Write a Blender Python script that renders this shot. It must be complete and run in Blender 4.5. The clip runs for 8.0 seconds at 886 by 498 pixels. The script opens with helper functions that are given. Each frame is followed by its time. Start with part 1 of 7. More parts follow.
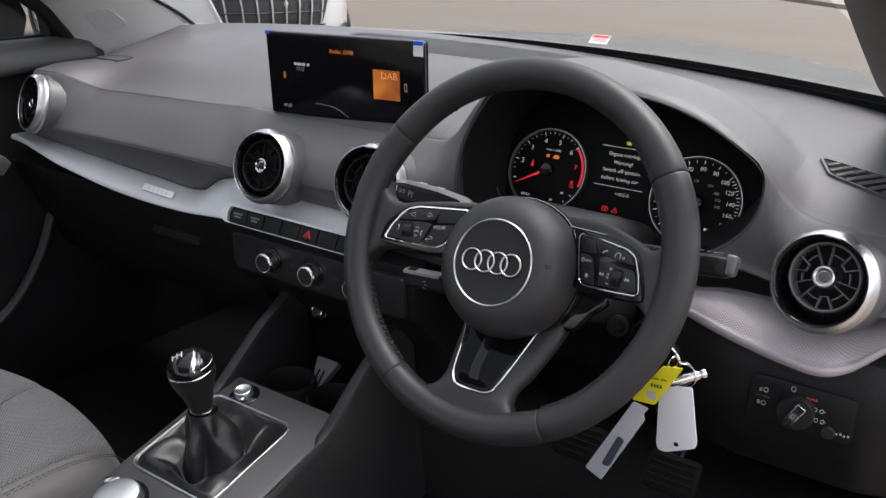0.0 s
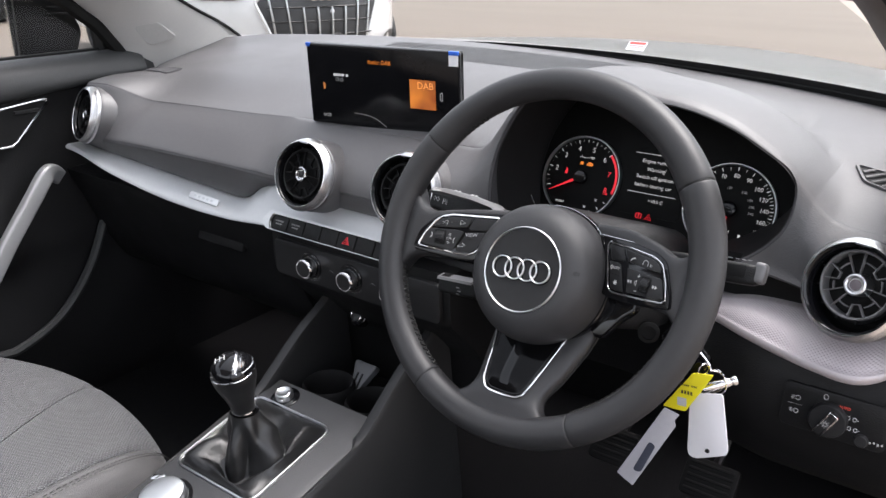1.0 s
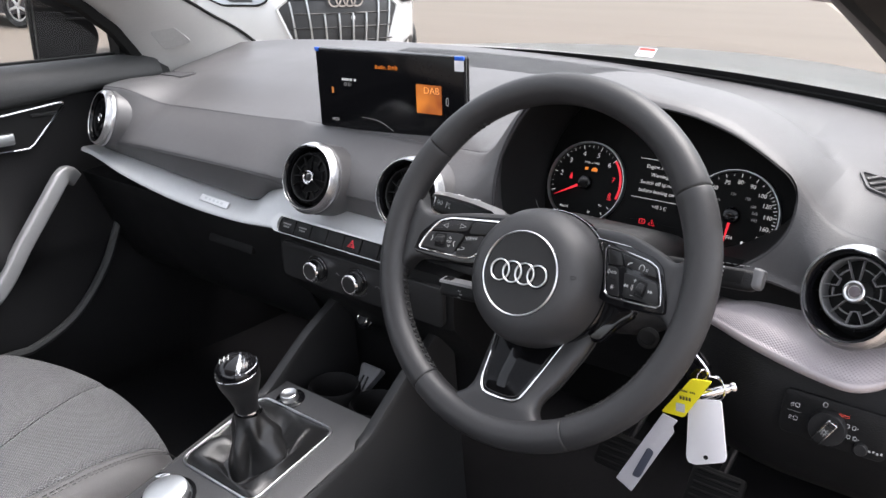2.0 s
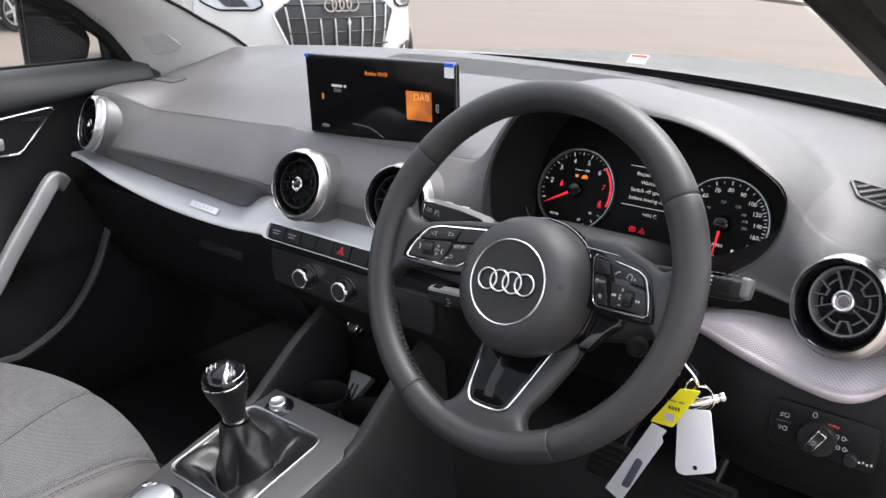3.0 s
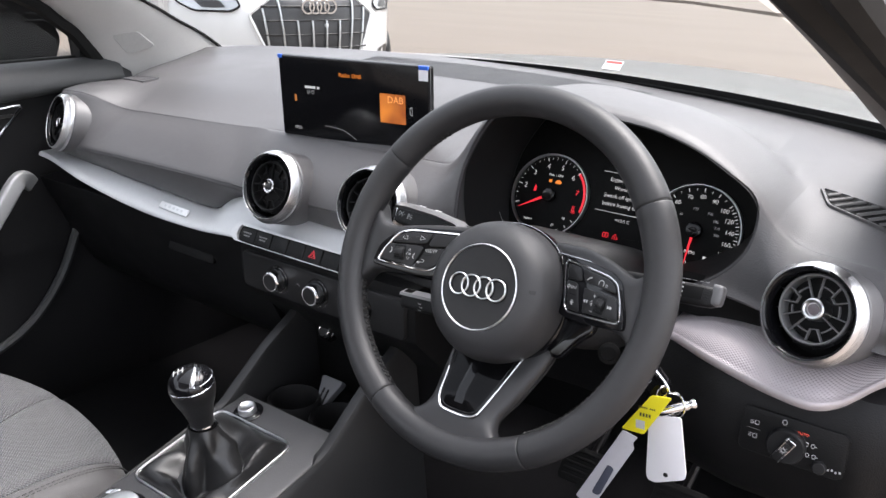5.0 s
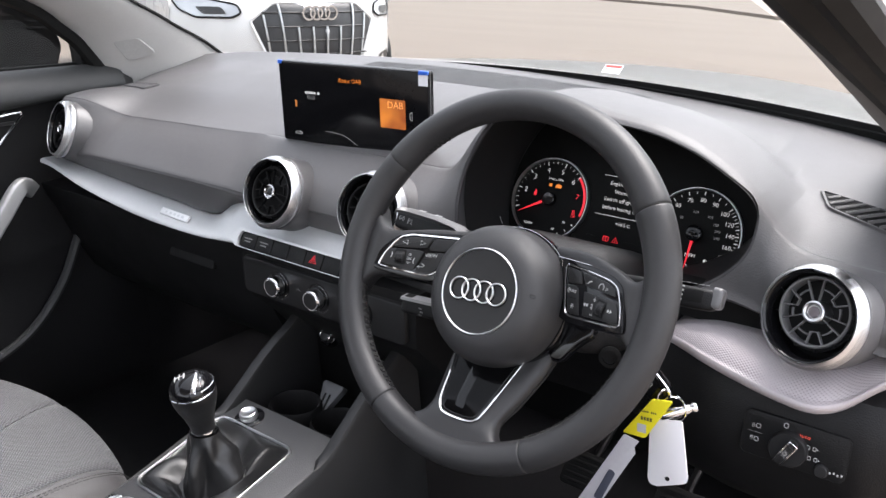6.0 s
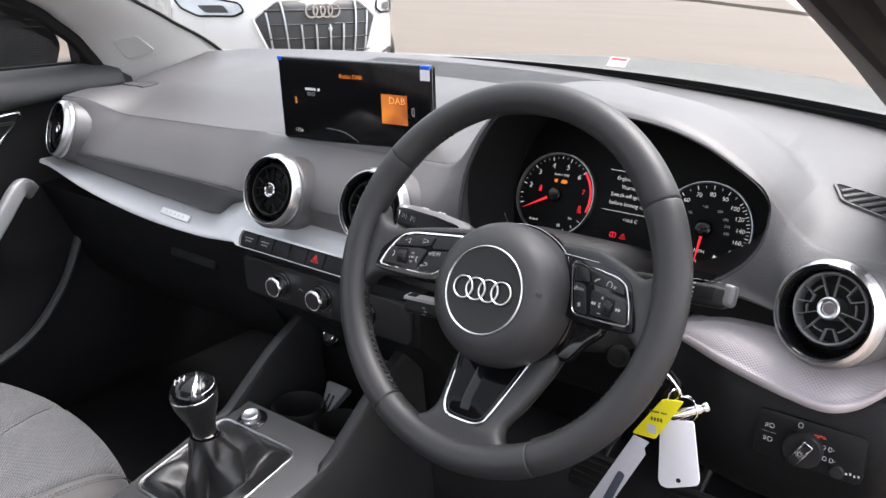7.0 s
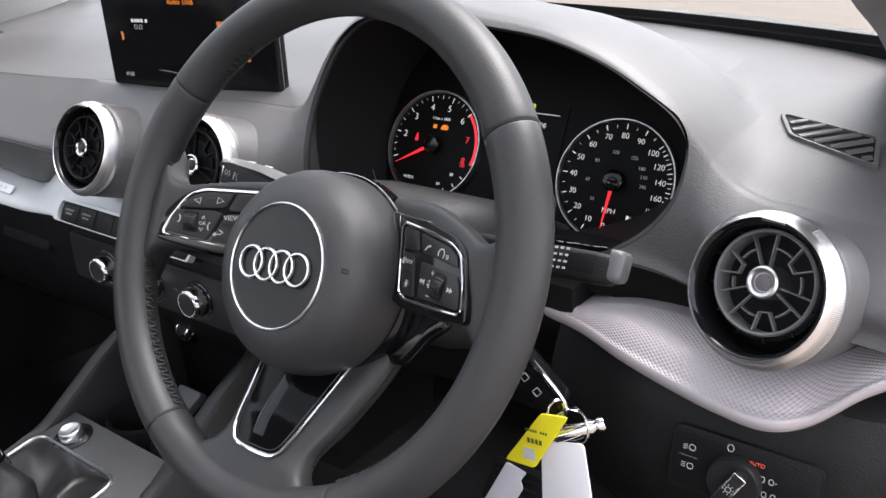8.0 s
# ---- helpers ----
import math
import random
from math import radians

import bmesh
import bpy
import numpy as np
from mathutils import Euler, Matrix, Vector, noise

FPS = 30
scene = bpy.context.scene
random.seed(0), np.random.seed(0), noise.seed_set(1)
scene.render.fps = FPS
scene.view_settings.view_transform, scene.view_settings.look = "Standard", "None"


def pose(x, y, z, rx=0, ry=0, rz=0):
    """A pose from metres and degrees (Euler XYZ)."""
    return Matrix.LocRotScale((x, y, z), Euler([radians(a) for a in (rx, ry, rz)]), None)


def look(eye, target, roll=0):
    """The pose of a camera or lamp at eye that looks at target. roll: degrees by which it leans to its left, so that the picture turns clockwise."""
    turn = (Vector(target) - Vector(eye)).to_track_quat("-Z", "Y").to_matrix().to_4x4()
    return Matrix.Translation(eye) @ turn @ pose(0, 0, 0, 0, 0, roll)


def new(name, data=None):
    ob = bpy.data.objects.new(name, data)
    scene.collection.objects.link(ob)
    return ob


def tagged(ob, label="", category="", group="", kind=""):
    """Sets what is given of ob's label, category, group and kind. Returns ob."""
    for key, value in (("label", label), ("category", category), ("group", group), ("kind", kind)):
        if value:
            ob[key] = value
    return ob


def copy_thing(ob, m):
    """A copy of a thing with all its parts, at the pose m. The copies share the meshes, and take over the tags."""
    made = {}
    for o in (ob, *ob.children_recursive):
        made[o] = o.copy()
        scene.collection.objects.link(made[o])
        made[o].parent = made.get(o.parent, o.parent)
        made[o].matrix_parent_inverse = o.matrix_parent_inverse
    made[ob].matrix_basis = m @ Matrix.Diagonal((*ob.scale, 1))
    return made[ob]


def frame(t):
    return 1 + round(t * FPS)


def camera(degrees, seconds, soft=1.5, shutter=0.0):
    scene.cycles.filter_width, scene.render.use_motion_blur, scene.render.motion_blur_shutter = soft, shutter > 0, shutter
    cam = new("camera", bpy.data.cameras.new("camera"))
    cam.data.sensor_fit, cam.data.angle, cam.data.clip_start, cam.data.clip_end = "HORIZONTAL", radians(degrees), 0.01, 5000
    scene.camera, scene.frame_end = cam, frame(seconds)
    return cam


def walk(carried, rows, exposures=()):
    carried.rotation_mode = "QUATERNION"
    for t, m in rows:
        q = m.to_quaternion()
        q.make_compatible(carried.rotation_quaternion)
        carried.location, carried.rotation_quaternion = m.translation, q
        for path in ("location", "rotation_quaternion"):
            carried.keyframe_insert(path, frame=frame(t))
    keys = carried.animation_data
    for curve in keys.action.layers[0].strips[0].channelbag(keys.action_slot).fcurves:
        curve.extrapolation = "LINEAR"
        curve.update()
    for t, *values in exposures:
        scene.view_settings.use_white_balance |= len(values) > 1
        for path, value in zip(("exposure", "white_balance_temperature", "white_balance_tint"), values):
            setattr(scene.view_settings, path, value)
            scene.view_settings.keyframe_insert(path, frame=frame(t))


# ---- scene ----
cam = camera(57.0, 8.0)
PATH = [
    (0, (0.747, -0.714, 1.259), (-0.266, 0.855, 0.543), 1.4),
    (0.5, (0.758, -0.718, 1.267), (-0.299, 0.824, 0.555), 0.6),
    (1, (0.769, -0.719, 1.269), (-0.339, 0.788, 0.561), 0.2),
    (2.5, (0.795, -0.703, 1.267), (-0.359, 0.778, 0.579), 0.3),
    (3, (0.794, -0.698, 1.269), (-0.354, 0.791, 0.586), 0.4),
    (3.5, (0.792, -0.697, 1.269), (-0.347, 0.799, 0.59), 0.8),
    (4, (0.79, -0.694, 1.268), (-0.338, 0.811, 0.59), 1.1),
    (4.5, (0.788, -0.691, 1.264), (-0.328, 0.822, 0.583), 1.4),
    (5, (0.793, -0.688, 1.266), (-0.311, 0.838, 0.594), 1.5),
    (6.5, (0.795, -0.687, 1.265), (-0.319, 0.838, 0.607), 1.0),
    (7, (0.785, -0.67, 1.26), (-0.335, 0.847, 0.592), 0.5),
    (7.5, (0.786, -0.589, 1.238), (-0.361, 0.906, 0.568), -0.3),
    (7.9, (0.782, -0.458, 1.175), (-0.338, 1.057, 0.504), -0.4),
    (8, (0.774, -0.408, 1.163), (-0.319, 1.112, 0.46), -0.3),
]
exposure_rows = [(0.0, 1.73, 6500, 13), (0.4, 2.03, 6500, 13), (1.0, 2.30, 6500, 13), (2.5, 2.42, 6500, 13), (8.0, 2.5, 6500, 13)]
walk(cam, [(t, look(eye, aim, lean)) for t, eye, aim, lean in PATH], exposure_rows)

# ---------------------------------------------------------------- light
world = bpy.data.worlds.new("overcast_sky")
scene.world = world
world.use_nodes = True
wn = world.node_tree.nodes
wn.clear()
sky = wn.new("ShaderNodeTexSky")
sky.sky_type, sky.sun_disc = "NISHITA", False
sky.sun_elevation, sky.sun_rotation = radians(66.3), radians(27.8)
sky.air_density, sky.dust_density, sky.ozone_density = 1.0, 4.0, 1.0
wash = wn.new("ShaderNodeHueSaturation")
wash.inputs["Saturation"].default_value = 0.3
back = wn.new("ShaderNodeBackground")
back.inputs["Strength"].default_value = 0.15
wout = wn.new("ShaderNodeOutputWorld")
world.node_tree.links.new(sky.outputs["Color"], wash.inputs["Color"])
world.node_tree.links.new(wash.outputs["Color"], back.inputs["Color"])
world.node_tree.links.new(back.outputs["Background"], wout.inputs["Surface"])

sun_data = bpy.data.lights.new("sun", "SUN")
sun_data.energy, sun_data.angle, sun_data.color = 1.15, radians(40), (1.0, 0.945, 0.97)
sun = new("sun", sun_data)
sun.matrix_world = look((1.0, 1.9, 4.9), (0, 0, 0))


# ---------------------------------------------------------------- materials
def mat(name, color, rough=0.5, metal=0.0, vary=0.12, grain=0.0, grain_scale=900.0, mottle=9.0, coat=0.0,
        sheen=0.0, ior=1.5, kind="noise", rough_vary=0.08):
    """A surface with grain and mottling at two scales."""
    m = bpy.data.materials.new(name)
    m.use_nodes = True
    nt = m.node_tree
    b = nt.nodes["Principled BSDF"]
    b.inputs["Roughness"].default_value = rough
    b.inputs["Metallic"].default_value = metal
    b.inputs["IOR"].default_value = ior
    b.inputs["Coat Weight"].default_value = coat
    b.inputs["Coat Roughness"].default_value = 0.06
    b.inputs["Sheen Weight"].default_value = sheen
    b.inputs["Sheen Roughness"].default_value = 0.5
    tc = nt.nodes.new("ShaderNodeTexCoord")
    n1 = nt.nodes.new("ShaderNodeTexNoise")
    n1.inputs["Scale"].default_value, n1.inputs["Detail"].default_value = mottle, 5.0
    n2 = nt.nodes.new("ShaderNodeTexNoise")
    n2.inputs["Scale"].default_value, n2.inputs["Detail"].default_value = mottle * 22, 3.0
    for n in (n1, n2):
        nt.links.new(tc.outputs["Object"], n.inputs["Vector"])
    add = nt.nodes.new("ShaderNodeMath")
    add.operation = "MULTIPLY_ADD"
    nt.links.new(n2.outputs["Fac"], add.inputs[0])
    add.inputs[1].default_value = 0.5
    nt.links.new(n1.outputs["Fac"], add.inputs[2])
    ramp = nt.nodes.new("ShaderNodeMapRange")
    ramp.inputs["From Min"].default_value, ramp.inputs["From Max"].default_value = 0.45, 1.05
    ramp.inputs["To Min"].default_value, ramp.inputs["To Max"].default_value = 1 - vary, 1 + vary
    nt.links.new(add.outputs[0], ramp.inputs["Value"])
    mul = nt.nodes.new("ShaderNodeVectorMath")
    mul.operation = "SCALE"
    mul.inputs[0].default_value = color[:3]
    nt.links.new(ramp.outputs["Result"], mul.inputs["Scale"])
    nt.links.new(mul.outputs["Vector"], b.inputs["Base Color"])
    rr = nt.nodes.new("ShaderNodeMapRange")
    rr.inputs["From Min"].default_value, rr.inputs["From Max"].default_value = 0.3, 0.7
    rr.inputs["To Min"].default_value = max(0.02, rough - rough_vary)
    rr.inputs["To Max"].default_value = min(1.0, rough + rough_vary)
    nt.links.new(n1.outputs["Fac"], rr.inputs["Value"])
    nt.links.new(rr.outputs["Result"], b.inputs["Roughness"])
    if grain:
        bump = nt.nodes.new("ShaderNodeBump")
        bump.inputs["Strength"].default_value = 1.0
        bump.inputs["Distance"].default_value = grain
        if kind == "cell":
            g = nt.nodes.new("ShaderNodeTexVoronoi")
            g.feature = "SMOOTH_F1"
            g.inputs["Scale"].default_value = grain_scale
            nt.links.new(g.outputs["Distance"], bump.inputs["Height"])
        elif kind == "weave":
            sep = nt.nodes.new("ShaderNodeSeparateXYZ")
            nt.links.new(tc.outputs["Object"], sep.inputs[0])
            waves = []
            for axis in ("X", "Y"):
                s = nt.nodes.new("ShaderNodeMath")
                s.operation = "MULTIPLY"
                s.inputs[1].default_value = grain_scale
                nt.links.new(sep.outputs[axis], s.inputs[0])
                w = nt.nodes.new("ShaderNodeMath")
                w.operation = "SINE"
                nt.links.new(s.outputs[0], w.inputs[0])
                waves.append(w)
            p = nt.nodes.new("ShaderNodeMath")
            p.operation = "MULTIPLY"
            nt.links.new(waves[0].outputs[0], p.inputs[0])
            nt.links.new(waves[1].outputs[0], p.inputs[1])
            g = p
            nt.links.new(p.outputs[0], bump.inputs["Height"])
            shade = nt.nodes.new("ShaderNodeMapRange")
            shade.inputs["From Min"].default_value = -1.0
            shade.inputs["To Min"].default_value, shade.inputs["To Max"].default_value = 0.62, 1.38
            nt.links.new(p.outputs[0], shade.inputs["Value"])
            yarn = nt.nodes.new("ShaderNodeVectorMath")
            yarn.operation = "SCALE"
            nt.links.new(mul.outputs["Vector"], yarn.inputs[0])
            nt.links.new(shade.outputs["Result"], yarn.inputs["Scale"])
            nt.links.new(yarn.outputs["Vector"], b.inputs["Base Color"])
        else:
            g = nt.nodes.new("ShaderNodeTexNoise")
            g.inputs["Scale"].default_value, g.inputs["Detail"].default_value = grain_scale, 4.0
            nt.links.new(g.outputs["Fac"], bump.inputs["Height"])
        if kind != "weave":
            nt.links.new(tc.outputs["Object"], g.inputs["Vector"])
        nt.links.new(bump.outputs["Normal"], b.inputs["Normal"])
    return m


def glow(name, color, strength):
    m = bpy.data.materials.new(name)
    m.use_nodes = True
    b = m.node_tree.nodes["Principled BSDF"]
    b.inputs["Base Color"].default_value = (*[c * 0.5 for c in color], 1)
    b.inputs["Emission Color"].default_value = (*color, 1)
    b.inputs["Emission Strength"].default_value = strength
    b.inputs["Roughness"].default_value = 0.4
    return m


def pane_glass(name, gloss=0.05, tint=(0.95, 0.97, 0.96)):
    m = bpy.data.materials.new(name)
    m.use_nodes = True
    nt = m.node_tree
    nt.nodes.clear()
    t = nt.nodes.new("ShaderNodeBsdfTransparent")
    t.inputs["Color"].default_value = (*tint, 1)
    g = nt.nodes.new("ShaderNodeBsdfGlossy")
    g.inputs["Roughness"].default_value = 0.01
    mix = nt.nodes.new("ShaderNodeMixShader")
    mix.inputs["Fac"].default_value = gloss
    o = nt.nodes.new("ShaderNodeOutputMaterial")
    nt.links.new(t.outputs[0], mix.inputs[1])
    nt.links.new(g.outputs[0], mix.inputs[2])
    nt.links.new(mix.outputs[0], o.inputs["Surface"])
    return m


SOFT = mat("soft_dash_plastic", (0.086, 0.0835, 0.086), 0.46, ior=1.55, vary=0.1, grain=0.0002, grain_scale=620, kind="cell", mottle=6)
SMOOTHPAD = mat("defroster_plastic", (0.085, 0.085, 0.09), 0.5, grain=0.0002, grain_scale=900, kind="cell")
HARD = mat("hard_black_plastic", (0.009, 0.009, 0.0096), 0.5, ior=1.32, vary=0.2, grain=0.0003, grain_scale=700, kind="cell")
DEEP = mat("recess_black", (0.007, 0.007, 0.0074), 0.7, ior=1.3, vary=0.2)
HOODBLACK = mat("hood_lining_plastic", (0.016, 0.016, 0.0166), 0.65, ior=1.35, vary=0.15, grain=0.0003, grain_scale=620, kind="cell")
# dash plastic darkened for the shade rolling into the hood
HOODEDGE = mat("shaded_hood_edge", (0.052, 0.050, 0.053), 0.55, ior=1.4, grain=0.0002, grain_scale=620, kind="cell")
GLOSS = mat("piano_black", (0.006, 0.006, 0.007), 0.09, vary=0.1, ior=1.42, rough_vary=0.03)
SATIN = mat("satin_black_button", (0.019, 0.019, 0.0198), 0.40, ior=1.38, vary=0.15, grain=0.00005, grain_scale=1500)
INLAY = mat("dark_inlay", (0.003, 0.003, 0.0034), 0.1, vary=0.1, ior=1.24, rough_vary=0.03)
HANDLE = mat("handle_silver", (0.36, 0.362, 0.366), 0.4, 0.4, vary=0.06, grain=0.00004, grain_scale=1500)
BADGE = mat("bright_badge", (0.86, 0.87, 0.88), 0.35, 0.2, vary=0.03)
# console material darkened to hold the shade on its side wings
WING = mat("shaded_console_side", (0.012, 0.012, 0.0127), 0.45, vary=0.15, grain=0.0003, grain_scale=700, kind="cell")
CHROME = mat("chrome", (0.78, 0.78, 0.79), 0.1, 1.0, vary=0.04, rough_vary=0.04)
ALU = mat("satin_aluminium", (0.72, 0.73, 0.74), 0.34, 1.0, vary=0.05, grain=0.00003, grain_scale=1800)
SILVER = mat("silver_trim_paint", (0.58, 0.59, 0.60), 0.38, 0.3, vary=0.05, grain=0.00004, grain_scale=1500)
RINGMETAL = mat("brushed_ring_metal", (0.8, 0.8, 0.81), 0.33, 1.0, vary=0.04)
KNURL = mat("knurled_metal", (0.5, 0.5, 0.51), 0.4, 1.0, vary=0.05)
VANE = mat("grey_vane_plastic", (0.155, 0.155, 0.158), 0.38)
# vane plastic darkened to carry the shade inside the farther vents
VANE_SHADED = mat("shaded_vane_plastic", (0.007, 0.007, 0.0075), 0.4, ior=1.25)
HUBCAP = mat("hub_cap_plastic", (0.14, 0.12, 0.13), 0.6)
ROSE = mat("textured_trim", (0.5, 0.455, 0.47), 0.4, 0.25, vary=0.06, grain=0.0, mottle=12)
PADSKIN = mat("airbag_skin", (0.030, 0.0297, 0.0315), 0.5, vary=0.1, grain=0.00012, grain_scale=1500, kind="cell")
LEATHER = mat("wheel_leather", (0.026, 0.0257, 0.0272), 0.47, ior=1.48, vary=0.12, grain=0.0001, grain_scale=1100, kind="cell")
GAITER = mat("gaiter_leather", (0.012, 0.012, 0.0125), 0.33, vary=0.15, grain=0.00015, grain_scale=900, kind="cell")
THREAD = mat("black_thread", (0.012, 0.012, 0.012), 0.7)
CLOTH = mat("seat_cloth", (0.074, 0.074, 0.077), 0.85, vary=0.16, grain=0.0008, grain_scale=1250, kind="weave", sheen=0.15)
SEATLEATHER = mat("seat_side_cloth", (0.058, 0.056, 0.057), 0.6, vary=0.12, grain=0.0004, grain_scale=700, kind="cell", sheen=0.2)
CARPET = mat("carpet", (0.008, 0.008, 0.0088), 0.95, vary=0.4, grain=0.002, grain_scale=500, ior=1.2)
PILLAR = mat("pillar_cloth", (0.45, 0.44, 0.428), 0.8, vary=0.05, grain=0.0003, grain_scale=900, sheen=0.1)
# the pillar cloth again, with the driver's-side shade in its colour
PILLAR_SHADED = mat("shaded_pillar_cloth", (0.16, 0.15, 0.15), 0.8, vary=0.06, grain=0.0003, grain_scale=900)
RUBBER = mat("rubber_seal", (0.006, 0.006, 0.006), 0.7, ior=1.3, vary=0.2)
DOORCARD = mat("door_card_plastic", (0.012, 0.012, 0.0128), 0.5, ior=1.28, grain=0.0004, grain_scale=600, kind="cell")
DOORTOP = mat("door_shoulder_plastic", (0.028, 0.029, 0.030), 0.55, grain=0.0004, grain_scale=600, kind="cell")
FILM = mat("screen_film", (0.006, 0.006, 0.007), 0.16, ior=1.3, vary=0.1, rough_vary=0.03)
GLASS = pane_glass("window_glass", 0.04, (0.64, 0.655, 0.645))
WHITE_CAR = mat("white_car_paint", (0.7, 0.7, 0.7), 0.25, vary=0.02, coat=0.7, mottle=3)
DARK_CAR = mat("dark_blue_car_paint", (0.02, 0.024, 0.035), 0.22, vary=0.08, coat=0.8, mottle=3)
BONNET = mat("grey_bonnet_paint", (0.215, 0.222, 0.222), 0.35, 0.1, vary=0.02, coat=0.3, mottle=1.5)
TYRE = mat("tyre_rubber", (0.015, 0.015, 0.015), 0.8)
PAPER = mat("white_card", (0.82, 0.81, 0.84), 0.6, vary=0.02)
YELLOW = mat("yellow_plastic_tag", (0.85, 0.74, 0.02), 0.45, vary=0.04)
CLEARFILM = mat("frosted_film", (0.48, 0.47, 0.5), 0.5, vary=0.06)
GREYINK = mat("grey_ink", (0.05, 0.055, 0.08), 0.7)
DARKINK = mat("dark_ink", (0.1, 0.09, 0.03), 0.7)
BLUEFILM = mat("blue_tape", (0.02, 0.12, 0.6), 0.5)
REDINK = mat("red_ink", (0.65, 0.06, 0.05), 0.6)
PRINT = mat("white_print", (0.5, 0.5, 0.5), 0.5, vary=0.03)
PRINT_DIM = mat("grey_print", (0.2, 0.2, 0.2), 0.5)
DIAL = mat("dial_black", (0.005, 0.005, 0.005), 0.5, ior=1.2)
E_WHITE = glow("dial_white_light", (1.0, 0.99, 0.97), 0.10)
E_DIM = glow("dial_grey_light", (0.5, 0.5, 0.5), 0.06)
E_RED = glow("warning_red_light", (1.0, 0.03, 0.05), 0.15)
E_REDDIM = glow("dim_red_light", (1.0, 0.12, 0.08), 0.15)
E_AMBER = glow("amber_light", (1.0, 0.28, 0.03), 0.13)
E_BROWN = glow("dim_amber_light", (1.0, 0.34, 0.08), 0.04)
E_MID = glow("screen_grey_light", (0.9, 0.9, 0.9), 0.08)
E_PALE = glow("pale_orange_light", (1.0, 0.45, 0.15), 0.12)
E_YELLOW = glow("yellow_light", (0.6, 0.55, 0.05), 0.14)
HEADLAMP = mat("headlamp_lens", (0.5, 0.52, 0.54), 0.1, 0.4, coat=0.8, vary=0.2, mottle=8)
GRILLE = mat("grille_grey", (0.028, 0.029, 0.031), 0.4, vary=0.2)

SCREEN = bpy.data.materials.new("lit_cover_art")
SCREEN.use_nodes = True
_nt = SCREEN.node_tree
_tc = _nt.nodes.new("ShaderNodeTexCoord")
_nz = _nt.nodes.new("ShaderNodeTexNoise")
_nz.inputs["Scale"].default_value = 26
_cr = _nt.nodes.new("ShaderNodeValToRGB")
_cr.color_ramp.elements[0].position, _cr.color_ramp.elements[0].color = 0.30, (0.30, 0.05, 0.008, 1)
_cr.color_ramp.elements[1].position, _cr.color_ramp.elements[1].color = 0.75, (0.95, 0.30, 0.035, 1)
_nt.links.new(_tc.outputs["Object"], _nz.inputs["Vector"])
_nt.links.new(_nz.outputs["Fac"], _cr.inputs["Fac"])
_pb = _nt.nodes["Principled BSDF"]
_pb.inputs["Base Color"].default_value = (0.02, 0.01, 0.005, 1)
_nt.links.new(_cr.outputs["Color"], _pb.inputs["Emission Color"])
_pb.inputs["Emission Strength"].default_value = 0.165

# forecourt concrete: warm tan, with broad streaks, stains and fine grit
GROUND = bpy.data.materials.new("tan_concrete")
GROUND.use_nodes = True
_nt = GROUND.node_tree
_pb = _nt.nodes["Principled BSDF"]
_tc = _nt.nodes.new("ShaderNodeTexCoord")
_mp = _nt.nodes.new("ShaderNodeMapping")
_mp.inputs["Scale"].default_value = (0.3, 0.9, 1)
_mp.inputs["Rotation"].default_value = (0, 0, radians(-30))
_n1 = _nt.nodes.new("ShaderNodeTexNoise")
_n1.inputs["Scale"].default_value, _n1.inputs["Detail"].default_value = 0.8, 6
_n2 = _nt.nodes.new("ShaderNodeTexNoise")
_n2.inputs["Scale"].default_value, _n2.inputs["Detail"].default_value = 60, 3
_cr = _nt.nodes.new("ShaderNodeValToRGB")
_cr.color_ramp.elements[0].position, _cr.color_ramp.elements[0].color = 0.25, (0.113, 0.091, 0.070, 1)
_cr.color_ramp.elements[1].position, _cr.color_ramp.elements[1].color = 0.7, (0.136, 0.110, 0.085, 1)
_mx = _nt.nodes.new("ShaderNodeMix")
_mx.data_type, _mx.blend_type = "RGBA", "MULTIPLY"
_mx.inputs["Factor"].default_value = 0.25
_nt.links.new(_tc.outputs["Object"], _mp.inputs["Vector"])
_nt.links.new(_mp.outputs["Vector"], _n1.inputs["Vector"])
_nt.links.new(_tc.outputs["Object"], _n2.inputs["Vector"])
_nt.links.new(_n1.outputs["Fac"], _cr.inputs["Fac"])
_nt.links.new(_cr.outputs["Color"], _mx.inputs["A"])
_nt.links.new(_n2.outputs["Color"], _mx.inputs["B"])
_nt.links.new(_mx.outputs["Result"], _pb.inputs["Base Color"])
_pb.inputs["Roughness"].default_value = 0.75


# ---------------------------------------------------------------- mesh tools
def part(name, bm, material, parent=None, label="", sharp=38, m=None):
    """Links a bmesh as one mesh object, under parent if one is given."""
    bmesh.ops.recalc_face_normals(bm, faces=bm.faces)
    me = bpy.data.meshes.new(name)
    bm.to_mesh(me)
    bm.free()
    me.polygons.foreach_set("use_smooth", [True] * len(me.polygons))
    me.set_sharp_from_angle(angle=radians(sharp))
    me.materials.append(material)
    ob = new(name, me)
    if parent:
        ob.parent = parent
    if m:
        ob.matrix_basis = m
    if label:
        tagged(ob, label)
    return ob


def thing(name, m, label, category, group="", kind=""):
    ob = new(name)
    ob.empty_display_size = 0.02
    ob.matrix_world = m
    return tagged(ob, label, category, group, kind)


def facing(x, y, z, tilt=0.0, yaw=0.0, roll=0.0):
    """A frame whose z looks back at the seats and up by tilt, x to the car's right, y up."""
    return pose(x, y, z, 90 - tilt, 0, yaw) @ pose(0, 0, 0, 0, 0, roll)


def B():
    return bmesh.new()


I4 = Matrix.Identity(4)


def V(*p):
    return Vector(p)


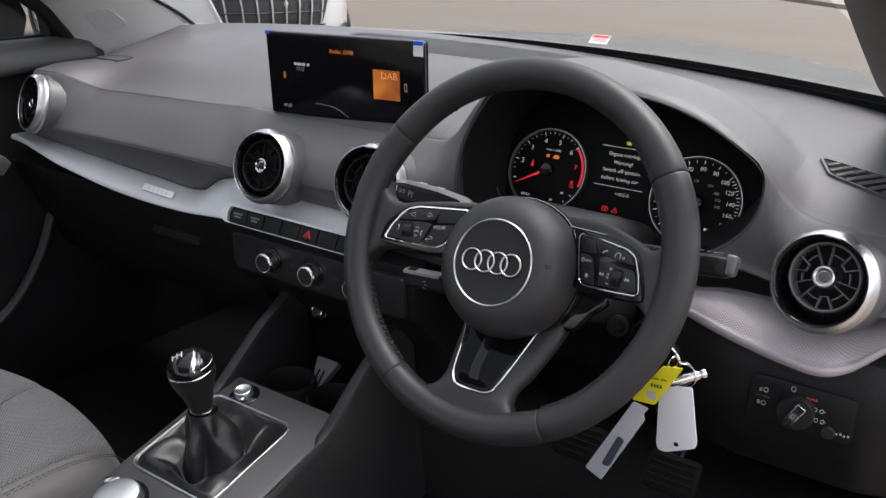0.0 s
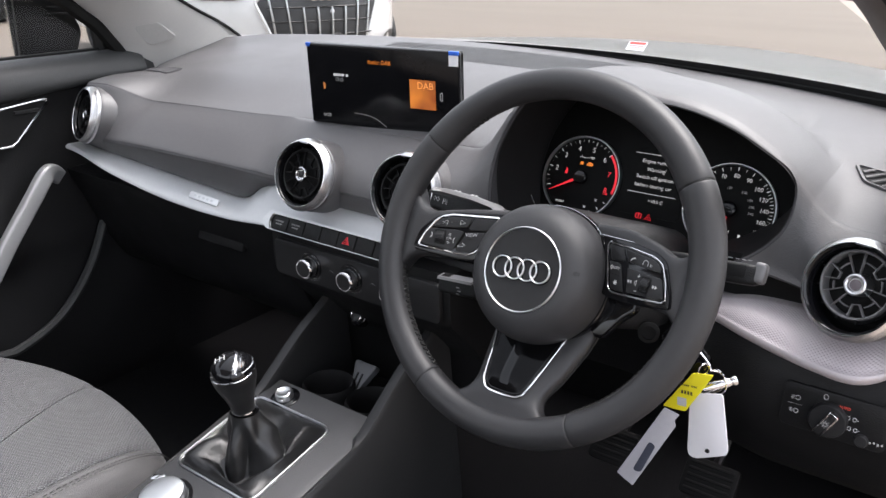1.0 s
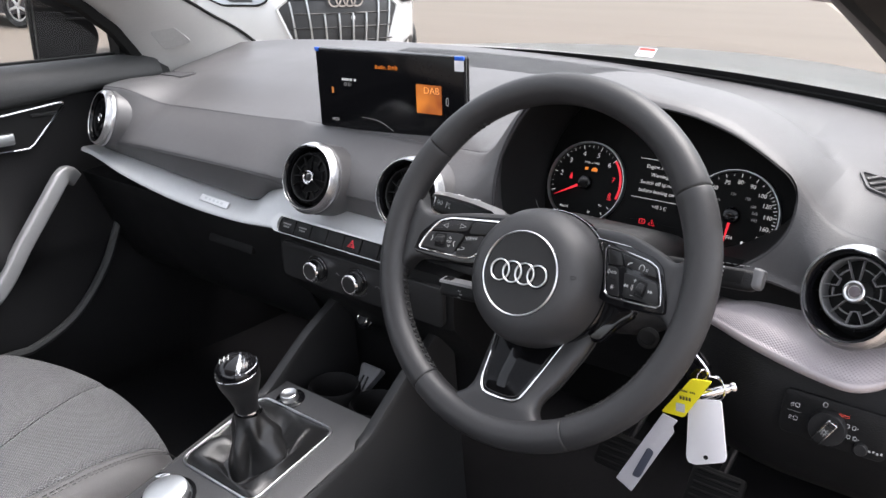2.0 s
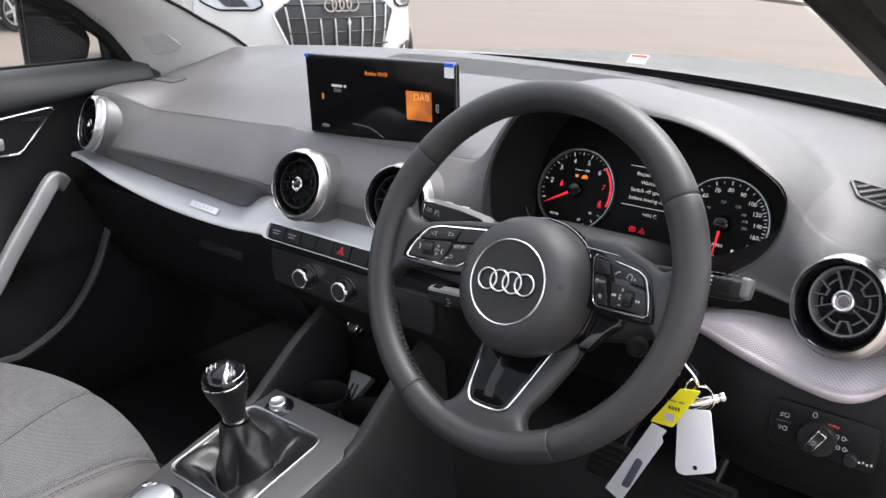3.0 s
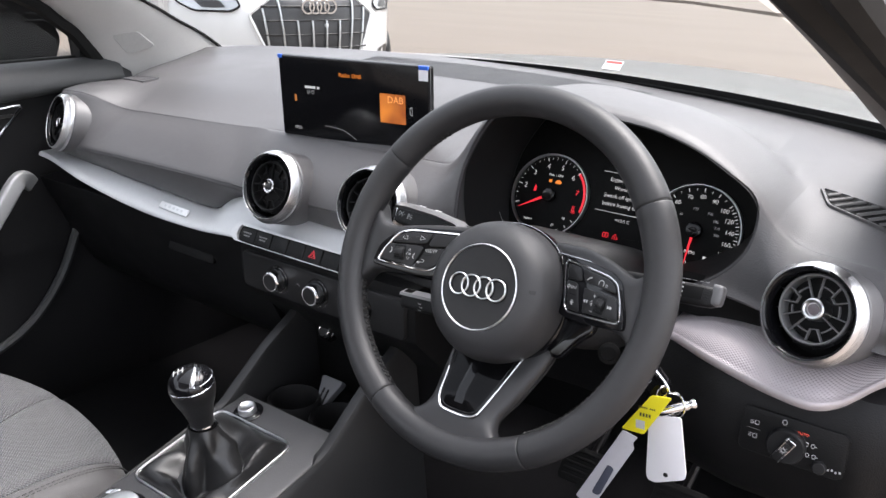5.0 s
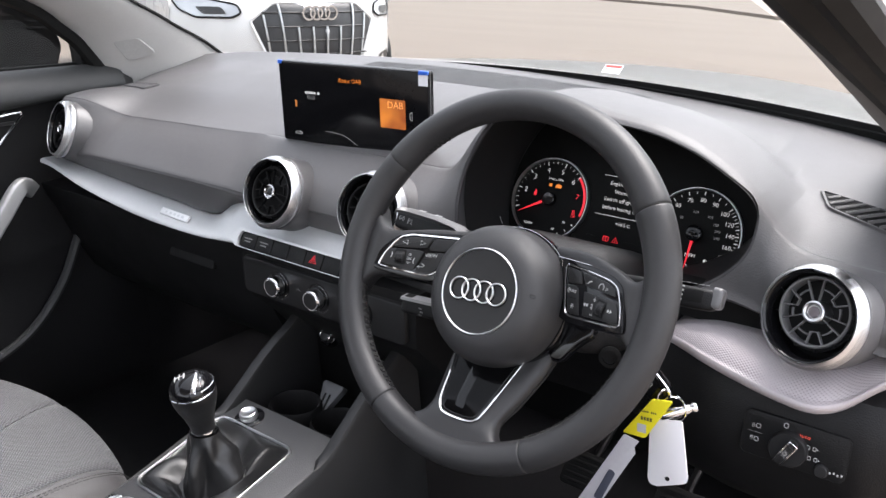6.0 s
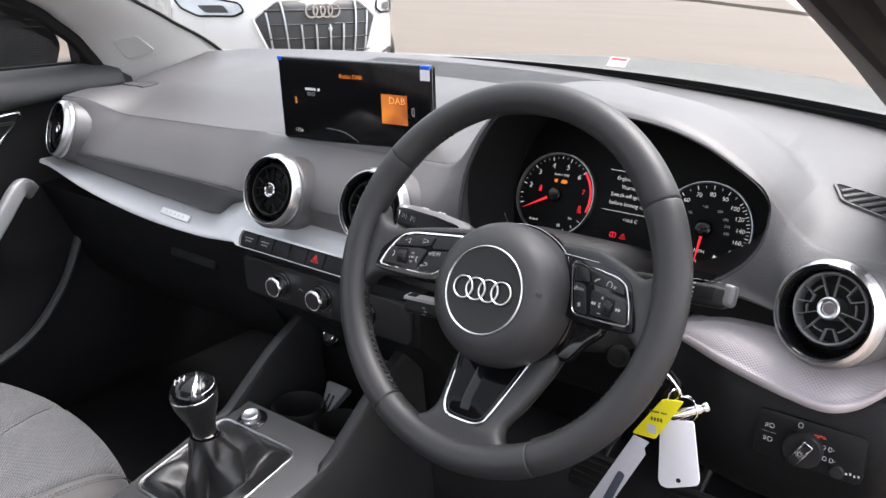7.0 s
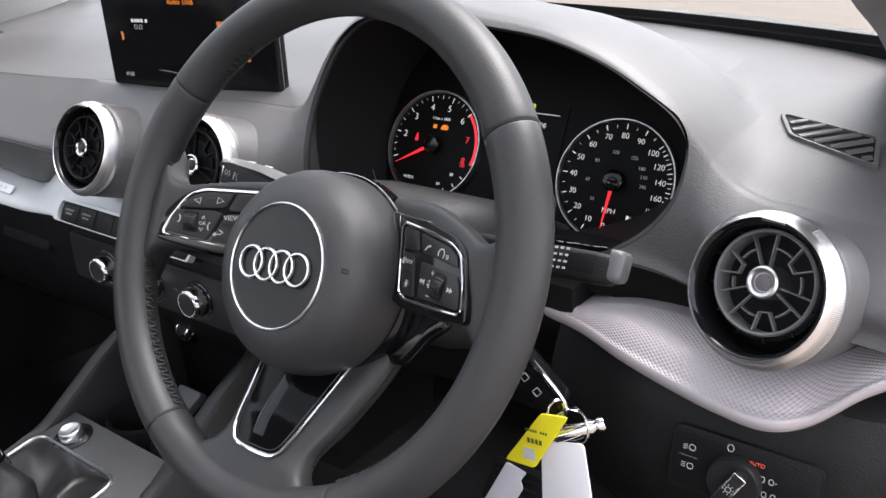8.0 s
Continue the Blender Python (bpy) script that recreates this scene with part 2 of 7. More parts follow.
def box(bm, size, center=(0, 0, 0), r=0.0, seg=2, m=I4):
    made = bmesh.ops.create_cube(bm, size=1.0)["verts"]
    for v in made:
        v.co = Vector((v.co.x * size[0], v.co.y * size[1], v.co.z * size[2])) + Vector(center)
    if r:
        edges = list({e for v in made for e in v.link_edges})
        out = bmesh.ops.bevel(bm, geom=edges, offset=r, segments=seg, profile=0.5, affect="EDGES")
        made = list({v for f in out["faces"] for v in f.verts} | {v for v in made if v.is_valid})
    for v in made:
        v.co = m @ v.co
    return bm


def grid_faces(bm, rows, closed_u=False, closed_v=False):
    """Quads between rows of points; closed_u joins each row's ends, closed_v the last row to the first."""
    vs = [[bm.verts.new(p) for p in row] for row in rows]
    nr, nc = len(vs), len(vs[0])
    for i in range(nr if closed_v else nr - 1):
        a, b = vs[i], vs[(i + 1) % nr]
        for j in range(nc if closed_u else nc - 1):
            k = (j + 1) % nc
            try:
                bm.faces.new((a[j], a[k], b[k], b[j]))
            except ValueError:
                pass
    return vs


def loft(bm, rows, closed=True, caps=True):
    vs = grid_faces(bm, rows, closed_u=closed)
    if caps and closed:
        bm.faces.new(vs[0])
        bm.faces.new(vs[-1])
    return vs


def lathe(bm, profile, seg=48, m=I4):
    """Turns (radius, height) pairs about z."""
    rows = []
    for r, h in profile:
        rows.append([m @ V(r * math.cos(a), r * math.sin(a), h) for a in (2 * math.pi * k / seg for k in range(seg))])
    vs = grid_faces(bm, rows, closed_u=True)
    for end, (r, h) in ((0, profile[0]), (-1, profile[-1])):
        if r > 1e-6 and profile[0] != profile[-1]:
            bm.faces.new(vs[end])
    bmesh.ops.remove_doubles(bm, verts=bm.verts, dist=1e-6)
    return bm


def ring(bm, profile, seg=64, m=I4):
    """Turns a closed (radius, height) outline about z."""
    rows = [[m @ V(r * math.cos(a), r * math.sin(a), h) for r, h in profile]
            for a in (2 * math.pi * k / seg for k in range(seg))]
    grid_faces(bm, rows, closed_u=True, closed_v=True)
    return bm


def tube(bm, pts, r=0.002, seg=8, closed=False, m=I4, flat=1.0):
    pts = [m @ Vector(p) for p in pts]
    n = len(pts)
    rad = r if isinstance(r, (list, tuple)) else [r] * n
    t0 = (pts[1] - pts[0]).normalized()
    up = t0.orthogonal().normalized()
    rows = []
    for i, p in enumerate(pts):
        if closed:
            t = (pts[(i + 1) % n] - pts[i - 1]).normalized()
        else:
            t = (pts[min(i + 1, n - 1)] - pts[max(i - 1, 0)]).normalized()
        up = (up - t * up.dot(t)).normalized()
        side = t.cross(up)
        rows.append([p + rad[i] * (math.cos(a) * up + flat * math.sin(a) * side)
                     for a in (2 * math.pi * k / seg for k in range(seg))])
    vs = grid_faces(bm, rows, closed_u=True, closed_v=closed)
    if not closed:
        bm.faces.new(vs[0])
        bm.faces.new(vs[-1])
    return bm


def spline(pts, n=8, closed=False):
    """Catmull-Rom through the points."""
    P = [Vector(p) for p in pts]
    out, c = [], len(P)
    for i in range(c if closed else c - 1):
        p1, p2 = P[i], P[(i + 1) % c]
        p0 = P[i - 1] if closed or i else p1 * 2 - p2
        p3 = P[(i + 2) % c] if closed or i + 2 < c else p2 * 2 - p1
        for k in range(n):
            t = k / n
            out.append(0.5 * (2 * p1 + (p2 - p0) * t + (2 * p0 - 5 * p1 + 4 * p2 - p3) * t * t
                              + (3 * p1 - p0 - 3 * p2 + p3) * t ** 3))
    if not closed:
        out.append(P[-1])
    return out


def rounded(poly, r, n=5):
    """A flat outline with its corners rounded."""
    P = [Vector(p[:2]) for p in poly]
    out = []
    for i, p in enumerate(P):
        a, b = (P[i - 1] - p), (P[(i + 1) % len(P)] - p)
        d = min(r, a.length * 0.45, b.length * 0.45)
        s, e = p + a.normalized() * d, p + b.normalized() * d
        for k in range(n + 1):
            t = k / n
            out.append((1 - t) ** 2 * s + 2 * t * (1 - t) * p + t * t * e)
    return out


def rrect(w, h, r, cx=0.0, cy=0.0, n=5):
    return rounded([(cx - w / 2, cy - h / 2), (cx + w / 2, cy - h / 2), (cx + w / 2, cy + h / 2), (cx - w / 2, cy + h / 2)], r, n)


def shrink(poly, d):
    """The outline moved inwards by d."""
    P = [Vector(p) for p in poly]
    area = sum(P[i - 1].x * P[i].y - P[i].x * P[i - 1].y for i in range(len(P)))
    s = 1 if area > 0 else -1
    out = []
    for i, p in enumerate(P):
        t = (P[(i + 1) % len(P)] - P[i - 1])
        if t.length < 1e-9:
            out.append(p.copy())
            continue
        t.normalize()
        out.append(p + Vector((-t.y, t.x)) * d * s)
    return out


def prism(bm, poly, z0, z1, m=I4, bevel=0.0):
    """A flat outline with thickness, its front edge eased."""
    rows = [[m @ V(p.x, p.y, z0) for p in map(Vector, poly)]]
    if bevel:
        rows.append([m @ V(p.x, p.y, z1 - bevel) for p in map(Vector, poly)])
        rows.append([m @ V(p.x, p.y, z1 - bevel * 0.3) for p in shrink(poly, bevel * 0.3)])
        rows.append([m @ V(p.x, p.y, z1) for p in shrink(poly, bevel)])
    else:
        rows.append([m @ V(p.x, p.y, z1) for p in map(Vector, poly)])
    loft(bm, rows)
    return bm


def band(bm, outer, inner, z0, z1, m=I4):
    """A frame between two outlines of the same count."""
    rows = []
    for o, i in zip(outer, inner):
        rows.append([m @ V(o[0], o[1], z0), m @ V(o[0], o[1], z1), m @ V(i[0], i[1], z1), m @ V(i[0], i[1], z0)])
    grid_faces(bm, rows, closed_u=True, closed_v=True)
    return bm


def outline(bm, poly, r, z=0.0, m=I4, seg=6):
    """A thin bead along a closed outline."""
    P = [V(p[0], p[1], z) for p in poly]
    Q = [p for i, p in enumerate(P) if (p - P[i - 1]).length > 1e-5]
    return tube(bm, Q, r, seg, True, m)


def letters(bm, body, size, m, depth=0.0002, align="CENTER", space=1.0):
    """Adds writing in the built-in font, lying in m's xy plane."""
    cu = bpy.data.curves.new("writing", "FONT")
    cu.body, cu.size, cu.extrude, cu.resolution_u = body, size, depth, 3
    cu.align_x, cu.align_y, cu.space_character, cu.offset = align, "CENTER", space, -0.011 * size
    ob = bpy.data.objects.new("writing", cu)
    scene.collection.objects.link(ob)
    bpy.context.view_layer.update()
    me = bpy.data.meshes.new_from_object(ob.evaluated_get(bpy.context.evaluated_depsgraph_get()))
    me.transform(m)
    bm.from_mesh(me)
    bpy.data.objects.remove(ob)
    bpy.data.curves.remove(cu)
    bpy.data.meshes.remove(me)
    return bm


def at(x, y, z=0.0, turn=0.0):
    return pose(x, y, z, 0, 0, turn)


def lerp_table(table, x):
    """A smooth curve through (x, value) pairs."""
    if x <= table[0][0]:
        return table[0][1]
    n = len(table)
    for i in range(n - 1):
        (x0, y0), (x1, y1) = table[i], table[i + 1]
        if x <= x1:
            s = (y1 - y0) / (x1 - x0)
            sa = (y1 - table[i - 1][1]) / (x1 - table[i - 1][0]) if i else s
            sb = (table[i + 2][1] - y0) / (table[i + 2][0] - x0) if i + 2 < n else s
            t, h = (x - x0) / (x1 - x0), x1 - x0
            return ((2 * t ** 3 - 3 * t * t + 1) * y0 + (t ** 3 - 2 * t * t + t) * h * sa
                    + (3 * t * t - 2 * t ** 3) * y1 + (t ** 3 - t * t) * h * sb)
    return table[-1][1]


def smooth(a, b, x):
    t = min(1.0, max(0.0, (x - a) / (b - a)))
    return t * t * (3 - 2 * t)


# ---------------------------------------------------------------- setting
def make_ground():
    bm = B()
    rows = [[V(x, y, 0) for x in (-400, -60, -20, -8, 0, 8, 20, 60, 400)] for y in (-400, -60, -20, 0, 10, 20, 60, 400)]
    grid_faces(bm, rows)
    tagged(part("ground", bm, GROUND), "tan concrete forecourt, dry and streaked", "ground", kind="structure")
    bm = B()
    pts = [(-40, 45.0), (-15.1, 30.8), (-9.4, 27.4), (-5.1, 22.6), (4.0, 12.0)]
    rows = []
    for x, y in pts:
        a, b = V(x, y, 0), V(x + 12.0, y + 9.0, 0)
        rows.append([a, a + V(0.02, 0.02, 0.09), a + V(0.12, 0.1, 0.1), b + V(0, 0, 0.1), b])
    grid_faces(bm, rows)
    tagged(part("pavement", bm, GROUND), "raised strip of pale tan concrete with a kerb", "pavement", kind="structure")


make_ground()


def far_edge(x):
    return 0.655 - 0.37 * x * x


def far_height(x):
    return lerp_table([(-0.75, 1.083), (-0.3, 1.083), (0.0, 1.078), (0.3, 1.072), (0.75, 1.063)], x)


def make_cabin():
    # floor pan and firewall
    bm = B()
    box(bm, (1.62, 2.6, 0.04), (0, -0.5, 0.33), 0.01)
    box(bm, (0.26, 1.6, 0.16), (0, -0.75, 0.43), 0.05)
    tagged(part("floor", bm, CARPET), "black carpeted car floor", "floor", kind="structure")
    bm = B()
    box(bm, (1.56, 0.04, 0.68), (0, 0.72, 0.62), 0.01)
    tagged(part("wall_front", bm, DEEP), "black bulkhead behind the dashboard", "bulkhead", kind="structure")
    bm = B()
    rows = []
    for k in range(9):
        x = -0.62 + 1.24 * k / 8
        e = 0.03 * (x / 0.62) ** 2
        rows.append([V(x, -0.5 - e * 2, 1.37 - e), V(x, -0.8, 1.45 - e), V(x, -1.9, 1.46 - e), V(x, -2.0, 1.40),
                     V(x, -2.0, 1.42), V(x, -1.9, 1.49 - e), V(x, -0.8, 1.48 - e), V(x, -0.52 - e * 2, 1.40 - e)])
    loft(bm, rows)
    tagged(part("ceiling", bm, PILLAR), "pale grey cloth headliner", "ceiling", kind="structure")
    # unseen wall, added to block light from the rear
    bm = B()
    box(bm, (1.56, 0.05, 0.52), (0, -1.30, 0.60), 0.02)
    tagged(part("wall_rear", bm, CARPET), "unseen plain black wall added to keep light from the cabin", "rear wall", kind="structure")
    bm = B()
    box(bm, (0.05, 0.46, 0.62), (-0.785, 0.52, 0.64), 0.02)
    box(bm, (0.05, 0.16, 1.10), (-0.80, -1.24, 0.88), 0.02)
    box(bm, (0.05, 0.40, 0.52), (-0.80, -1.13, 0.60), 0.02)
    box(bm, (0.07, 1.9, 0.14), (-0.80, -0.35, 0.40), 0.02)
    tagged(part("wall_left", bm, DOORCARD), "black side trim by the footwell", "side trim", kind="structure")
    bm = B()
    box(bm, (0.07, 1.9, 0.17), (0.79, -0.35, 0.41), 0.02)
    box(bm, (0.06, 0.16, 1.10), (0.80, -1.24, 0.88), 0.02)
    box(bm, (0.06, 0.40, 0.52), (0.80, -1.13, 0.60), 0.02)
    box(bm, (0.05, 0.36, 0.62), (0.79, 0.52, 0.64), 0.02)
    tagged(part("wall_right", bm, DOORCARD), "black sill and pillar of the doorway", "side trim", kind="structure")
    # bonnet
    bm = B()
    rows = []
    for k in range(17):
        s = -1 + k / 8
        x = 0.74 * s
        row = []
        for t in (0, 0.15, 0.4, 0.7, 0.9, 1.0):
            y = 0.80 - 0.28 * s * s + t * (0.80 - 0.25 * s * s)
            z = 1.060 - 0.012 * s ** 4 - 0.044 * t - 0.025 * t ** 7
            row.append(V(x, y, z))
        rows.append(row)
    grid_faces(bm, rows)
    bmesh.ops.solidify(bm, geom=bm.faces[:], thickness=0.02)
    tagged(part("bonnet", bm, BONNET), "glossy pale grey car bonnet", "bonnet", kind="structure")


make_cabin()


def make_screen_glass():
    root = thing("windscreen", I4, "clear laminated windscreen with a black edge band", "windscreen", kind="structure")
    rows, low = [], []
    for k in range(25):
        s = -1 + k / 12
        x0 = 0.70 * s
        a = V(x0, far_edge(x0) + 0.012, 1.085 - 0.012 * s * s)
        b = V(0.60 * s, -0.50 - 0.05 * s * s, 1.385 - 0.03 * s * s)
        rows.append([a.lerp(b, t) + V(0, 0, 0.062 * (1 - math.exp(-t / 0.1)) * (1 - s) / 2) for t in (0, 0.03, 0.06, 0.1, 0.15, 0.22, 0.3, 0.45, 0.6, 0.8, 1)])
        low.append((a, b))
    bm = B()
    grid_faces(bm, rows)
    part("window_pane", bm, GLASS, root)
    # black band between the dashboard and the glass, widest on the driver's side
    bm = B()
    band_rows = []
    for a, b in low:
        x = a.x
        if x < -0.45:
            continue
        q = a.lerp(b, 0.005 + 0.012 * smooth(-0.15, 0.40, x)) + V(0, -0.002, -0.003)
        q.z -= 0.004 * (1 - smooth(-0.35, -0.05, x))
        e = V(x, far_edge(x) - 0.004, far_height(x) - 0.012)
        c = V(x, q.y + 0.002, e.z + 0.006)
        band_rows.append([e - V(0, 0, 0.02), e, c, c.lerp(q, 0.45) + V(0, -0.003, 0), c.lerp(q, 0.55) + V(0, 0.001, 0), q, q + V(0, 0.006, 0), e + V(0, 0.02, -0.02)])
    loft(bm, band_rows)
    part("edge_band", bm, RUBBER, root, "black ceramic band along the glass")


make_screen_glass()


def make_pillar(side):
    s = side
    label = "pale grey cloth windscreen pillar trim" if s < 0 else "grey cloth windscreen pillar trim, shade in its colour, with black door seals"
    root = thing("pillar_left" if s < 0 else "pillar_right", I4, label, "pillar", kind="structure")
    if s < 0:
        front = [(-0.71, 0.62, 0.99), (-0.70, 0.49, 1.083), (-0.69, 0.40, 1.128), (-0.68, 0.312, 1.172), (-0.66, 0.05, 1.29), (-0.62, -0.5, 1.40)]
        rear = [(-0.78, 0.33, 0.94), (-0.775, 0.288, 1.03), (-0.772, 0.25, 1.085), (-0.768, 0.20, 1.135), (-0.755, 0.06, 1.21), (-0.70, -0.5, 1.37)]
    else:
        front = [(0.675, 0.66, 0.98), (0.663, 0.42, 1.083), (0.660, 0.25, 1.131), (0.664, 0.0, 1.202), (0.668, -0.2, 1.258), (0.665, -0.55, 1.355)]
        rear = [(0.76, 0.50, 0.96), (0.745, 0.29, 1.06), (0.738, 0.16, 1.102), (0.724, -0.05, 1.170), (0.714, -0.22, 1.222), (0.70, -0.57, 1.32)]
    F, R = spline(front, 5), spline(rear, 5)
    rows = []
    for f, r in zip(F, R):
        mid = f.lerp(r, 0.5) + V(-s * 0.018, -0.012, 0.002)
        q1 = f.lerp(r, 0.15) + V(-s * 0.012, -0.008, 0.0)
        q3 = f.lerp(r, 0.85) + V(-s * 0.012, -0.008, 0.0)
        back = V(s * (0.04 if s < 0 else 0.014), 0.02, 0.0)
        rows.append([f, q1, mid, q3, r, r + back, f + back])
    bm = B()
    loft(bm, rows)
    part("trim_panel", bm, PILLAR if s < 0 else PILLAR_SHADED, root)
    bm = B()
    tube(bm, [r + V(s * 0.012, -0.004, -0.004) for r in R], 0.016 if s < 0 else 0.012, 8)
    part("door_seal", bm, RUBBER, root, "black rubber door seal")
    if s > 0:
        bm = B()
        tube(bm, [r + V(s * 0.030, -0.02, -0.008) for r in R], 0.008, 8)
        part("frame_seal", bm, RUBBER, root, "black rubber outer seal")
    else:
        bm = B()
        tube(bm, [f + V(0.002, -0.004, 0.004) for f in F], 0.0035, 8)
        part("glass_seal", bm, RUBBER, root, "black rubber seal along the glass")
        bm = B()
        corners = [V(-0.736, 0.2735, 1.104), V(-0.7106, 0.3154, 1.112), V(-0.6985, 0.349, 1.080), V(-0.7417, 0.3106, 1.0626)]
        nrm = V(0.84, -0.40, -0.36).normalized()
        rim = []
        for q in range(4):
            a, p, b = corners[q - 1], corners[q], corners[(q + 1) % 4]
            rim += [p.lerp(a, 0.14), p.lerp(a, 0.04).lerp(b, 0.04), p.lerp(b, 0.14)]
        c = sum(rim, V(0, 0, 0)) / len(rim)
        loft(bm, [[p - nrm * 0.006 for p in rim], [p - nrm * 0.0004 for p in rim], [c + (p - c) * 0.97 + nrm * 0.0006 for p in rim]])
        part("airbag_cover", bm, mat("cover_plastic", (0.38, 0.372, 0.362), 0.7), root, "small moulded cover plate")


make_pillar(-1)
make_pillar(1)

# ---------------------------------------------------------------- dashboard
HOOD = [(0.115, 1.0), (0.16, 1.010), (0.207, 1.052), (0.24, 1.090), (0.275, 1.110), (0.33, 1.118), (0.40, 1.111), (0.455, 1.104), (0.503, 1.090), (0.54, 1.071), (0.575, 1.048),
        (0.60, 1.030), (0.64, 1.010), (0.70, 1.0)]
EGG = [(0.210, 0.93), (0.204, 0.96), (0.2035, 0.99), (0.208, 1.018), (0.222, 1.050), (0.244, 1.083), (0.275, 1.101), (0.33, 1.107), (0.40, 1.100), (0.455, 1.0935), (0.503, 1.0795),
       (0.54, 1.061), (0.569, 1.042), (0.581, 1.020), (0.580, 0.990), (0.567, 0.965), (0.543, 0.942), (0.50, 0.918), (0.43, 0.900), (0.31, 0.895), (0.228, 0.902)]


STRIP_TOP = [(-0.765, 0.900), (-0.72, 0.893), (-0.64, 0.885), (-0.55, 0.878), (-0.46, 0.871), (-0.38, 0.867), (-0.32, 0.863), (-0.28, 0.862), (-0.255, 0.870), (-0.226, 0.890), (-0.19, 0.899), (-0.15, 0.900), (0.0, 0.899), (0.20, 0.897)]
FOLD = [(-0.765, 0.980), (-0.63, 0.988), (-0.45, 0.992), (-0.30, 0.996), (-0.16, 1.003), (0.0, 1.004), (0.4, 1.004), (0.765, 0.998)]


def dash_section(x):
    """The dashboard's upper outline across the car at x: from the windscreen over a fold to the trim strip."""
    h = lerp_table(HOOD, x)
    w = smooth(0.14, 0.22, x) * (1 - smooth(0.56, 0.66, x))
    e = far_edge(x)
    side = (abs(x) / 0.75) ** 4 * 0.012
    f = far_height(x)
    d = e - 0.283
    rise = [(0.283, 1.03), (0.34, 1.046), (0.42, 1.063), (0.555, 1.079), (0.655, 1.085)]
    ys = [e, e - 0.27 * d, e - 0.63 * d, e - 0.85 * d]
    zs = [lerp_table(rise, y) + (f - 1.085) * (1 - i * 0.3) for i, y in enumerate(ys)]
    c = lerp_table(FOLD, x)
    crisp = 1 - smooth(-0.2, -0.05, x) * (1 - smooth(0.60, 0.75, x))
    soft = 0.004 * (1 - crisp)
    calm = [(ys[0], min(f, zs[0] + 0.01)), (ys[1], zs[1]), (ys[2], zs[2]), (ys[3], zs[3]), (0.283, 1.030), (0.225, c + 0.0125), (0.194, c + 0.0016 - soft * 0.3), (0.190, c - soft * 0.6),
            (0.187, c - 0.0032 - soft * 0.3), (0.152, 0.964), (0.1175, 0.930), (0.1140, 0.9235), (0.1145, 0.9180), (0.124, 0.897), (0.138, 0.888)]
    if x < -0.12:
        k = 1 - smooth(-0.22, -0.12, x)
        g = lerp_table(STRIP_TOP, x) + 0.001
        calm[-1] = (0.142, 0.888 + (g - 0.888) * k)
        calm[-2] = (0.124 + 0.006 * k, 0.897 + (g + 0.010 - 0.897) * k)
    bold = smooth(-0.23, -0.14, x) * (1 - smooth(0.16, 0.23, x))
    for i, d in ((8, 0.008), (9, 0.022), (10, 0.006)):
        calm[i] = (calm[i][0] - d * bold, calm[i][1])
    outer = smooth(0.545, 0.61, x)
    for i, d in ((5, 0.004), (6, 0.014), (7, 0.019), (8, 0.026), (9, 0.036)):
        calm[i] = (calm[i][0] - d * outer, calm[i][1])
    end = smooth(-0.570, -0.655, x)
    if end > 0:
        # the passenger's end rises into a housing for the vent
        for i, q in ((5, (0.200, 1.030)), (6, (0.152, 1.0235)), (7, (0.146, 1.0200)), (8, (0.141, 1.0140)), (9, (0.126, 0.976)), (10, (0.1150, 0.932)), (11, (0.1125, 0.9235))):
            calm[i] = (calm[i][0] + (q[0] - calm[i][0]) * end, calm[i][1] + (q[1] - calm[i][1]) * end)
    under = smooth(0.47, 0.52, x)
    if under > 0:
        for i, q in ((-5, (0.117, 0.9450)), (-4, (0.1160, 0.9390)), (-3, (0.1190, 0.9345)), (-2, (0.168, 0.929)), (-1, (0.186, 0.905))):
            calm[i] = (calm[i][0] + (q[0] - calm[i][0]) * under, calm[i][1] + (q[1] - calm[i][1]) * under)
    hood = [calm[0], calm[1], (ys[2], max(zs[2], h - 0.026)), (ys[3], max(zs[3], h - 0.008)), (0.283, max(1.03, h)),
            (0.23, h + 0.002), (0.19, h), (0.178, h - 0.003), (0.170, h - 0.009), (0.164, h - 0.03), (0.152, 0.96), (0.148, 0.945), (0.145, 0.935), (0.172, 0.926), (0.186, 0.902)]
    return [V(x, a[0] * (1 - w) + b[0] * w, a[1] * (1 - w) + b[1] * w - side) for a, b in zip(calm, hood)]


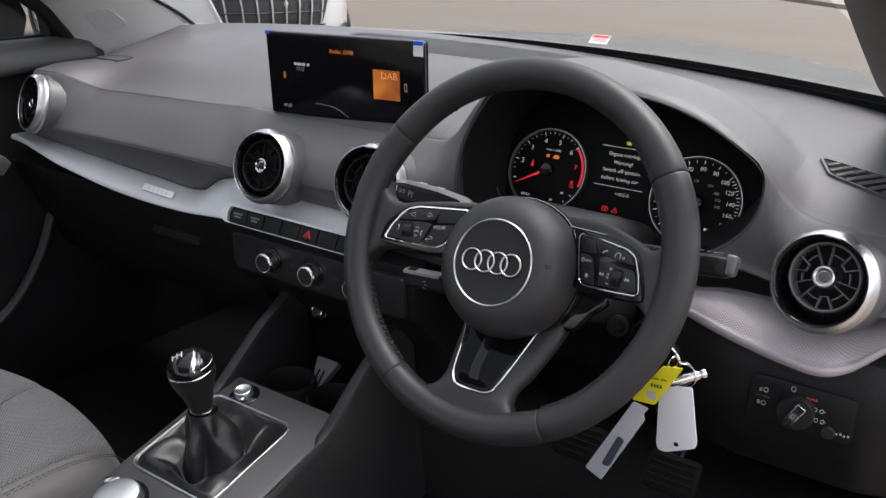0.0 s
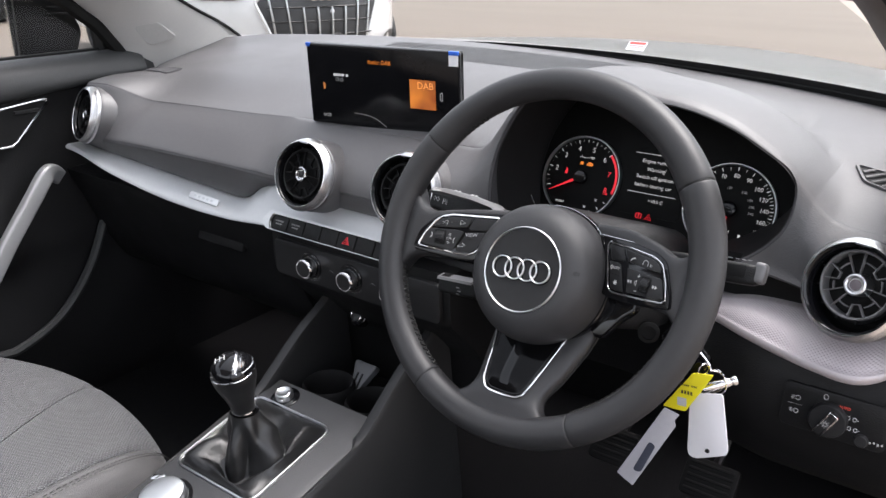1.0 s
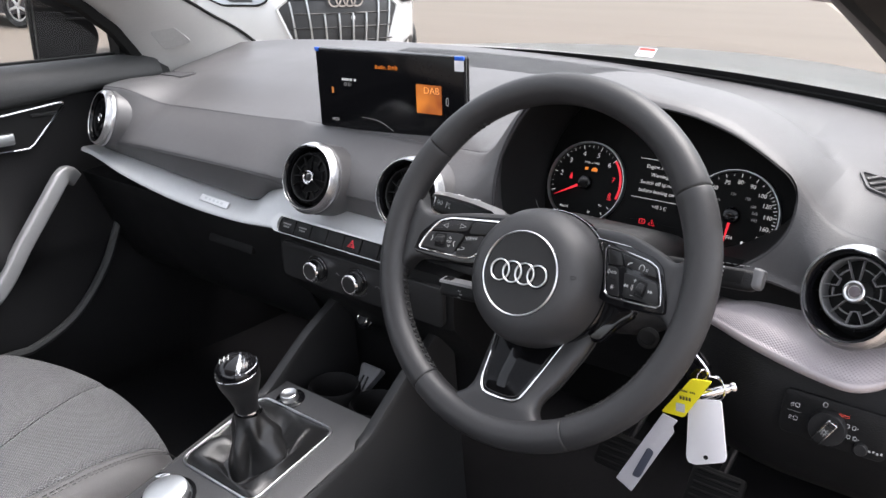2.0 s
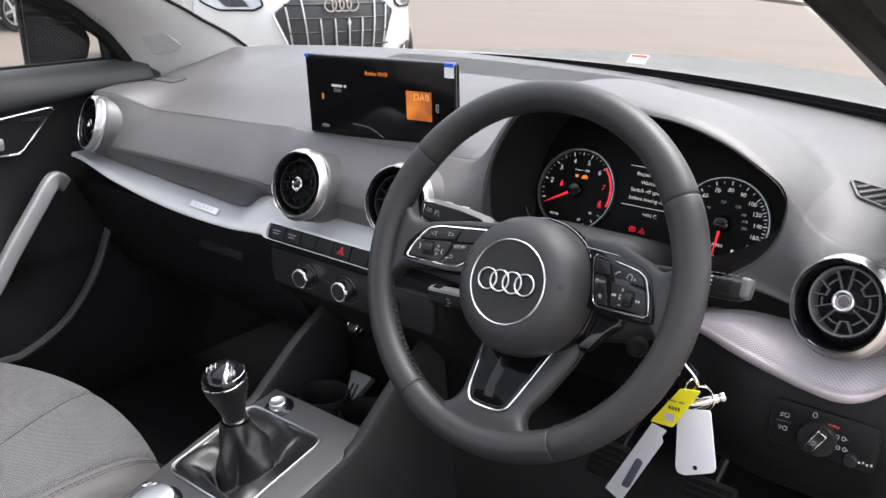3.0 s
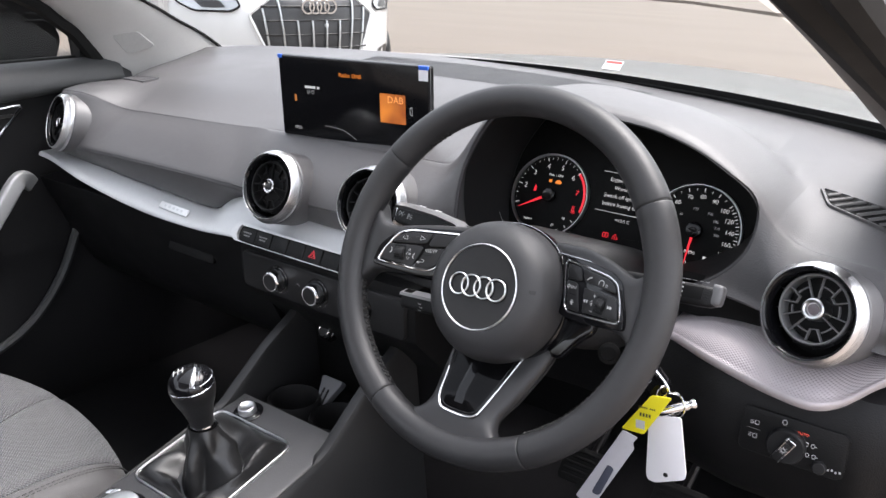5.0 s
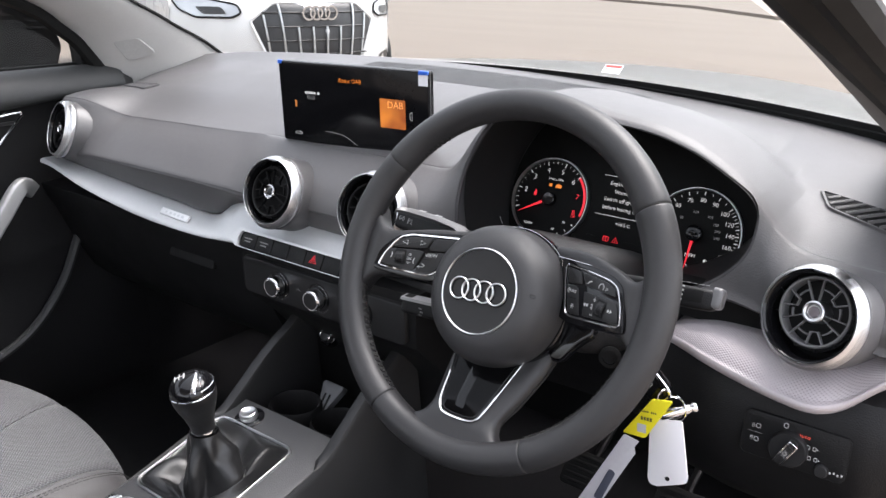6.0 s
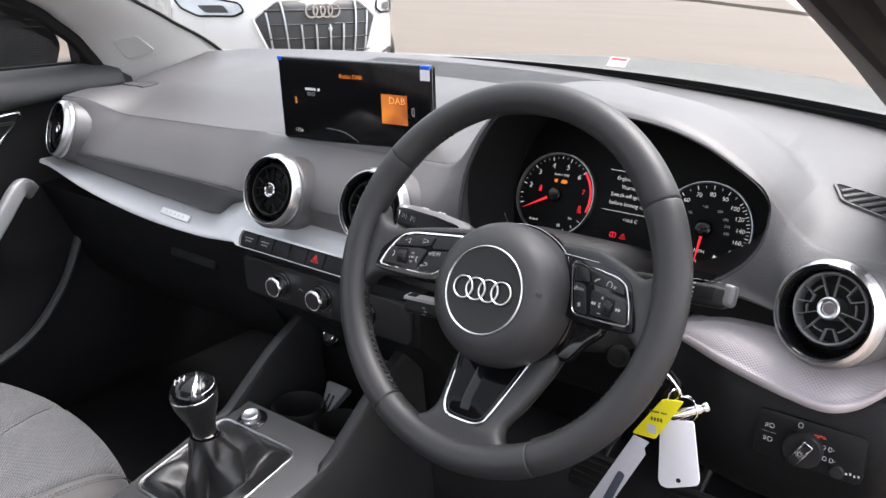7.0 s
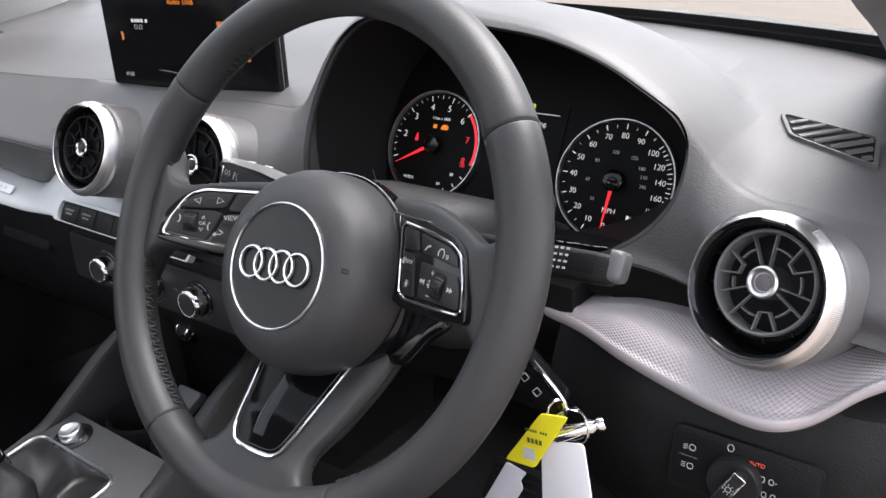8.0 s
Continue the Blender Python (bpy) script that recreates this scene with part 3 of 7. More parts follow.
def make_dash():
    root = thing("dashboard", I4, "dark grey soft-touch plastic car dashboard with silver trim", "dashboard")
    rows = []
    xs = sorted(set([-0.712 + 1.477 * k / 70 for k in range(71)] + [0.13 + 0.012 * k for k in range(44)]))
    for x in xs:
        top = spline(dash_section(x), 3)
        rows.append(top + [V(x, 0.30, 0.88), V(x, far_edge(x), 0.95)])
    bm = B()
    loft(bm, rows)
    bmesh.ops.recalc_face_normals(bm, faces=bm.faces)
    upper = part("upper_panel", bm, SOFT, root, sharp=50)
    # opening for the instruments
    cut = B()
    egg = spline([(x, z, 0) for x, z in EGG], 6, True)
    loft(cut, [[V(p.x, y, p.y) for p in egg] for y in (0.0, 0.262)] + [[V(0.392 + (p.x - 0.392) * 0.91, 0.325, 0.99 + (p.y - 0.99) * 0.91) for p in egg]])
    bmesh.ops.recalc_face_normals(cut, faces=cut.faces)
    me = bpy.data.meshes.new("opening")
    cut.to_mesh(me)
    cut.free()
    knife = new("opening", me)
    mod = upper.modifiers.new("opening", "BOOLEAN")
    mod.operation, mod.object, mod.solver = "DIFFERENCE", knife, "EXACT"
    bpy.context.view_layer.update()
    done = bpy.data.meshes.new_from_object(upper.evaluated_get(bpy.context.evaluated_depsgraph_get()))
    upper.modifiers.clear()
    upper.data = done
    done.polygons.foreach_set("use_smooth", [True] * len(done.polygons))
    done.set_sharp_from_angle(angle=radians(40))
    bpy.data.objects.remove(knife)
    # rounded lip round the opening, toned between dash and tunnel as painted shade
    lip = []
    for p in egg:
        sec = dash_section(p.x)
        ys = 0.166
        for a, b in zip(sec, sec[1:]):
            if min(a.z, b.z) <= p.y + 0.004 <= max(a.z, b.z) and a.y < 0.24:
                t = (p.y + 0.004 - a.z) / (b.z - a.z) if abs(b.z - a.z) > 1e-6 else 0
                ys = a.y + (b.y - a.y) * t
        lip.append(V(p.x, ys + 0.003, p.y))
    lip = [(lip[i - 2] + lip[i - 1] + lip[i] + lip[(i + 1) % len(lip)] + lip[(i + 2) % len(lip)]) / 5 for i in range(len(lip))]
    bm = B()
    tube(bm, lip, 0.0034, 10, True)
    part("hood_lip", bm, HOODEDGE, root, "rounded edge of the instrument hood, shade in its colour")
    # black tunnel inside the hood
    bm = B()
    c = V(0.392, 0.99)
    rings = [(0.169, 0.992, 0.0), (0.195, 0.975, 0.3), (0.225, 0.945, 0.7), (0.262, 0.905, 1.0)]
    inner = [[V(c.x + (p.x - c.x) * k, y + (p.y - 0.967) * k * 0.404 * w, c.y + (p.y - c.y) * k) for p in egg] for y, k, w in rings]
    grid_faces(bm, inner, closed_u=True)
    part("hood_lining", bm, HOODBLACK, root, "matt black lining of the instrument hood")
    # defroster panel on top
    bm = B()
    rows = []
    for k in range(25):
        s = -1 + k / 12
        x = 0.29 * s
        e = far_edge(x)
        y1, y0 = e - 0.055, e - 0.15 - 0.015 * (1 - s * s)
        if abs(s) > 0.9:
            y0 = y0 + (y1 - y0) * 0.5 * (abs(s) - 0.9) / 0.1
        sec = dash_section(x)

        def top(y, sec=sec):
            for a, b in zip(sec, sec[1:]):
                if b.y <= y <= a.y:
                    return a.z + (b.z - a.z) * (y - a.y) / (b.y - a.y)
            return sec[0].z
        rows.append([V(x, y1 - (y1 - y0) * t, top(y1 - (y1 - y0) * t) + 0.0014) for t in (0, 0.25, 0.5, 0.75, 1)])
    grid_faces(bm, rows)
    bmesh.ops.solidify(bm, geom=bm.faces[:], thickness=0.003)
    part("defroster_panel", bm, SMOOTHPAD, root, "smooth defroster outlet panel")
    # lower panels
    bm = B()
    rows = []
    for k in range(41):
        x = -0.765 + 0.60 * k / 40
        rows.append(spline([(x, 0.104, 0.842), (x, 0.112, 0.82), (x, 0.135, 0.77), (x, 0.165, 0.70), (x, 0.22, 0.62), (x, 0.33, 0.58)], 3)
                    + [V(x, 0.45, 0.60), V(x, 0.40, 0.86)])
    loft(bm, rows)
    part("glovebox_panel", bm, HARD, root, "black plastic glovebox front")
    bm = B()
    box(bm, (0.12, 0.012, 0.022), (0, 0, 0), 0.005)
    part("glovebox_handle", bm, DEEP, root, "black pull slot", m=pose(-0.335, 0.132, 0.778, -20, 0, 0))
    bm = B()
    rows = []
    for k in range(25):
        x = 0.50 + 0.265 * k / 24
        d = 0.012 * smooth(0.72, 0.765, x) + 0.02 * (1 - smooth(0.50, 0.60, x))
        rows.append(spline([(x, 0.118 + d, 0.872), (x, 0.106 + d, 0.845), (x, 0.103 + d, 0.81), (x, 0.112 + d, 0.77), (x, 0.14 + d, 0.72), (x, 0.22 + d, 0.66)], 3)
                    + [V(x, 0.40, 0.66), V(x, 0.40, 0.88)])
    loft(bm, rows)
    part("knee_panel", bm, HARD, root, "black grained knee panel")
    bm = B()
    rows = []
    for k in range(25):
        x = 0.072 + 0.438 * k / 24
        d = 0.03 * math.sin(math.pi * max(0, x - 0.165) / 0.345)
        rows.append(spline([(x, 0.135, 0.905), (x, 0.14, 0.87), (x, 0.16 + d, 0.82), (x, 0.20 + d, 0.76), (x, 0.26 + d, 0.68)], 3)
                    + [V(x, 0.45, 0.70), V(x, 0.45, 0.90)])
    loft(bm, rows)
    part("column_panel", bm, HARD, root, "black panel round the steering column")
    # silver strip on the passenger's side
    bm = B()
    rows = []
    ups = STRIP_TOP
    los = [(-0.765, 0.890), (-0.705, 0.885), (-0.60, 0.861), (-0.437, 0.841), (-0.279, 0.838), (-0.179, 0.846), (0.0, 0.856), (0.20, 0.858)]
    for k in range(61):
        x = -0.742 + 0.812 * k / 60
        u, l = lerp_table(ups, x), lerp_table(los, x)
        y1 = 0.134
        rows.append([V(x, y1 + 0.02, u + 0.003), V(x, y1, u), V(x, 0.116, u * 0.55 + l * 0.45 + 0.003), V(x, 0.101, l + 0.0075), V(x, 0.0975, l + 0.0045), V(x, 0.0965, l + 0.0005), V(x, 0.100, l - 0.002), V(x, 0.15, l - 0.004)])
    loft(bm, rows)
    part("trim_strip", bm, SILVER, root, "satin silver decorative strip")
    bm = B()
    m = Matrix.Translation((-0.347, 0.1115, 0.8555)) @ Euler((radians(47), 0, 0)).to_matrix().to_4x4() @ pose(0, 0, 0, 0, 0, -2)
    prism(bm, rrect(0.076, 0.012, 0.002), 0.0, 0.0022, m, 0.0006)
    badge = part("trim_badge", bm, BADGE, root, "small bright metal badge plate")
    bm = B()
    for k in range(5):
        box(bm, (0.006, 0.004, 0.0004), (-0.022 + 0.011 * k, 0, 0.0024), m=m)
    part("badge_bars", bm, ALU, badge)
    # wide textured strip on the driver's side: a slanted shelf under the round vent
    bm = B()
    rows = []
    ups = [(0.48, 0.876), (0.50, 0.882), (0.525, 0.890), (0.56, 0.898), (0.62, 0.900), (0.68, 0.904), (0.73, 0.918), (0.765, 0.928)]
    los = [(0.48, 0.876), (0.519, 0.872), (0.56, 0.868), (0.60, 0.864), (0.64, 0.861), (0.675, 0.860), (0.70, 0.868), (0.73, 0.895), (0.765, 0.915)]
    lys = [(0.48, 0.138), (0.519, 0.132), (0.56, 0.115), (0.60, 0.103), (0.64, 0.094), (0.675, 0.092), (0.70, 0.10), (0.73, 0.112), (0.765, 0.125)]
    NX, NV = 480, 96
    for k in range(NX + 1):
        x = 0.485 + 0.28 * k / NX
        u, l, ly = lerp_table(ups, x), lerp_table(los, x), lerp_table(lys, x)
        a, b = V(x, 0.152, u), V(x, ly, l + 0.0075)
        row = []
        for j in range(NV + 1):
            t = j / NV
            p = a.lerp(b, t)
            p += V(0, -0.5, 0.8) * (0.006 * math.sin(math.pi * min(1, t * 1.1)) * (0.4 + 0.6 * t))
            wv = math.cos(2 * math.pi * x / 0.0044) * math.cos(2 * math.pi * t * 0.066 / 0.0040)
            if 0 < j < NV:
                p += V(0, -0.5, 0.8) * 0.00042 * wv
            row.append(p)
        rows.append(row + [b + V(0, -0.0012, -0.0025), b + V(0, -0.0006, -0.0065), b + V(0, 0.003, -0.0105), b + V(0, 0.03, -0.0115), a + V(0, 0.045, 0)])
    loft(bm, rows)
    part("textured_strip", bm, ROSE, root, "wide silver-pink strip with a fine raised pattern", sharp=40)
    # black strip in the undercut, in place of the shade that falls there
    bm = B()
    loft(bm, [[V(x, 0.158, 0.936), V(x, 0.164, 0.932), V(x, 0.167, 0.892), V(x, 0.182, 0.892), V(x, 0.182, 0.936)] for x in [0.48 + 0.28 * k / 20 for k in range(21)]])
    part("undercut_shade", bm, DEEP, root, "black strip standing in for shade under the dashboard edge")
    # demister slots in the top
    for quad in ([(0.6095, 0.2977), (0.689, 0.2793), (0.6961, 0.2366), (0.6268, 0.2615)],
                 [(-0.702, 0.296), (-0.622, 0.298), (-0.628, 0.262), (-0.702, 0.266)]):
        def top(x, y):
            sec = spline(dash_section(x), 3)
            for a, b in zip(sec, sec[1:]):
                if b.y <= y <= a.y:
                    return a.z + (b.z - a.z) * (y - a.y) / (b.y - a.y + 1e-9)
            return sec[0].z
        q = [V(x, y, 0) for x, y in quad]
        rim = rounded([(p.x, p.y) for p in q], 0.006, 4)
        c = sum(rim, Vector((0, 0))) / len(rim)
        inner = [c + (p - c) * 0.91 for p in rim]
        bm = B()
        rows = []
        for o, i in zip(rim, inner):
            rows.append([V(o.x, o.y, top(o.x, o.y) - 0.002), V(o.x, o.y, top(o.x, o.y) + 0.0032), V(i.x, i.y, top(i.x, i.y) + 0.0032), V(i.x, i.y, top(i.x, i.y) - 0.002)])
        grid_faces(bm, rows, closed_u=True, closed_v=True)
        slot = part("demister_slot", bm, SOFT, root, "framed demister outlet with slanted slats")
        bm = B()
        bm.faces.new([bm.verts.new(V(i.x, i.y, top(i.x, i.y) + 0.0014)) for i in inner])
        part("slot_back", bm, DEEP, slot)

        def place(u, v):
            p = q[0].lerp(q[1], u).lerp(q[3].lerp(q[2], u), v)
            return V(p.x, p.y, top(p.x, p.y) + 0.0026)
        for k in range(8):
            u0 = -0.44 + 0.175 * k
            # a slat runs from (u0, near side) to (u0 + 0.6, far side), cut off at the frame
            lo = max(0.08, (0.07 - u0) / 0.6)
            hi = min(0.92, (0.93 - u0) / 0.6)
            if hi - lo < 0.1:
                continue
            bm = B()
            tube(bm, [place(u0 + 0.6 * w, 1 - w) for w in (lo, (lo + hi) / 2, hi)], 0.0022 if q[0].x > 0 else 0.0014, 6, flat=0.6 if q[0].x > 0 else 0.3)
            part("slat", bm, SOFT, slot)


make_dash()


# ---------------------------------------------------------------- round air vents
def make_vent(m, sink=0.0, R=0.0535, vane=VANE, flare=0.02, lift=0.0):
    """sink: how far the nozzle is pushed in; lift: how far it is swivelled up; vane: lit or shaded nozzle colour."""
    root = thing("air_vent", m, "round black air vent with a bright knurled metal ring", "air vent", "air vents along the dashboard")
    bm = B()
    ring(bm, [(R * 0.882, 0.000), (R * 0.882, 0.0048), (R * 0.890, 0.0056), (R * 0.908, 0.0050), (R * 0.942, 0.0012), (R * 0.984, -0.0038), (R, -0.0075), (R * 0.99, -0.0105), (R * 0.95, -0.014)], 112, I4)
    part("ring", bm, RINGMETAL, root, "bright satin metal ring")
    bm = B()
    for k in range(260):
        a = 2 * math.pi * k / 260
        if abs(math.degrees(a) - 95) < 32:
            continue
        mm = Matrix.Rotation(a, 4, "Z") @ Matrix.Translation((R * 0.957, 0, -0.0010)) @ Matrix.Rotation(radians(57), 4, "Y")
        box(bm, (0.0105, 0.0006, 0.0010), (0, 0, 0), m=mm)
    tagged(part("knurling", bm, KNURL, root, "finely ribbed metal edge"), kind="stuff")
    bm = B()
    mm = Matrix.Translation((0, R * 0.895, 0.0045)) @ pose(0, 0, 0, -45, 0, 0)
    prism(bm, rounded([(-0.0080, -0.0030), (0.0080, -0.0030), (0.0058, 0.0045), (-0.0058, 0.0045)], 0.0012), -0.001, 0.0011, mm, 0.0004)
    part("ring_tab", bm, ALU, root, "small grip tab on the ring")
    bm = B()
    ring(bm, [(R * 0.882, 0.0046), (R * 0.868, 0.0050), (R * 0.835, 0.0036), (R * 0.812, 0.0), (R * 0.80, -0.010), (R * 0.77, -0.03), (R * 0.85, -0.03)], 80)
    part("collar", bm, GLOSS, root, "gloss black funnel")
    bm = B()
    lathe(bm, [(0.0, -0.029), (R * 0.79, -0.029), (R * 0.79, -0.05), (0, -0.05)], 40)
    part("duct", bm, DEEP, root)
    # swivelling nozzle
    r = R * 0.632
    down = at(0, lift, -sink)
    bm = B()
    ring(bm, [(r - 0.0006, -0.010), (r, -0.0052), (r + 0.0012, -0.0046), (r + 0.0024, -0.0058), (r + 0.0030, -0.028), (r, -0.028)], 64, down)
    part("nozzle_rim", bm, vane if vane == VANE else HARD, root, "nozzle rim")
    bm = B()
    ring(bm, [(r + 0.0026, -0.0130), (r + 0.0030, -0.0105), (r + 0.0052, -0.0120), (r + 0.0058, -0.028), (r + 0.0030, -0.028)], 64, down)
    part("nozzle_cage", bm, HARD, root, "black outer cage of the nozzle")
    for k in range(12):
        bm = B()
        a = math.tau * (k + 0.5) / 12
        box(bm, (0.0042, 0.0014, 0.010), (r + 0.0042, 0, -0.0135), 0.0003, 1, down @ Matrix.Rotation(a, 4, "Z"))
        part("cage_rib", bm, HARD, root)
    bm = B()
    lathe(bm, [(0.0, -0.0215), (r, -0.0215), (r, -0.023), (0, -0.023)], 40, down)
    part("nozzle_back", bm, DEEP, root)
    for a in (92, 121, 207, 237, 333, 356):
        bm = B()
        box(bm, (r - 0.0095, 0.0009, 0.0050), ((r + 0.0095) / 2, 0, -0.0093), 0.0003, 1, down @ Matrix.Rotation(radians(a), 4, "Z"))
        part("vane", bm, vane, root)
    # bracket-shaped vanes in three places, tied by short arcs
    for a in (168, 285, 44):
        bm = B()
        for q in (-1, 1):
            s0, s1 = radians(a + q * 14), radians(a + q * 10)
            p0, p1 = V(r * 0.98 * math.cos(s0), r * 0.98 * math.sin(s0), 0), V(r * 0.60 * math.cos(s1), r * 0.60 * math.sin(s1), 0)
            d = (p1 - p0).normalized()
            side = V(-d.y, d.x, 0) * 0.0005
            loft(bm, [[p0 + side + V(0, 0, z), p0 - side + V(0, 0, z), p1 - side + V(0, 0, z), p1 + side + V(0, 0, z)] for z in (-0.0115, -0.0068)])
        s0, s1 = radians(a - 11.5), radians(a + 11.5)
        loft(bm, [[V(r * k * math.cos(s), r * k * math.sin(s), z) for k, s in ((0.585, s0), (0.615, s0), (0.615, s1), (0.585, s1))] for z in (-0.0115, -0.0068)])
        bmesh.ops.transform(bm, matrix=down, verts=bm.verts)
        part("vane_bracket", bm, vane, root)
    for a0, a1 in ((60, 92), (121, 152), (186, 207), (237, 268), (303, 333), (356, 386)):
        bm = B()
        rows = []
        for j in range(7):
            s = radians(a0 + (a1 - a0) * j / 6)
            rows.append([V(r * k * math.cos(s), r * k * math.sin(s), z) for k, z in ((0.690, -0.012), (0.690, -0.0085), (0.722, -0.0085), (0.722, -0.012))])
        loft(bm, rows)
        bmesh.ops.transform(bm, matrix=down, verts=bm.verts)
        part("vane_link", bm, vane, root)
    bm = B()
    lathe(bm, [(0.0108, -0.022), (0.0108, -0.0050), (0.0104, -0.0034), (0.0090, -0.0026), (0.0072, -0.0034), (0.0064, -0.0056), (0.0, -0.0060)], 40, down)
    hub = part("hub", bm, RINGMETAL if vane == VANE else CHROME, root, "chrome centre knob")
    bm = B()
    lathe(bm, [(0.0056, -0.0068), (0.0054, -0.0048), (0.0042, -0.0039), (0.0, -0.0037)], 28, down)
    part("hub_cap", bm, HUBCAP if vane == VANE else SATIN, hub, "grey domed cap")
    # soft bulge that blends into the dashboard
    bm = B()
    bell = [(1.010, -0.0125), (1.035, -0.018), (1.08, -0.027), (1.18, -0.040), (1.36, -0.055), (1.62, -0.068), (1.9, -0.078)]
    ring(bm, [(R * 0.97, -0.011)] + [(R * (1 + (k - 1) * flare), z) for k, z in bell] + [(R * 0.9, -0.08), (R * 0.9, -0.016)], 80)
    part("sleeve", bm, SOFT, root, sharp=60)
    return root


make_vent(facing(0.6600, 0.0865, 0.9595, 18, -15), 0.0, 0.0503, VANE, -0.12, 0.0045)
# farther vents: shade painted into vanes, nozzle rim and hub cap
vent = make_vent(facing(-0.080, 0.086, 0.949, 18, 1.5), -0.005, vane=VANE_SHADED)
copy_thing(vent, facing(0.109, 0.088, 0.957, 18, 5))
make_vent(facing(-0.676, 0.108, 0.961, 18, -14), -0.004, 0.0540, VANE_SHADED, 0.12)


# ---------------------------------------------------------------- centre screen
def make_display():
    root = thing("infotainment_screen", facing(-0.0167, 0.1938, 1.0645, -2.6, 6.4, 0.64), "thin black tablet screen showing a radio menu, blue film tabs", "screen")
    W, H = 0.2632, 0.1203
    bm = B()
    prism(bm, rrect(W, H, 0.004), -0.014, 0.0, bevel=0.0012)
    part("housing", bm, FILM, root, "black screen housing under film")
    bm = B()
    outline(bm, rrect(W, H, 0.004), 0.0006, -0.006)
    part("edge_trim", bm, VANE, root, "thin grey edge")
    bm = B()
    box(bm, (0.16, 0.05, 0.02), (0, -0.06, -0.018), 0.006)
    part("foot", bm, HARD, root, "black screen bracket")
    bm = B()
    letters(bm, "Radio: DAB", 0.0084, at(-0.0003, 0.0380, 0.0004), 0.0001)
    part("screen_title", bm, E_AMBER, root, "amber menu title")
    bm = B()
    for x, w in ((-0.0865, 0.0036), (-0.0818, 0.0034), (-0.0775, 0.0034), (-0.0743, 0.0012), (-0.0708, 0.0034), (-0.0635, 0.0038)):
        box(bm, (w, 0.0036, 0.0002), (x + 0.0045, 0.0159, 0.0004))
    part("station_bars", bm, E_MID, root, "small white line of text bars")
    bm = B()
    letters(bm, "17:23", 0.0065, at(-0.1016, -0.0473, 0.0004), 0.0001)
    part("clock", bm, E_MID, root, "white clock digits")
    bm = B()
    for x in (-0.09, -0.08):
        outline(bm, rrect(0.0045, 0.0045, 0.001, x * 0.8 - 0.0055, 0.0089), 0.0003, 0.0004, seg=4)
        part("small_icon", bm, E_DIM, root)
        bm = B()
    outline(bm, rounded([(0.1015, -0.0078), (0.1048, -0.0095), (0.1048, 0.0028), (0.1015, 0.0010)], 0.001), 0.0005, 0.0004, seg=4)
    part("small_icon", bm, E_DIM, root)
    bm = B()
    prism(bm, rounded([(-0.1046, -0.0077), (-0.1010, -0.0062), (-0.1010, 0.0018), (-0.1046, 0.0033)], 0.001), 0, 0.0004)
    part("menu_tab", bm, E_BROWN, root, "dim amber menu tab")
    bm = B()
    tube(bm, spline([(-0.050, -0.0402, 0.0004), (-0.040, -0.0402, 0.0004), (-0.0146, -0.0438, 0.0004), (0.0073, -0.0557, 0.0004)], 6), 0.0003, 4)
    part("arc_mark", bm, E_DIM, root)
    bm = B()
    prism(bm, rrect(0.0428, 0.0416, 0.0005, 0.0723, -0.0026), 0.0, 0.0005)
    art = part("cover_art", bm, SCREEN, root, "glowing orange cover picture")
    bm = B()
    letters(bm, "DAB", 0.0138, at(0.0772, 0.0098, 0.0008), 0.0001)
    part("cover_letters", bm, E_PALE, art)
    bm = B()
    box(bm, (0.0148, 0.0148, 0.0004), (0.1240, 0.0482, 0.0006))
    part("film_label", bm, PAPER, root, "white paper film label")
    for x, w in ((-0.1285, 0.007), (0.1242, 0.0148)):
        bm = B()
        box(bm, (w, 0.0055, 0.004), (x, 0.0585, -0.0005), 0.0005)
        part("film_tab", bm, BLUEFILM, root, "blue film tab")


make_display()


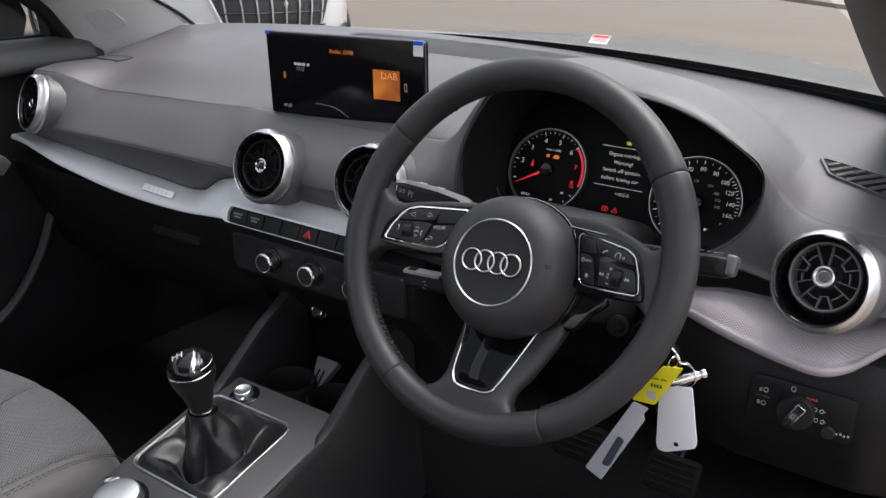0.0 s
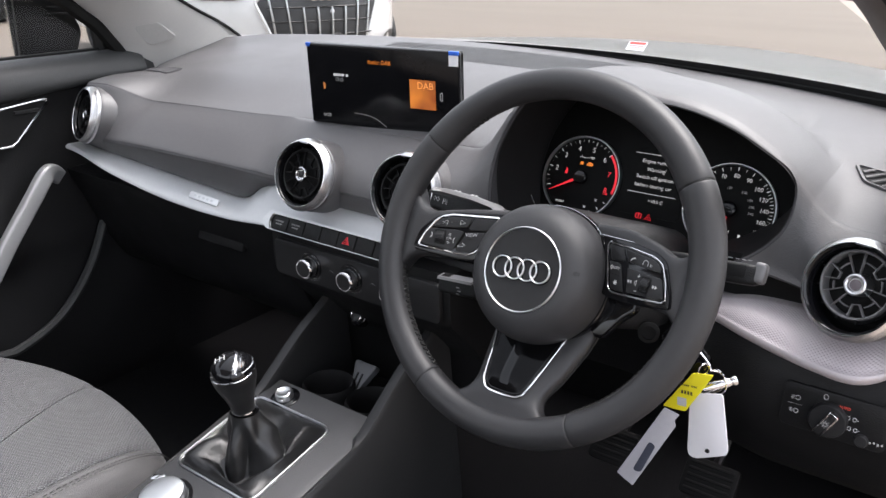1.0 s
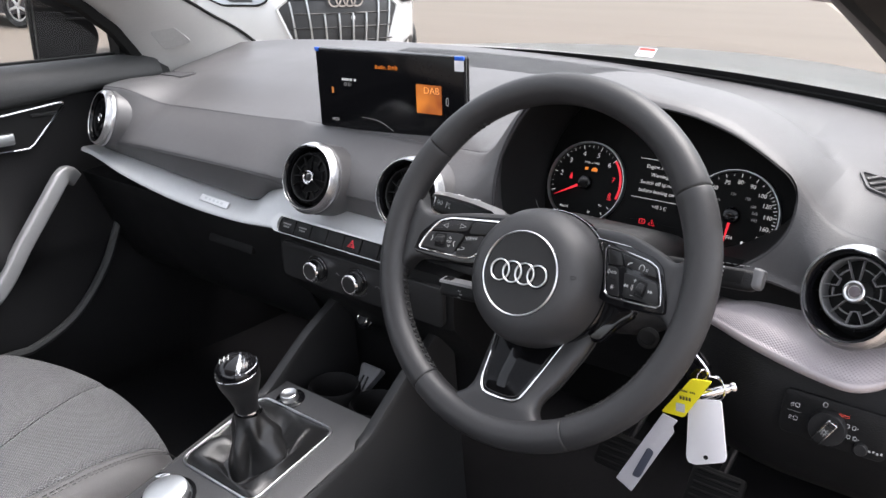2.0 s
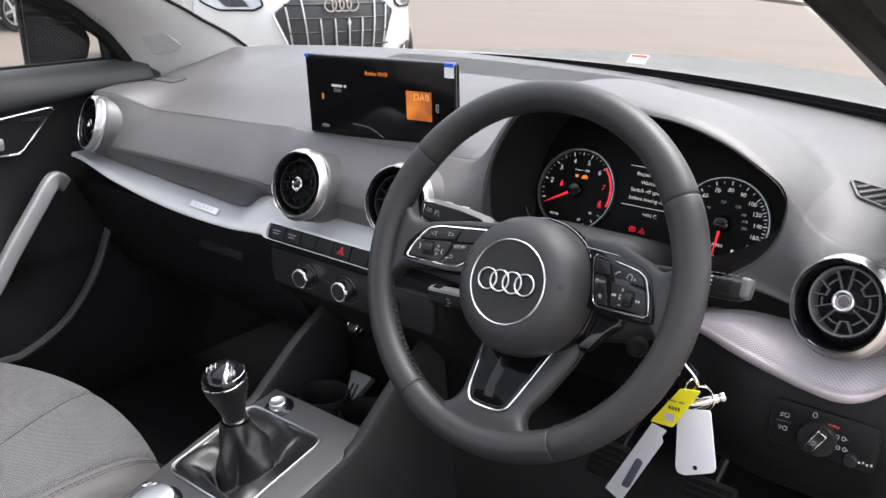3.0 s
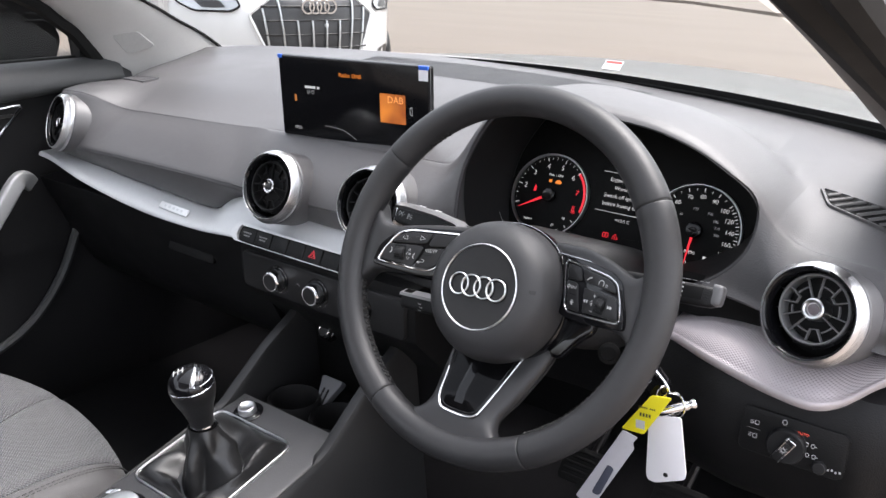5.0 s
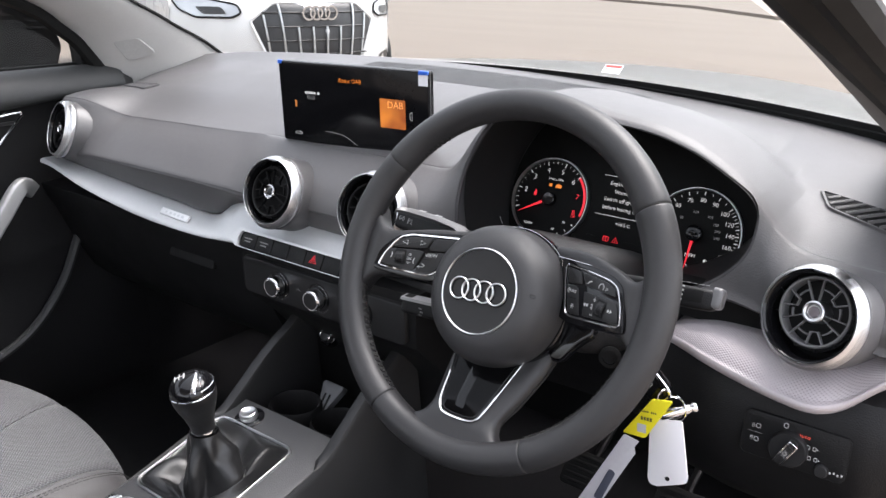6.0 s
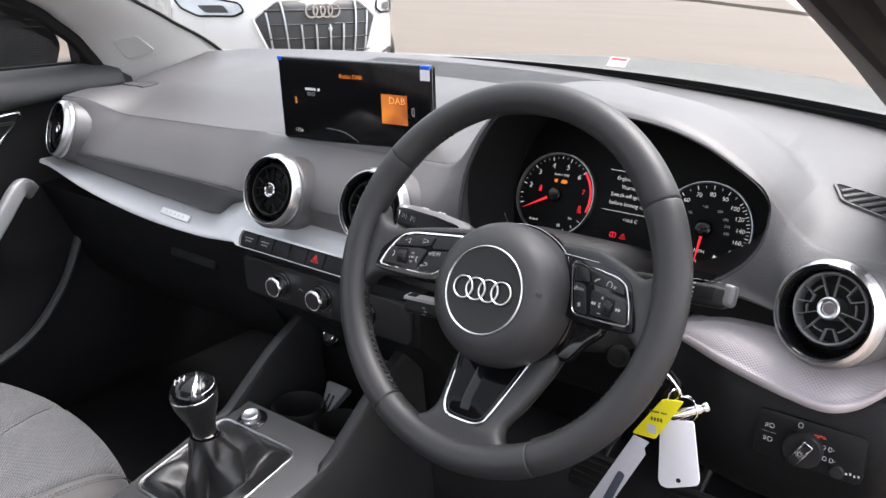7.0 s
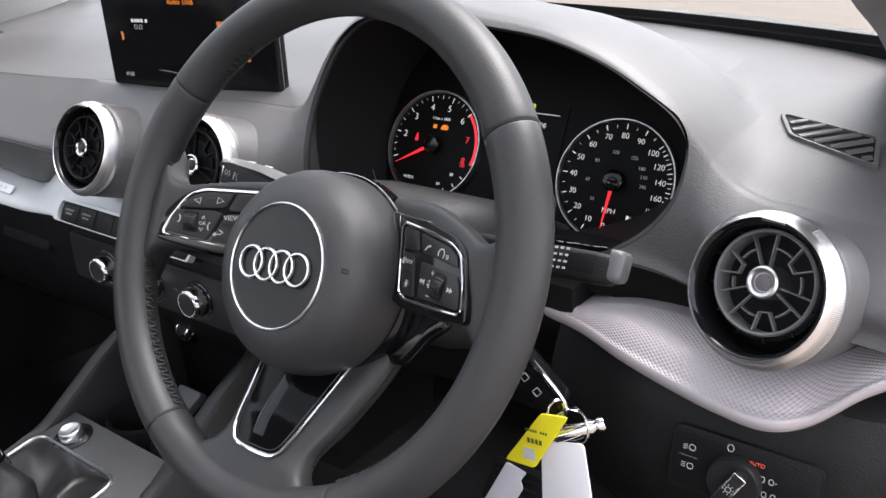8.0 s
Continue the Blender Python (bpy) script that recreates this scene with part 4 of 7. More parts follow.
# ---------------------------------------------------------------- instruments
def make_cluster():
    root = thing("instrument_cluster", facing(0.3845, 0.257, 0.967, 22), "lit instrument cluster with two round dials and a warning message", "instrument cluster")
    bm = B()
    shape = spline([(0.392 + (x - 0.392) * 0.91 - 0.3845, (0.99 + (z - 0.99) * 0.91 - 0.967) / 0.927, 0) for x, z in EGG], 3, True)
    prism(bm, [(p.x, p.y) for p in shape][::-1], -0.012, -0.006)
    part("backing", bm, DIAL, root, "matt black backing")

    mid = {-0.1015: 0.001, 0.1015: -0.005}

    def dial(u, name, label):
        bm = B()
        lathe(bm, [(0.0, -0.004), (0.0545, -0.004), (0.0545, -0.006), (0, -0.006)], 72, at(u, mid[u]))
        face = part(name, bm, DIAL, root, label)
        bm = B()
        ring(bm, [(0.0548, -0.006), (0.0548, 0.0), (0.0554, 0.0012), (0.0564, 0.0012), (0.057, -0.006)], 80, at(u, mid[u]))
        part("dial_ring", bm, ALU, face, "thin chrome dial ring")
        return face

    def pol(u, r, a):
        return (u + r * math.cos(radians(a)), mid[u] + r * math.sin(radians(a)))

    u = -0.1015
    rev = dial(u, "rev_counter", "black rev counter dial with white numerals and a red zone")
    for n in range(2, 7):
        x, y = pol(u, 0.040, 76 - 31 * (n - 5))
        bm = B()
        letters(bm, str(n), 0.0096, at(x, y, -0.0032))
        part("numeral", bm, E_WHITE, rev)
    bm = B()
    for k in range(21):
        n = 1 + 0.25 * k
        a = 76 - 31 * (n - 5)
        big = abs(n - round(n)) < 0.01
        half = abs(n * 2 - round(n * 2)) < 0.01
        x, y = pol(u, 0.0505 if not big else 0.0495, a)
        box(bm, (0.0055 if big else (0.0036 if half else 0.0018), 0.0008 if big else 0.0005, 0.0002), m=at(x, y, -0.0034, a))
    part("ticks", bm, E_WHITE, rev, "white scale ticks")
    for word, size, spot in (("1/min x 1000", 0.0042, (u + 0.002, 0.029)), ("READY", 0.0042, pol(u, 0.044, 237)), ("OFF", 0.0036, pol(u, 0.048, 258)),
                             ("50", 0.0045, pol(u, 0.041, 290)), ("90", 0.0045, pol(u, 0.039, 316))):
        bm = B()
        letters(bm, word, size, at(*spot, -0.0034))
        part("dial_word", bm, E_WHITE, rev)
    bm = B()
    for a in (283, 297, 311, 325):
        box(bm, (0.004, 0.0008, 0.0002), m=at(*pol(u, 0.0495, a), -0.0034, a))
    part("gauge_ticks", bm, E_WHITE, rev)
    bm = B()
    for n in (7, 8):
        x, y = pol(u, 0.040, 76 - 31 * (n - 5))
        letters(bm, str(n), 0.0096, at(x, y, -0.0032))
    pts = [[V(*pol(u, r, 45 - (45 + 17) * k / 20), -0.0034) for k in range(21)] for r in (0.0487, 0.0518)]
    grid_faces(bm, pts)
    letters(bm, "130", 0.0045, at(*pol(u, 0.042, 337), -0.0034))
    part("red_zone", bm, E_RED, rev, "red numerals and arc")
    bm = B()
    tip, b1, b2 = pol(u, 0.0485, 210), pol(u, 0.011, 219), pol(u, 0.011, 201)
    prism(bm, [tip, b1, b2], 0.0005, 0.0018)
    part("needle", bm, E_RED, rev, "red needle")
    bm = B()
    lathe(bm, [(0.0092, -0.004), (0.0092, 0.003), (0.0078, 0.0042), (0.0, 0.0044)], 32, at(u, mid[u]))
    part("needle_cap", bm, GLOSS, rev, "gloss black needle cap")
    bm = B()
    box(bm, (0.0045, 0.004, 0.0002), (u - 0.004, 0.0205, -0.0034))
    prism(bm, rounded([(u + 0.003, 0.018), (u + 0.012, 0.018), (u + 0.013, 0.021), (u + 0.009, 0.0235), (u + 0.005, 0.0225)], 0.001), -0.0036, -0.0032)
    part("engine_lamps", bm, E_AMBER, rev, "amber warning lamps")
    bm = B()
    prism(bm, rounded([(u - 0.026, 0.003), (u - 0.022, 0.003), (u - 0.0225, 0.008), (u - 0.024, 0.012), (u - 0.0255, 0.008)], 0.0008), -0.0036, -0.0032)
    part("belt_lamp", bm, E_RED, rev, "red seat belt lamp")

    bm = B()
    tube(bm, [V(*pol(u, 0.0715, a), 0.012) for a in range(188, 236, 4)], 0.0003, 6)
    part("cup_edge", bm, KNURL, root, "thin bright edge of the dial cup")
    bm = B()
    prism(bm, rounded([(0.020, -0.0660), (0.075, -0.0660), (0.066, -0.0520), (0.020, -0.0480)], 0.004), -0.0055, -0.0030, bevel=0.0006)
    part("trip_panel", bm, SATIN, root, "small black panel with the trip buttons")

    u = 0.1015
    spd = dial(u, "speedometer", "black speedometer dial with white numerals, needle at zero")

    def ang(n):
        return 267 - 2.22 * n if n <= 100 else 45 - (n - 100) * 0.97
    for n in (0, 10, 20, 30, 40, 50, 60, 70, 80, 90, 100, 120, 140, 160):
        x, y = pol(u, 0.0415, ang(n))
        bm = B()
        letters(bm, str(n), 0.0074, at(x, y, -0.0032))
        part("numeral", bm, E_WHITE, spd)
    bm = B()
    for n in range(0, 165, 5):
        a = ang(n)
        big = n % 10 == 0
        x, y = pol(u, 0.0502, a)
        box(bm, (0.0046 if big else 0.0028, 0.0008 if big else 0.0005, 0.0002), m=at(x, y, -0.0034, a))
    part("ticks", bm, E_WHITE, spd, "white scale ticks")
    for word, size, spot in (("MPH", 0.0066, (u, -0.0325)), ("1/1", 0.0046, pol(u, 0.042, -30)), ("1/2", 0.0046, pol(u, 0.042, -50))):
        bm = B()
        letters(bm, word, size, at(*spot, -0.0034))
        part("dial_word", bm, E_WHITE, spd)
    bm = B()
    for a in (-28, -42, -56, -68):
        box(bm, (0.004, 0.0008, 0.0002), m=at(*pol(u, 0.0498, a), -0.0034, a))
    part("gauge_ticks", bm, E_WHITE, spd)
    bm = B()
    px, py = pol(u, 0.036, -58)
    box(bm, (0.0026, 0.0036, 0.0002), (px, py, -0.0034))
    tube(bm, [V(px + 0.0016, py - 0.0016, -0.0034), V(px + 0.0026, py - 0.0012, -0.0034), V(px + 0.0026, py + 0.0012, -0.0034)], 0.0003, 4)
    part("pump_symbol", bm, E_WHITE, spd)
    bm = B()
    for n in (30, 60, 90, 120, 150, 180, 210, 240):
        x, y = pol(u, 0.0265, ang(n / 1.609))
        letters(bm, str(n), 0.0046, at(x, y, -0.0034))
    part("inner_print", bm, E_DIM, spd, "small grey kilometre numerals")
    bm = B()
    prism(bm, [pol(u, 0.0485, 267), pol(u, 0.010, 276), pol(u, 0.010, 258)], 0.0005, 0.0018)
    box(bm, (0.005, 0.0022, 0.0004), m=at(*pol(u, 0.046, -72), -0.0034, 20))
    part("needle", bm, E_RED, spd, "red needle")
    bm = B()
    lathe(bm, [(0.0098, -0.004), (0.0098, 0.003), (0.0082, 0.0042), (0.0, 0.0044)], 32, at(u, mid[u]))
    part("needle_cap", bm, GLOSS, spd, "gloss black needle cap")

    bm = B()
    prism(bm, rrect(0.082, 0.092, 0.003, 0, 0.012), -0.006, -0.0045)
    disp = part("message_display", bm, DIAL, root, "black message display")
    bm = B()
    for k, s in enumerate(("Engine running.", "Warning!", "Switch off ignition", "before leaving car")):
        letters(bm, s, 0.0070, at(0, 0.0375 - 0.0106 * k, -0.0042))
    letters(bm, "+10.5 C", 0.0062, at(0.008, -0.0135, -0.0042))
    for y in (0.047, -0.0045):
        box(bm, (0.066, 0.0006, 0.0002), (0, y, -0.0043))
    part("message", bm, E_WHITE, disp, "white warning message")
    bm = B()
    outline(bm, rrect(0.0075, 0.0058, 0.0015, -0.010, -0.0345), 0.0005, -0.0042, seg=4)
    box(bm, (0.0012, 0.0035, 0.0002), (-0.010, -0.0345, -0.0042))
    outline(bm, [(-0.0008, -0.0375), (0.0075, -0.0375), (0.00335, -0.0307)], 0.0005, -0.0042, seg=4)
    box(bm, (0.0009, 0.003, 0.0002), (0.00335, -0.035, -0.0042))
    part("warning_lamps", bm, E_RED, root, "red warning lamps")
    bm = B()
    prism(bm, rrect(0.0065, 0.0045, 0.001, 0.002, 0.0535), -0.0044, -0.0040)
    part("status_lamp", bm, E_YELLOW, root)
    bm = B()
    prism(bm, rounded([(-0.06, -0.078), (0.05, -0.078), (0.04, -0.063), (-0.045, -0.063)], 0.005), -0.006, 0.004, bevel=0.002)
    part("lower_ledge", bm, SATIN, root, "black ledge under the dials")


make_cluster()


# ---------------------------------------------------------------- steering wheel
def make_wheel():
    root = thing("steering_wheel", facing(0.3778, -0.0322, 0.9661, 24.2, -1.8), "black leather three-spoke steering wheel with a round airbag pad", "steering wheel")
    RM, RR = 0.1807, 0.0165

    def section(a, k=1.0):
        """The rim's outline at angle a: fatter at the thumb rests."""
        d = math.degrees(a) % 360
        fat = 0.0024 * (math.exp(-((d - 30) / 15) ** 2) + math.exp(-((d - 150) / 15) ** 2))
        row = []
        for q in range(24):
            t = 2 * math.pi * q / 24
            r = RM + k * (RR + fat * max(0.0, -math.cos(t))) * math.cos(t)
            row.append(V(r * math.cos(a), r * math.sin(a), k * (RR + 0.0004) * math.sin(t)))
        return row
    cuts = [33.6, 147.6, 241.8, 301.2, 393.6]
    for a0, a1 in zip(cuts, cuts[1:]):
        bm = B()
        n = max(8, int((a1 - a0) / 2.5))
        rows = [section(radians(a0 + 0.12), 0.95), section(radians(a0 + 0.3), 0.985)]
        rows += [section(radians(a0 + 0.7 + (a1 - a0 - 1.4) * k / n)) for k in range(n + 1)]
        rows += [section(radians(a1 - 0.3), 0.985), section(radians(a1 - 0.12), 0.95)]
        loft(bm, rows)
        part("rim_section", bm, LEATHER, root, "black grained leather rim", sharp=60)
    for a0 in cuts[:4]:
        bm = B()
        tube(bm, section(radians(a0), 0.955), 0.0006, 6, True)
        part("rim_seam", bm, THREAD, root, "dark rim seam")
    # cross stitching along the inside of the rim
    bm = B()
    for lo, hi in ((126, 152), (168, 241), (302, 341), (12, 46)):
        n = int((hi - lo) / 1.15)
        for k in range(n):
            a, b = radians(lo + (hi - lo) * k / n), radians(lo + (hi - lo) * (k + 0.8) / n)
            r = RM - RR + 0.0002
            s = 0.0036 if k % 2 else -0.0036
            tube(bm, [V(r * math.cos(a), r * math.sin(a), -0.001 - s), V((r - 0.0011) * math.cos((a + b) / 2), (r - 0.0011) * math.sin((a + b) / 2), -0.001),
                      V(r * math.cos(b), r * math.sin(b), -0.001 + s)], 0.0012, 5)
    tagged(part("stitching", bm, THREAD, root, "black cross stitching"), kind="stuff")

    # side spokes, dished: deeper at the pad than at the rim
    def face(x):
        z = 0.006 - 0.36 * (x + 0.14) if x < 0 else 0.010 - 0.43 * (0.15 - x)
        return min(z, 0.0135)

    def dish(bm):
        for v in bm.verts:
            v.co.z += face(v.co.x)
        return bm

    def plate_on(name, poly, z0, z1, material, parent, label="", bevel=0.0008, r=0.0025):
        bm = B()
        prism(bm, rounded(poly, r, 4), z0, z1, bevel=bevel)
        return part(name, dish(bm), material, parent, label)

    # upper and lower edges of the leather spokes, flaring into the rim
    TOPS = {-1: [(0.045, 0.0435), (0.074, 0.0374), (0.097, 0.0320), (0.120, 0.0252), (0.136, 0.0205), (0.147, 0.0215), (0.156, 0.028), (0.165, 0.040), (0.176, 0.052)],
            1: [(0.045, 0.0500), (0.090, 0.0490), (0.130, 0.0390), (0.147, 0.0325), (0.155, 0.0330), (0.162, 0.040), (0.168, 0.053), (0.176, 0.070)]}
    LOWS = {-1: [(0.045, -0.024), (0.080, -0.025), (0.125, -0.0300), (0.143, -0.0340), (0.152, -0.0415), (0.162, -0.056), (0.176, -0.085)],
            1: [(0.045, -0.020), (0.120, -0.0215), (0.150, -0.0215), (0.158, -0.026), (0.165, -0.038), (0.176, -0.062)]}
    spokes = {}
    for s in (-1, 1):
        bm = B()
        rows = []
        for k in range(37):
            x = 0.045 + 0.133 * k / 36
            t, l = lerp_table(TOPS[s], x), lerp_table(LOWS[s], x)
            front = face(s * x) - 0.0022 - 0.0085 * smooth(0.146, 0.168, x)
            deep = 0.024 + 0.004 * smooth(0.14, 0.17, x)
            row = []
            for j in range(40):
                a = 2 * math.pi * j / 40
                c, q = math.cos(a), math.sin(a)
                row.append(V(s * x, (t + l) / 2 + (t - l) / 2 * math.copysign(abs(c) ** 0.32, c), front - deep / 2 + deep / 2 * math.copysign(abs(q) ** 0.5, q)))
            rows.append(row)
        loft(bm, rows)
        spokes[s] = part("spoke", bm, LEATHER, root, "black leather side spoke", sharp=70)

    # passenger's side: leaf-shaped button panel
    sp = spokes[-1]
    edge = [(-0.1412, -0.0217), (-0.1371, -0.0081), (-0.1289, 0.0086), (-0.1231, 0.0155), (-0.1130, 0.0204), (-0.0888, 0.0247), (-0.0640, 0.0291), (-0.0612, 0.0270),
            (-0.0684, 0.0121), (-0.0732, -0.0021), (-0.0772, -0.0122), (-0.0849, -0.0184), (-0.0982, -0.0205), (-0.1205, -0.0212)]
    rim = rounded(edge, 0.004, 4)
    around = [(-0.1473, -0.0270), (-0.1436, -0.0035), (-0.1308, 0.0140), (-0.1138, 0.0234), (-0.0634, 0.0340), (-0.0520, 0.0341), (-0.0690, -0.0076), (-0.0750, -0.0225), (-0.0931, -0.0266), (-0.1246, -0.0275)]
    plate_on("spoke_surround", around[::-1], -0.012, -0.0010, GLOSS, sp, "gloss black surround", 0.0012, 0.006)
    bm = B()
    prism(bm, shrink(rim[::-1], 0.0006), -0.006, -0.0012, bevel=0.0004)
    part("button_panel", dish(bm), DEEP, sp, "black button panel base")
    bm = B()
    outline(bm, rim, 0.00115, -0.0004, seg=8)
    part("panel_edge", dish(bm), CHROME, sp, "thin chrome edge")
    for poly in ([(-0.1330, 0.0018), (-0.1262, 0.0095), (-0.1215, 0.0138), (-0.1125, 0.0179), (-0.0900, 0.0220), (-0.0940, 0.0104), (-0.1035, 0.0076), (-0.1240, 0.0034)],
                 [(-0.0874, 0.0225), (-0.0665, 0.0263), (-0.0640, 0.0248), (-0.0705, 0.0122), (-0.0900, 0.0082), (-0.0914, 0.0106)],
                 [(-0.0928, 0.0050), (-0.0722, 0.0102), (-0.0752, -0.0020), (-0.0790, -0.0112), (-0.0858, -0.0164), (-0.1000, -0.0180)],
                 [(-0.1348, -0.0002), (-0.1235, 0.0014), (-0.1030, 0.0056), (-0.0958, 0.0052), (-0.1030, -0.0182), (-0.1200, -0.0187), (-0.1382, -0.0192), (-0.1368, -0.0085)]):
        plate_on("button", poly[::-1], -0.003, 0.0004, SATIN, sp, "satin black key", 0.0007, 0.002)
    z = 0.0006
    bm = B()
    for x, y, d in ((-0.1173, 0.0107, -1), (-0.0991, 0.0142, 1)):
        outline(bm, [(x + d * 0.0030, y + d * 0.0004), (x - d * 0.0022, y + 0.0024), (x - d * 0.0022, y - 0.0024)], 0.00035, z, seg=4)
    letters(bm, "VIEW", 0.0056, at(-0.0868, 0.0034, z, 12), 0.0001)
    letters(bm, "OK", 0.0040, at(-0.1092, -0.0062, z, 10), 0.0001)
    for y, d in ((-0.0015, 1), (-0.0112, -1)):
        outline(bm, [(-0.1092, y + d * 0.0012), (-0.1107, y - d * 0.0010), (-0.1077, y - d * 0.0010)], 0.0003, z, seg=4)
    for cx, turn in ((-0.1300, 0.0), (-0.1025, math.pi)):
        tube(bm, [V(cx + 0.0018 * math.cos(a + turn), -0.0070 + 0.0032 * math.sin(a + turn), z) for a in [-1.3 + 0.26 * k for k in range(11)]], 0.00035, 4)
    tube(bm, [V(-0.0965, -0.0105, z), V(-0.0985, -0.0122, z), V(-0.0965, -0.0135, z)], 0.0003, 4)
    tube(bm, [V(-0.0985, -0.0122, z), V(-0.0925, -0.0108, z), V(-0.0912, -0.0090, z), V(-0.0945, -0.0078, z)], 0.00035, 4)
    part("button_print", dish(bm), PRINT, sp, "small white symbols")
    bm = B()
    tube(bm, [V(-0.0952, -0.0030, z), V(-0.0852, -0.0012, z)], 0.0004, 4)
    part("button_rib", dish(bm), DEEP, sp)

    # driver's outer side: five-sided button panel
    sp = spokes[1]
    edge = [(0.0676, 0.0299), (0.0700, 0.0333), (0.0969, 0.0311), (0.1279, 0.0271), (0.1390, 0.0222), (0.1479, 0.0050), (0.1521, -0.0099), (0.1491, -0.0128), (0.1221, -0.0147), (0.0880, -0.0157), (0.0815, -0.0130), (0.0750, 0.0057)]
    rim = rounded(edge, 0.004, 4)
    around = [(0.0540, 0.0385), (0.0946, 0.0375), (0.1297, 0.0322), (0.1440, 0.0245), (0.1560, -0.0034), (0.1585, -0.0175), (0.1250, -0.0215), (0.0850, -0.0225), (0.0720, -0.0190)]
    plate_on("spoke_surround", around[::-1], -0.012, -0.0010, GLOSS, sp, "gloss black surround", 0.0012, 0.005)
    bm = B()
    prism(bm, shrink(rim[::-1], 0.0006), -0.006, -0.0012, bevel=0.0004)
    part("button_panel", dish(bm), DEEP, sp, "black button panel base")
    bm = B()
    outline(bm, rim, 0.0012, -0.0004, seg=8)
    part("panel_edge", dish(bm), CHROME, sp, "thin chrome edge")
    for poly in ([(0.0716, 0.0308), (0.0893, 0.0292), (0.0955, 0.0172), (0.0765, 0.0160)],
                 [(0.0922, 0.0289), (0.1270, 0.0248), (0.1365, 0.0205), (0.1402, 0.0136), (0.0985, 0.0172)],
                 [(0.0755, 0.0142), (0.0870, 0.0142), (0.0915, 0.0118), (0.1012, -0.0128), (0.0888, -0.0133), (0.0840, -0.0110)],
                 [(0.0998, 0.0112), (0.1412, 0.0088), (0.1450, 0.0040), (0.1495, -0.0092), (0.1475, -0.0105), (0.1055, -0.0120)]):
        plate_on("button", poly[::-1], -0.003, 0.0004, SATIN, sp, "satin black key", 0.0007, 0.002)
    bm = B()
    tube(bm, [V(0.1015, 0.0190, z), V(0.1035, 0.0212, z), V(0.1070, 0.0222, z)], 0.0007, 5)
    tube(bm, [V(0.1200 + 0.0032 * math.cos(a), 0.0190 + 0.0034 * math.sin(a), z) for a in [-0.6 + 0.42 * k for k in range(11)]], 0.00045, 4)
    for d in (0.0058, 0.0074):
        tube(bm, [V(0.1200 + d, 0.0168, z), V(0.1206 + d, 0.0182, z), V(0.1200 + d, 0.0196, z)], 0.0003, 4)
    letters(bm, "NAV", 0.0046, at(0.0862, 0.0086, z), 0.0001)
    tube(bm, [V(0.0805, 0.0110, z), V(0.0785, 0.0092, z), V(0.0785, 0.0078, z), V(0.0805, 0.0062, z), V(0.0805, 0.0110, z)], 0.00035, 4)
    for a in (0, 60, 120):
        box(bm, (0.0052, 0.0006, 0.0003), m=at(0.0893, -0.0055, z, a))
    for cx, d in ((0.1068, -1), (0.1372, 1)):
        for q in (-0.0018, 0.0012):
            prism(bm, [(cx + q + d * 0.0016, -0.0006), (cx + q - d * 0.0010, 0.0012), (cx + q - d * 0.0010, -0.0024)][::-d], z - 0.0002, z)
    tube(bm, [V(0.1128, 0.0002, z), V(0.1148, 0.0018, z), V(0.1150, -0.0036, z), V(0.1128, -0.0012, z)], 0.0004, 4)
    for y in (0.0062, -0.0085):
        box(bm, (0.0034, 0.0006, 0.0003), (0.1160, y, z))
    box(bm, (0.0006, 0.0034, 0.0003), (0.1160, 0.0062, z))
    part("button_print", dish(bm), PRINT, sp, "small white symbols")
    bm = B()
    tube(bm, [V(0.0826, 0.0024, z), V(0.0932, 0.0018, z)], 0.0004, 4)
    part("button_rib", dish(bm), DEEP, sp)

    # thumb rollers standing out of their wells
    for s, cx, cy, turn in ((-1, -0.1190, -0.0068, 8), (1, 0.1252, -0.0006, -6)):
        mm = at(cx, cy, 0.0, turn)
        bm = B()
        prism(bm, rrect(0.0125, 0.0165, 0.002), -0.002, 0.0006, mm, 0.0003)
        part("roller_well", dish(bm), DEEP, spokes[s])
        bm = B()
        turned = mm @ Matrix.Translation((0, 0, -0.0022)) @ Matrix.Rotation(radians(90), 4, "Y")
        lathe(bm, [(0, -0.0046), (0.0058, -0.0046), (0.0064, -0.0040), (0.0064, 0.0040), (0.0058, 0.0046), (0, 0.0046)], 28, turned)
        for k in range(16):
            a = 2 * math.pi * k / 16
            box(bm, (0.0012, 0.0010, 0.0080), (0.0064, 0, 0), m=turned @ Matrix.Rotation(a, 4, "Z"))
        part("thumb_roller", dish(bm), SATIN, spokes[s], "ribbed black thumb roller")

    # lower spoke: deep under the pad, rising to the rim
    def slope(y):
        return -0.001 - 0.5 * (y + 0.141) if y > -0.150 else 0.0035 + 0.22 * (-0.150 - y)
    LEFT = [(-0.180, -0.048), (-0.174, -0.064), (-0.168, -0.064), (-0.160, -0.048), (-0.152, -0.0355), (-0.140, -0.0315), (-0.120, -0.0350), (-0.100, -0.0385), (-0.080, -0.0420), (-0.055, -0.046)]
    RIGHT = [(-0.180, 0.056), (-0.174, 0.072), (-0.168, 0.078), (-0.160, 0.068), (-0.152, 0.0545), (-0.140, 0.0495), (-0.120, 0.0565), (-0.100, 0.0625), (-0.080, 0.0675), (-0.062, 0.068), (-0.055, 0.060)]
    bm = B()
    rows = []
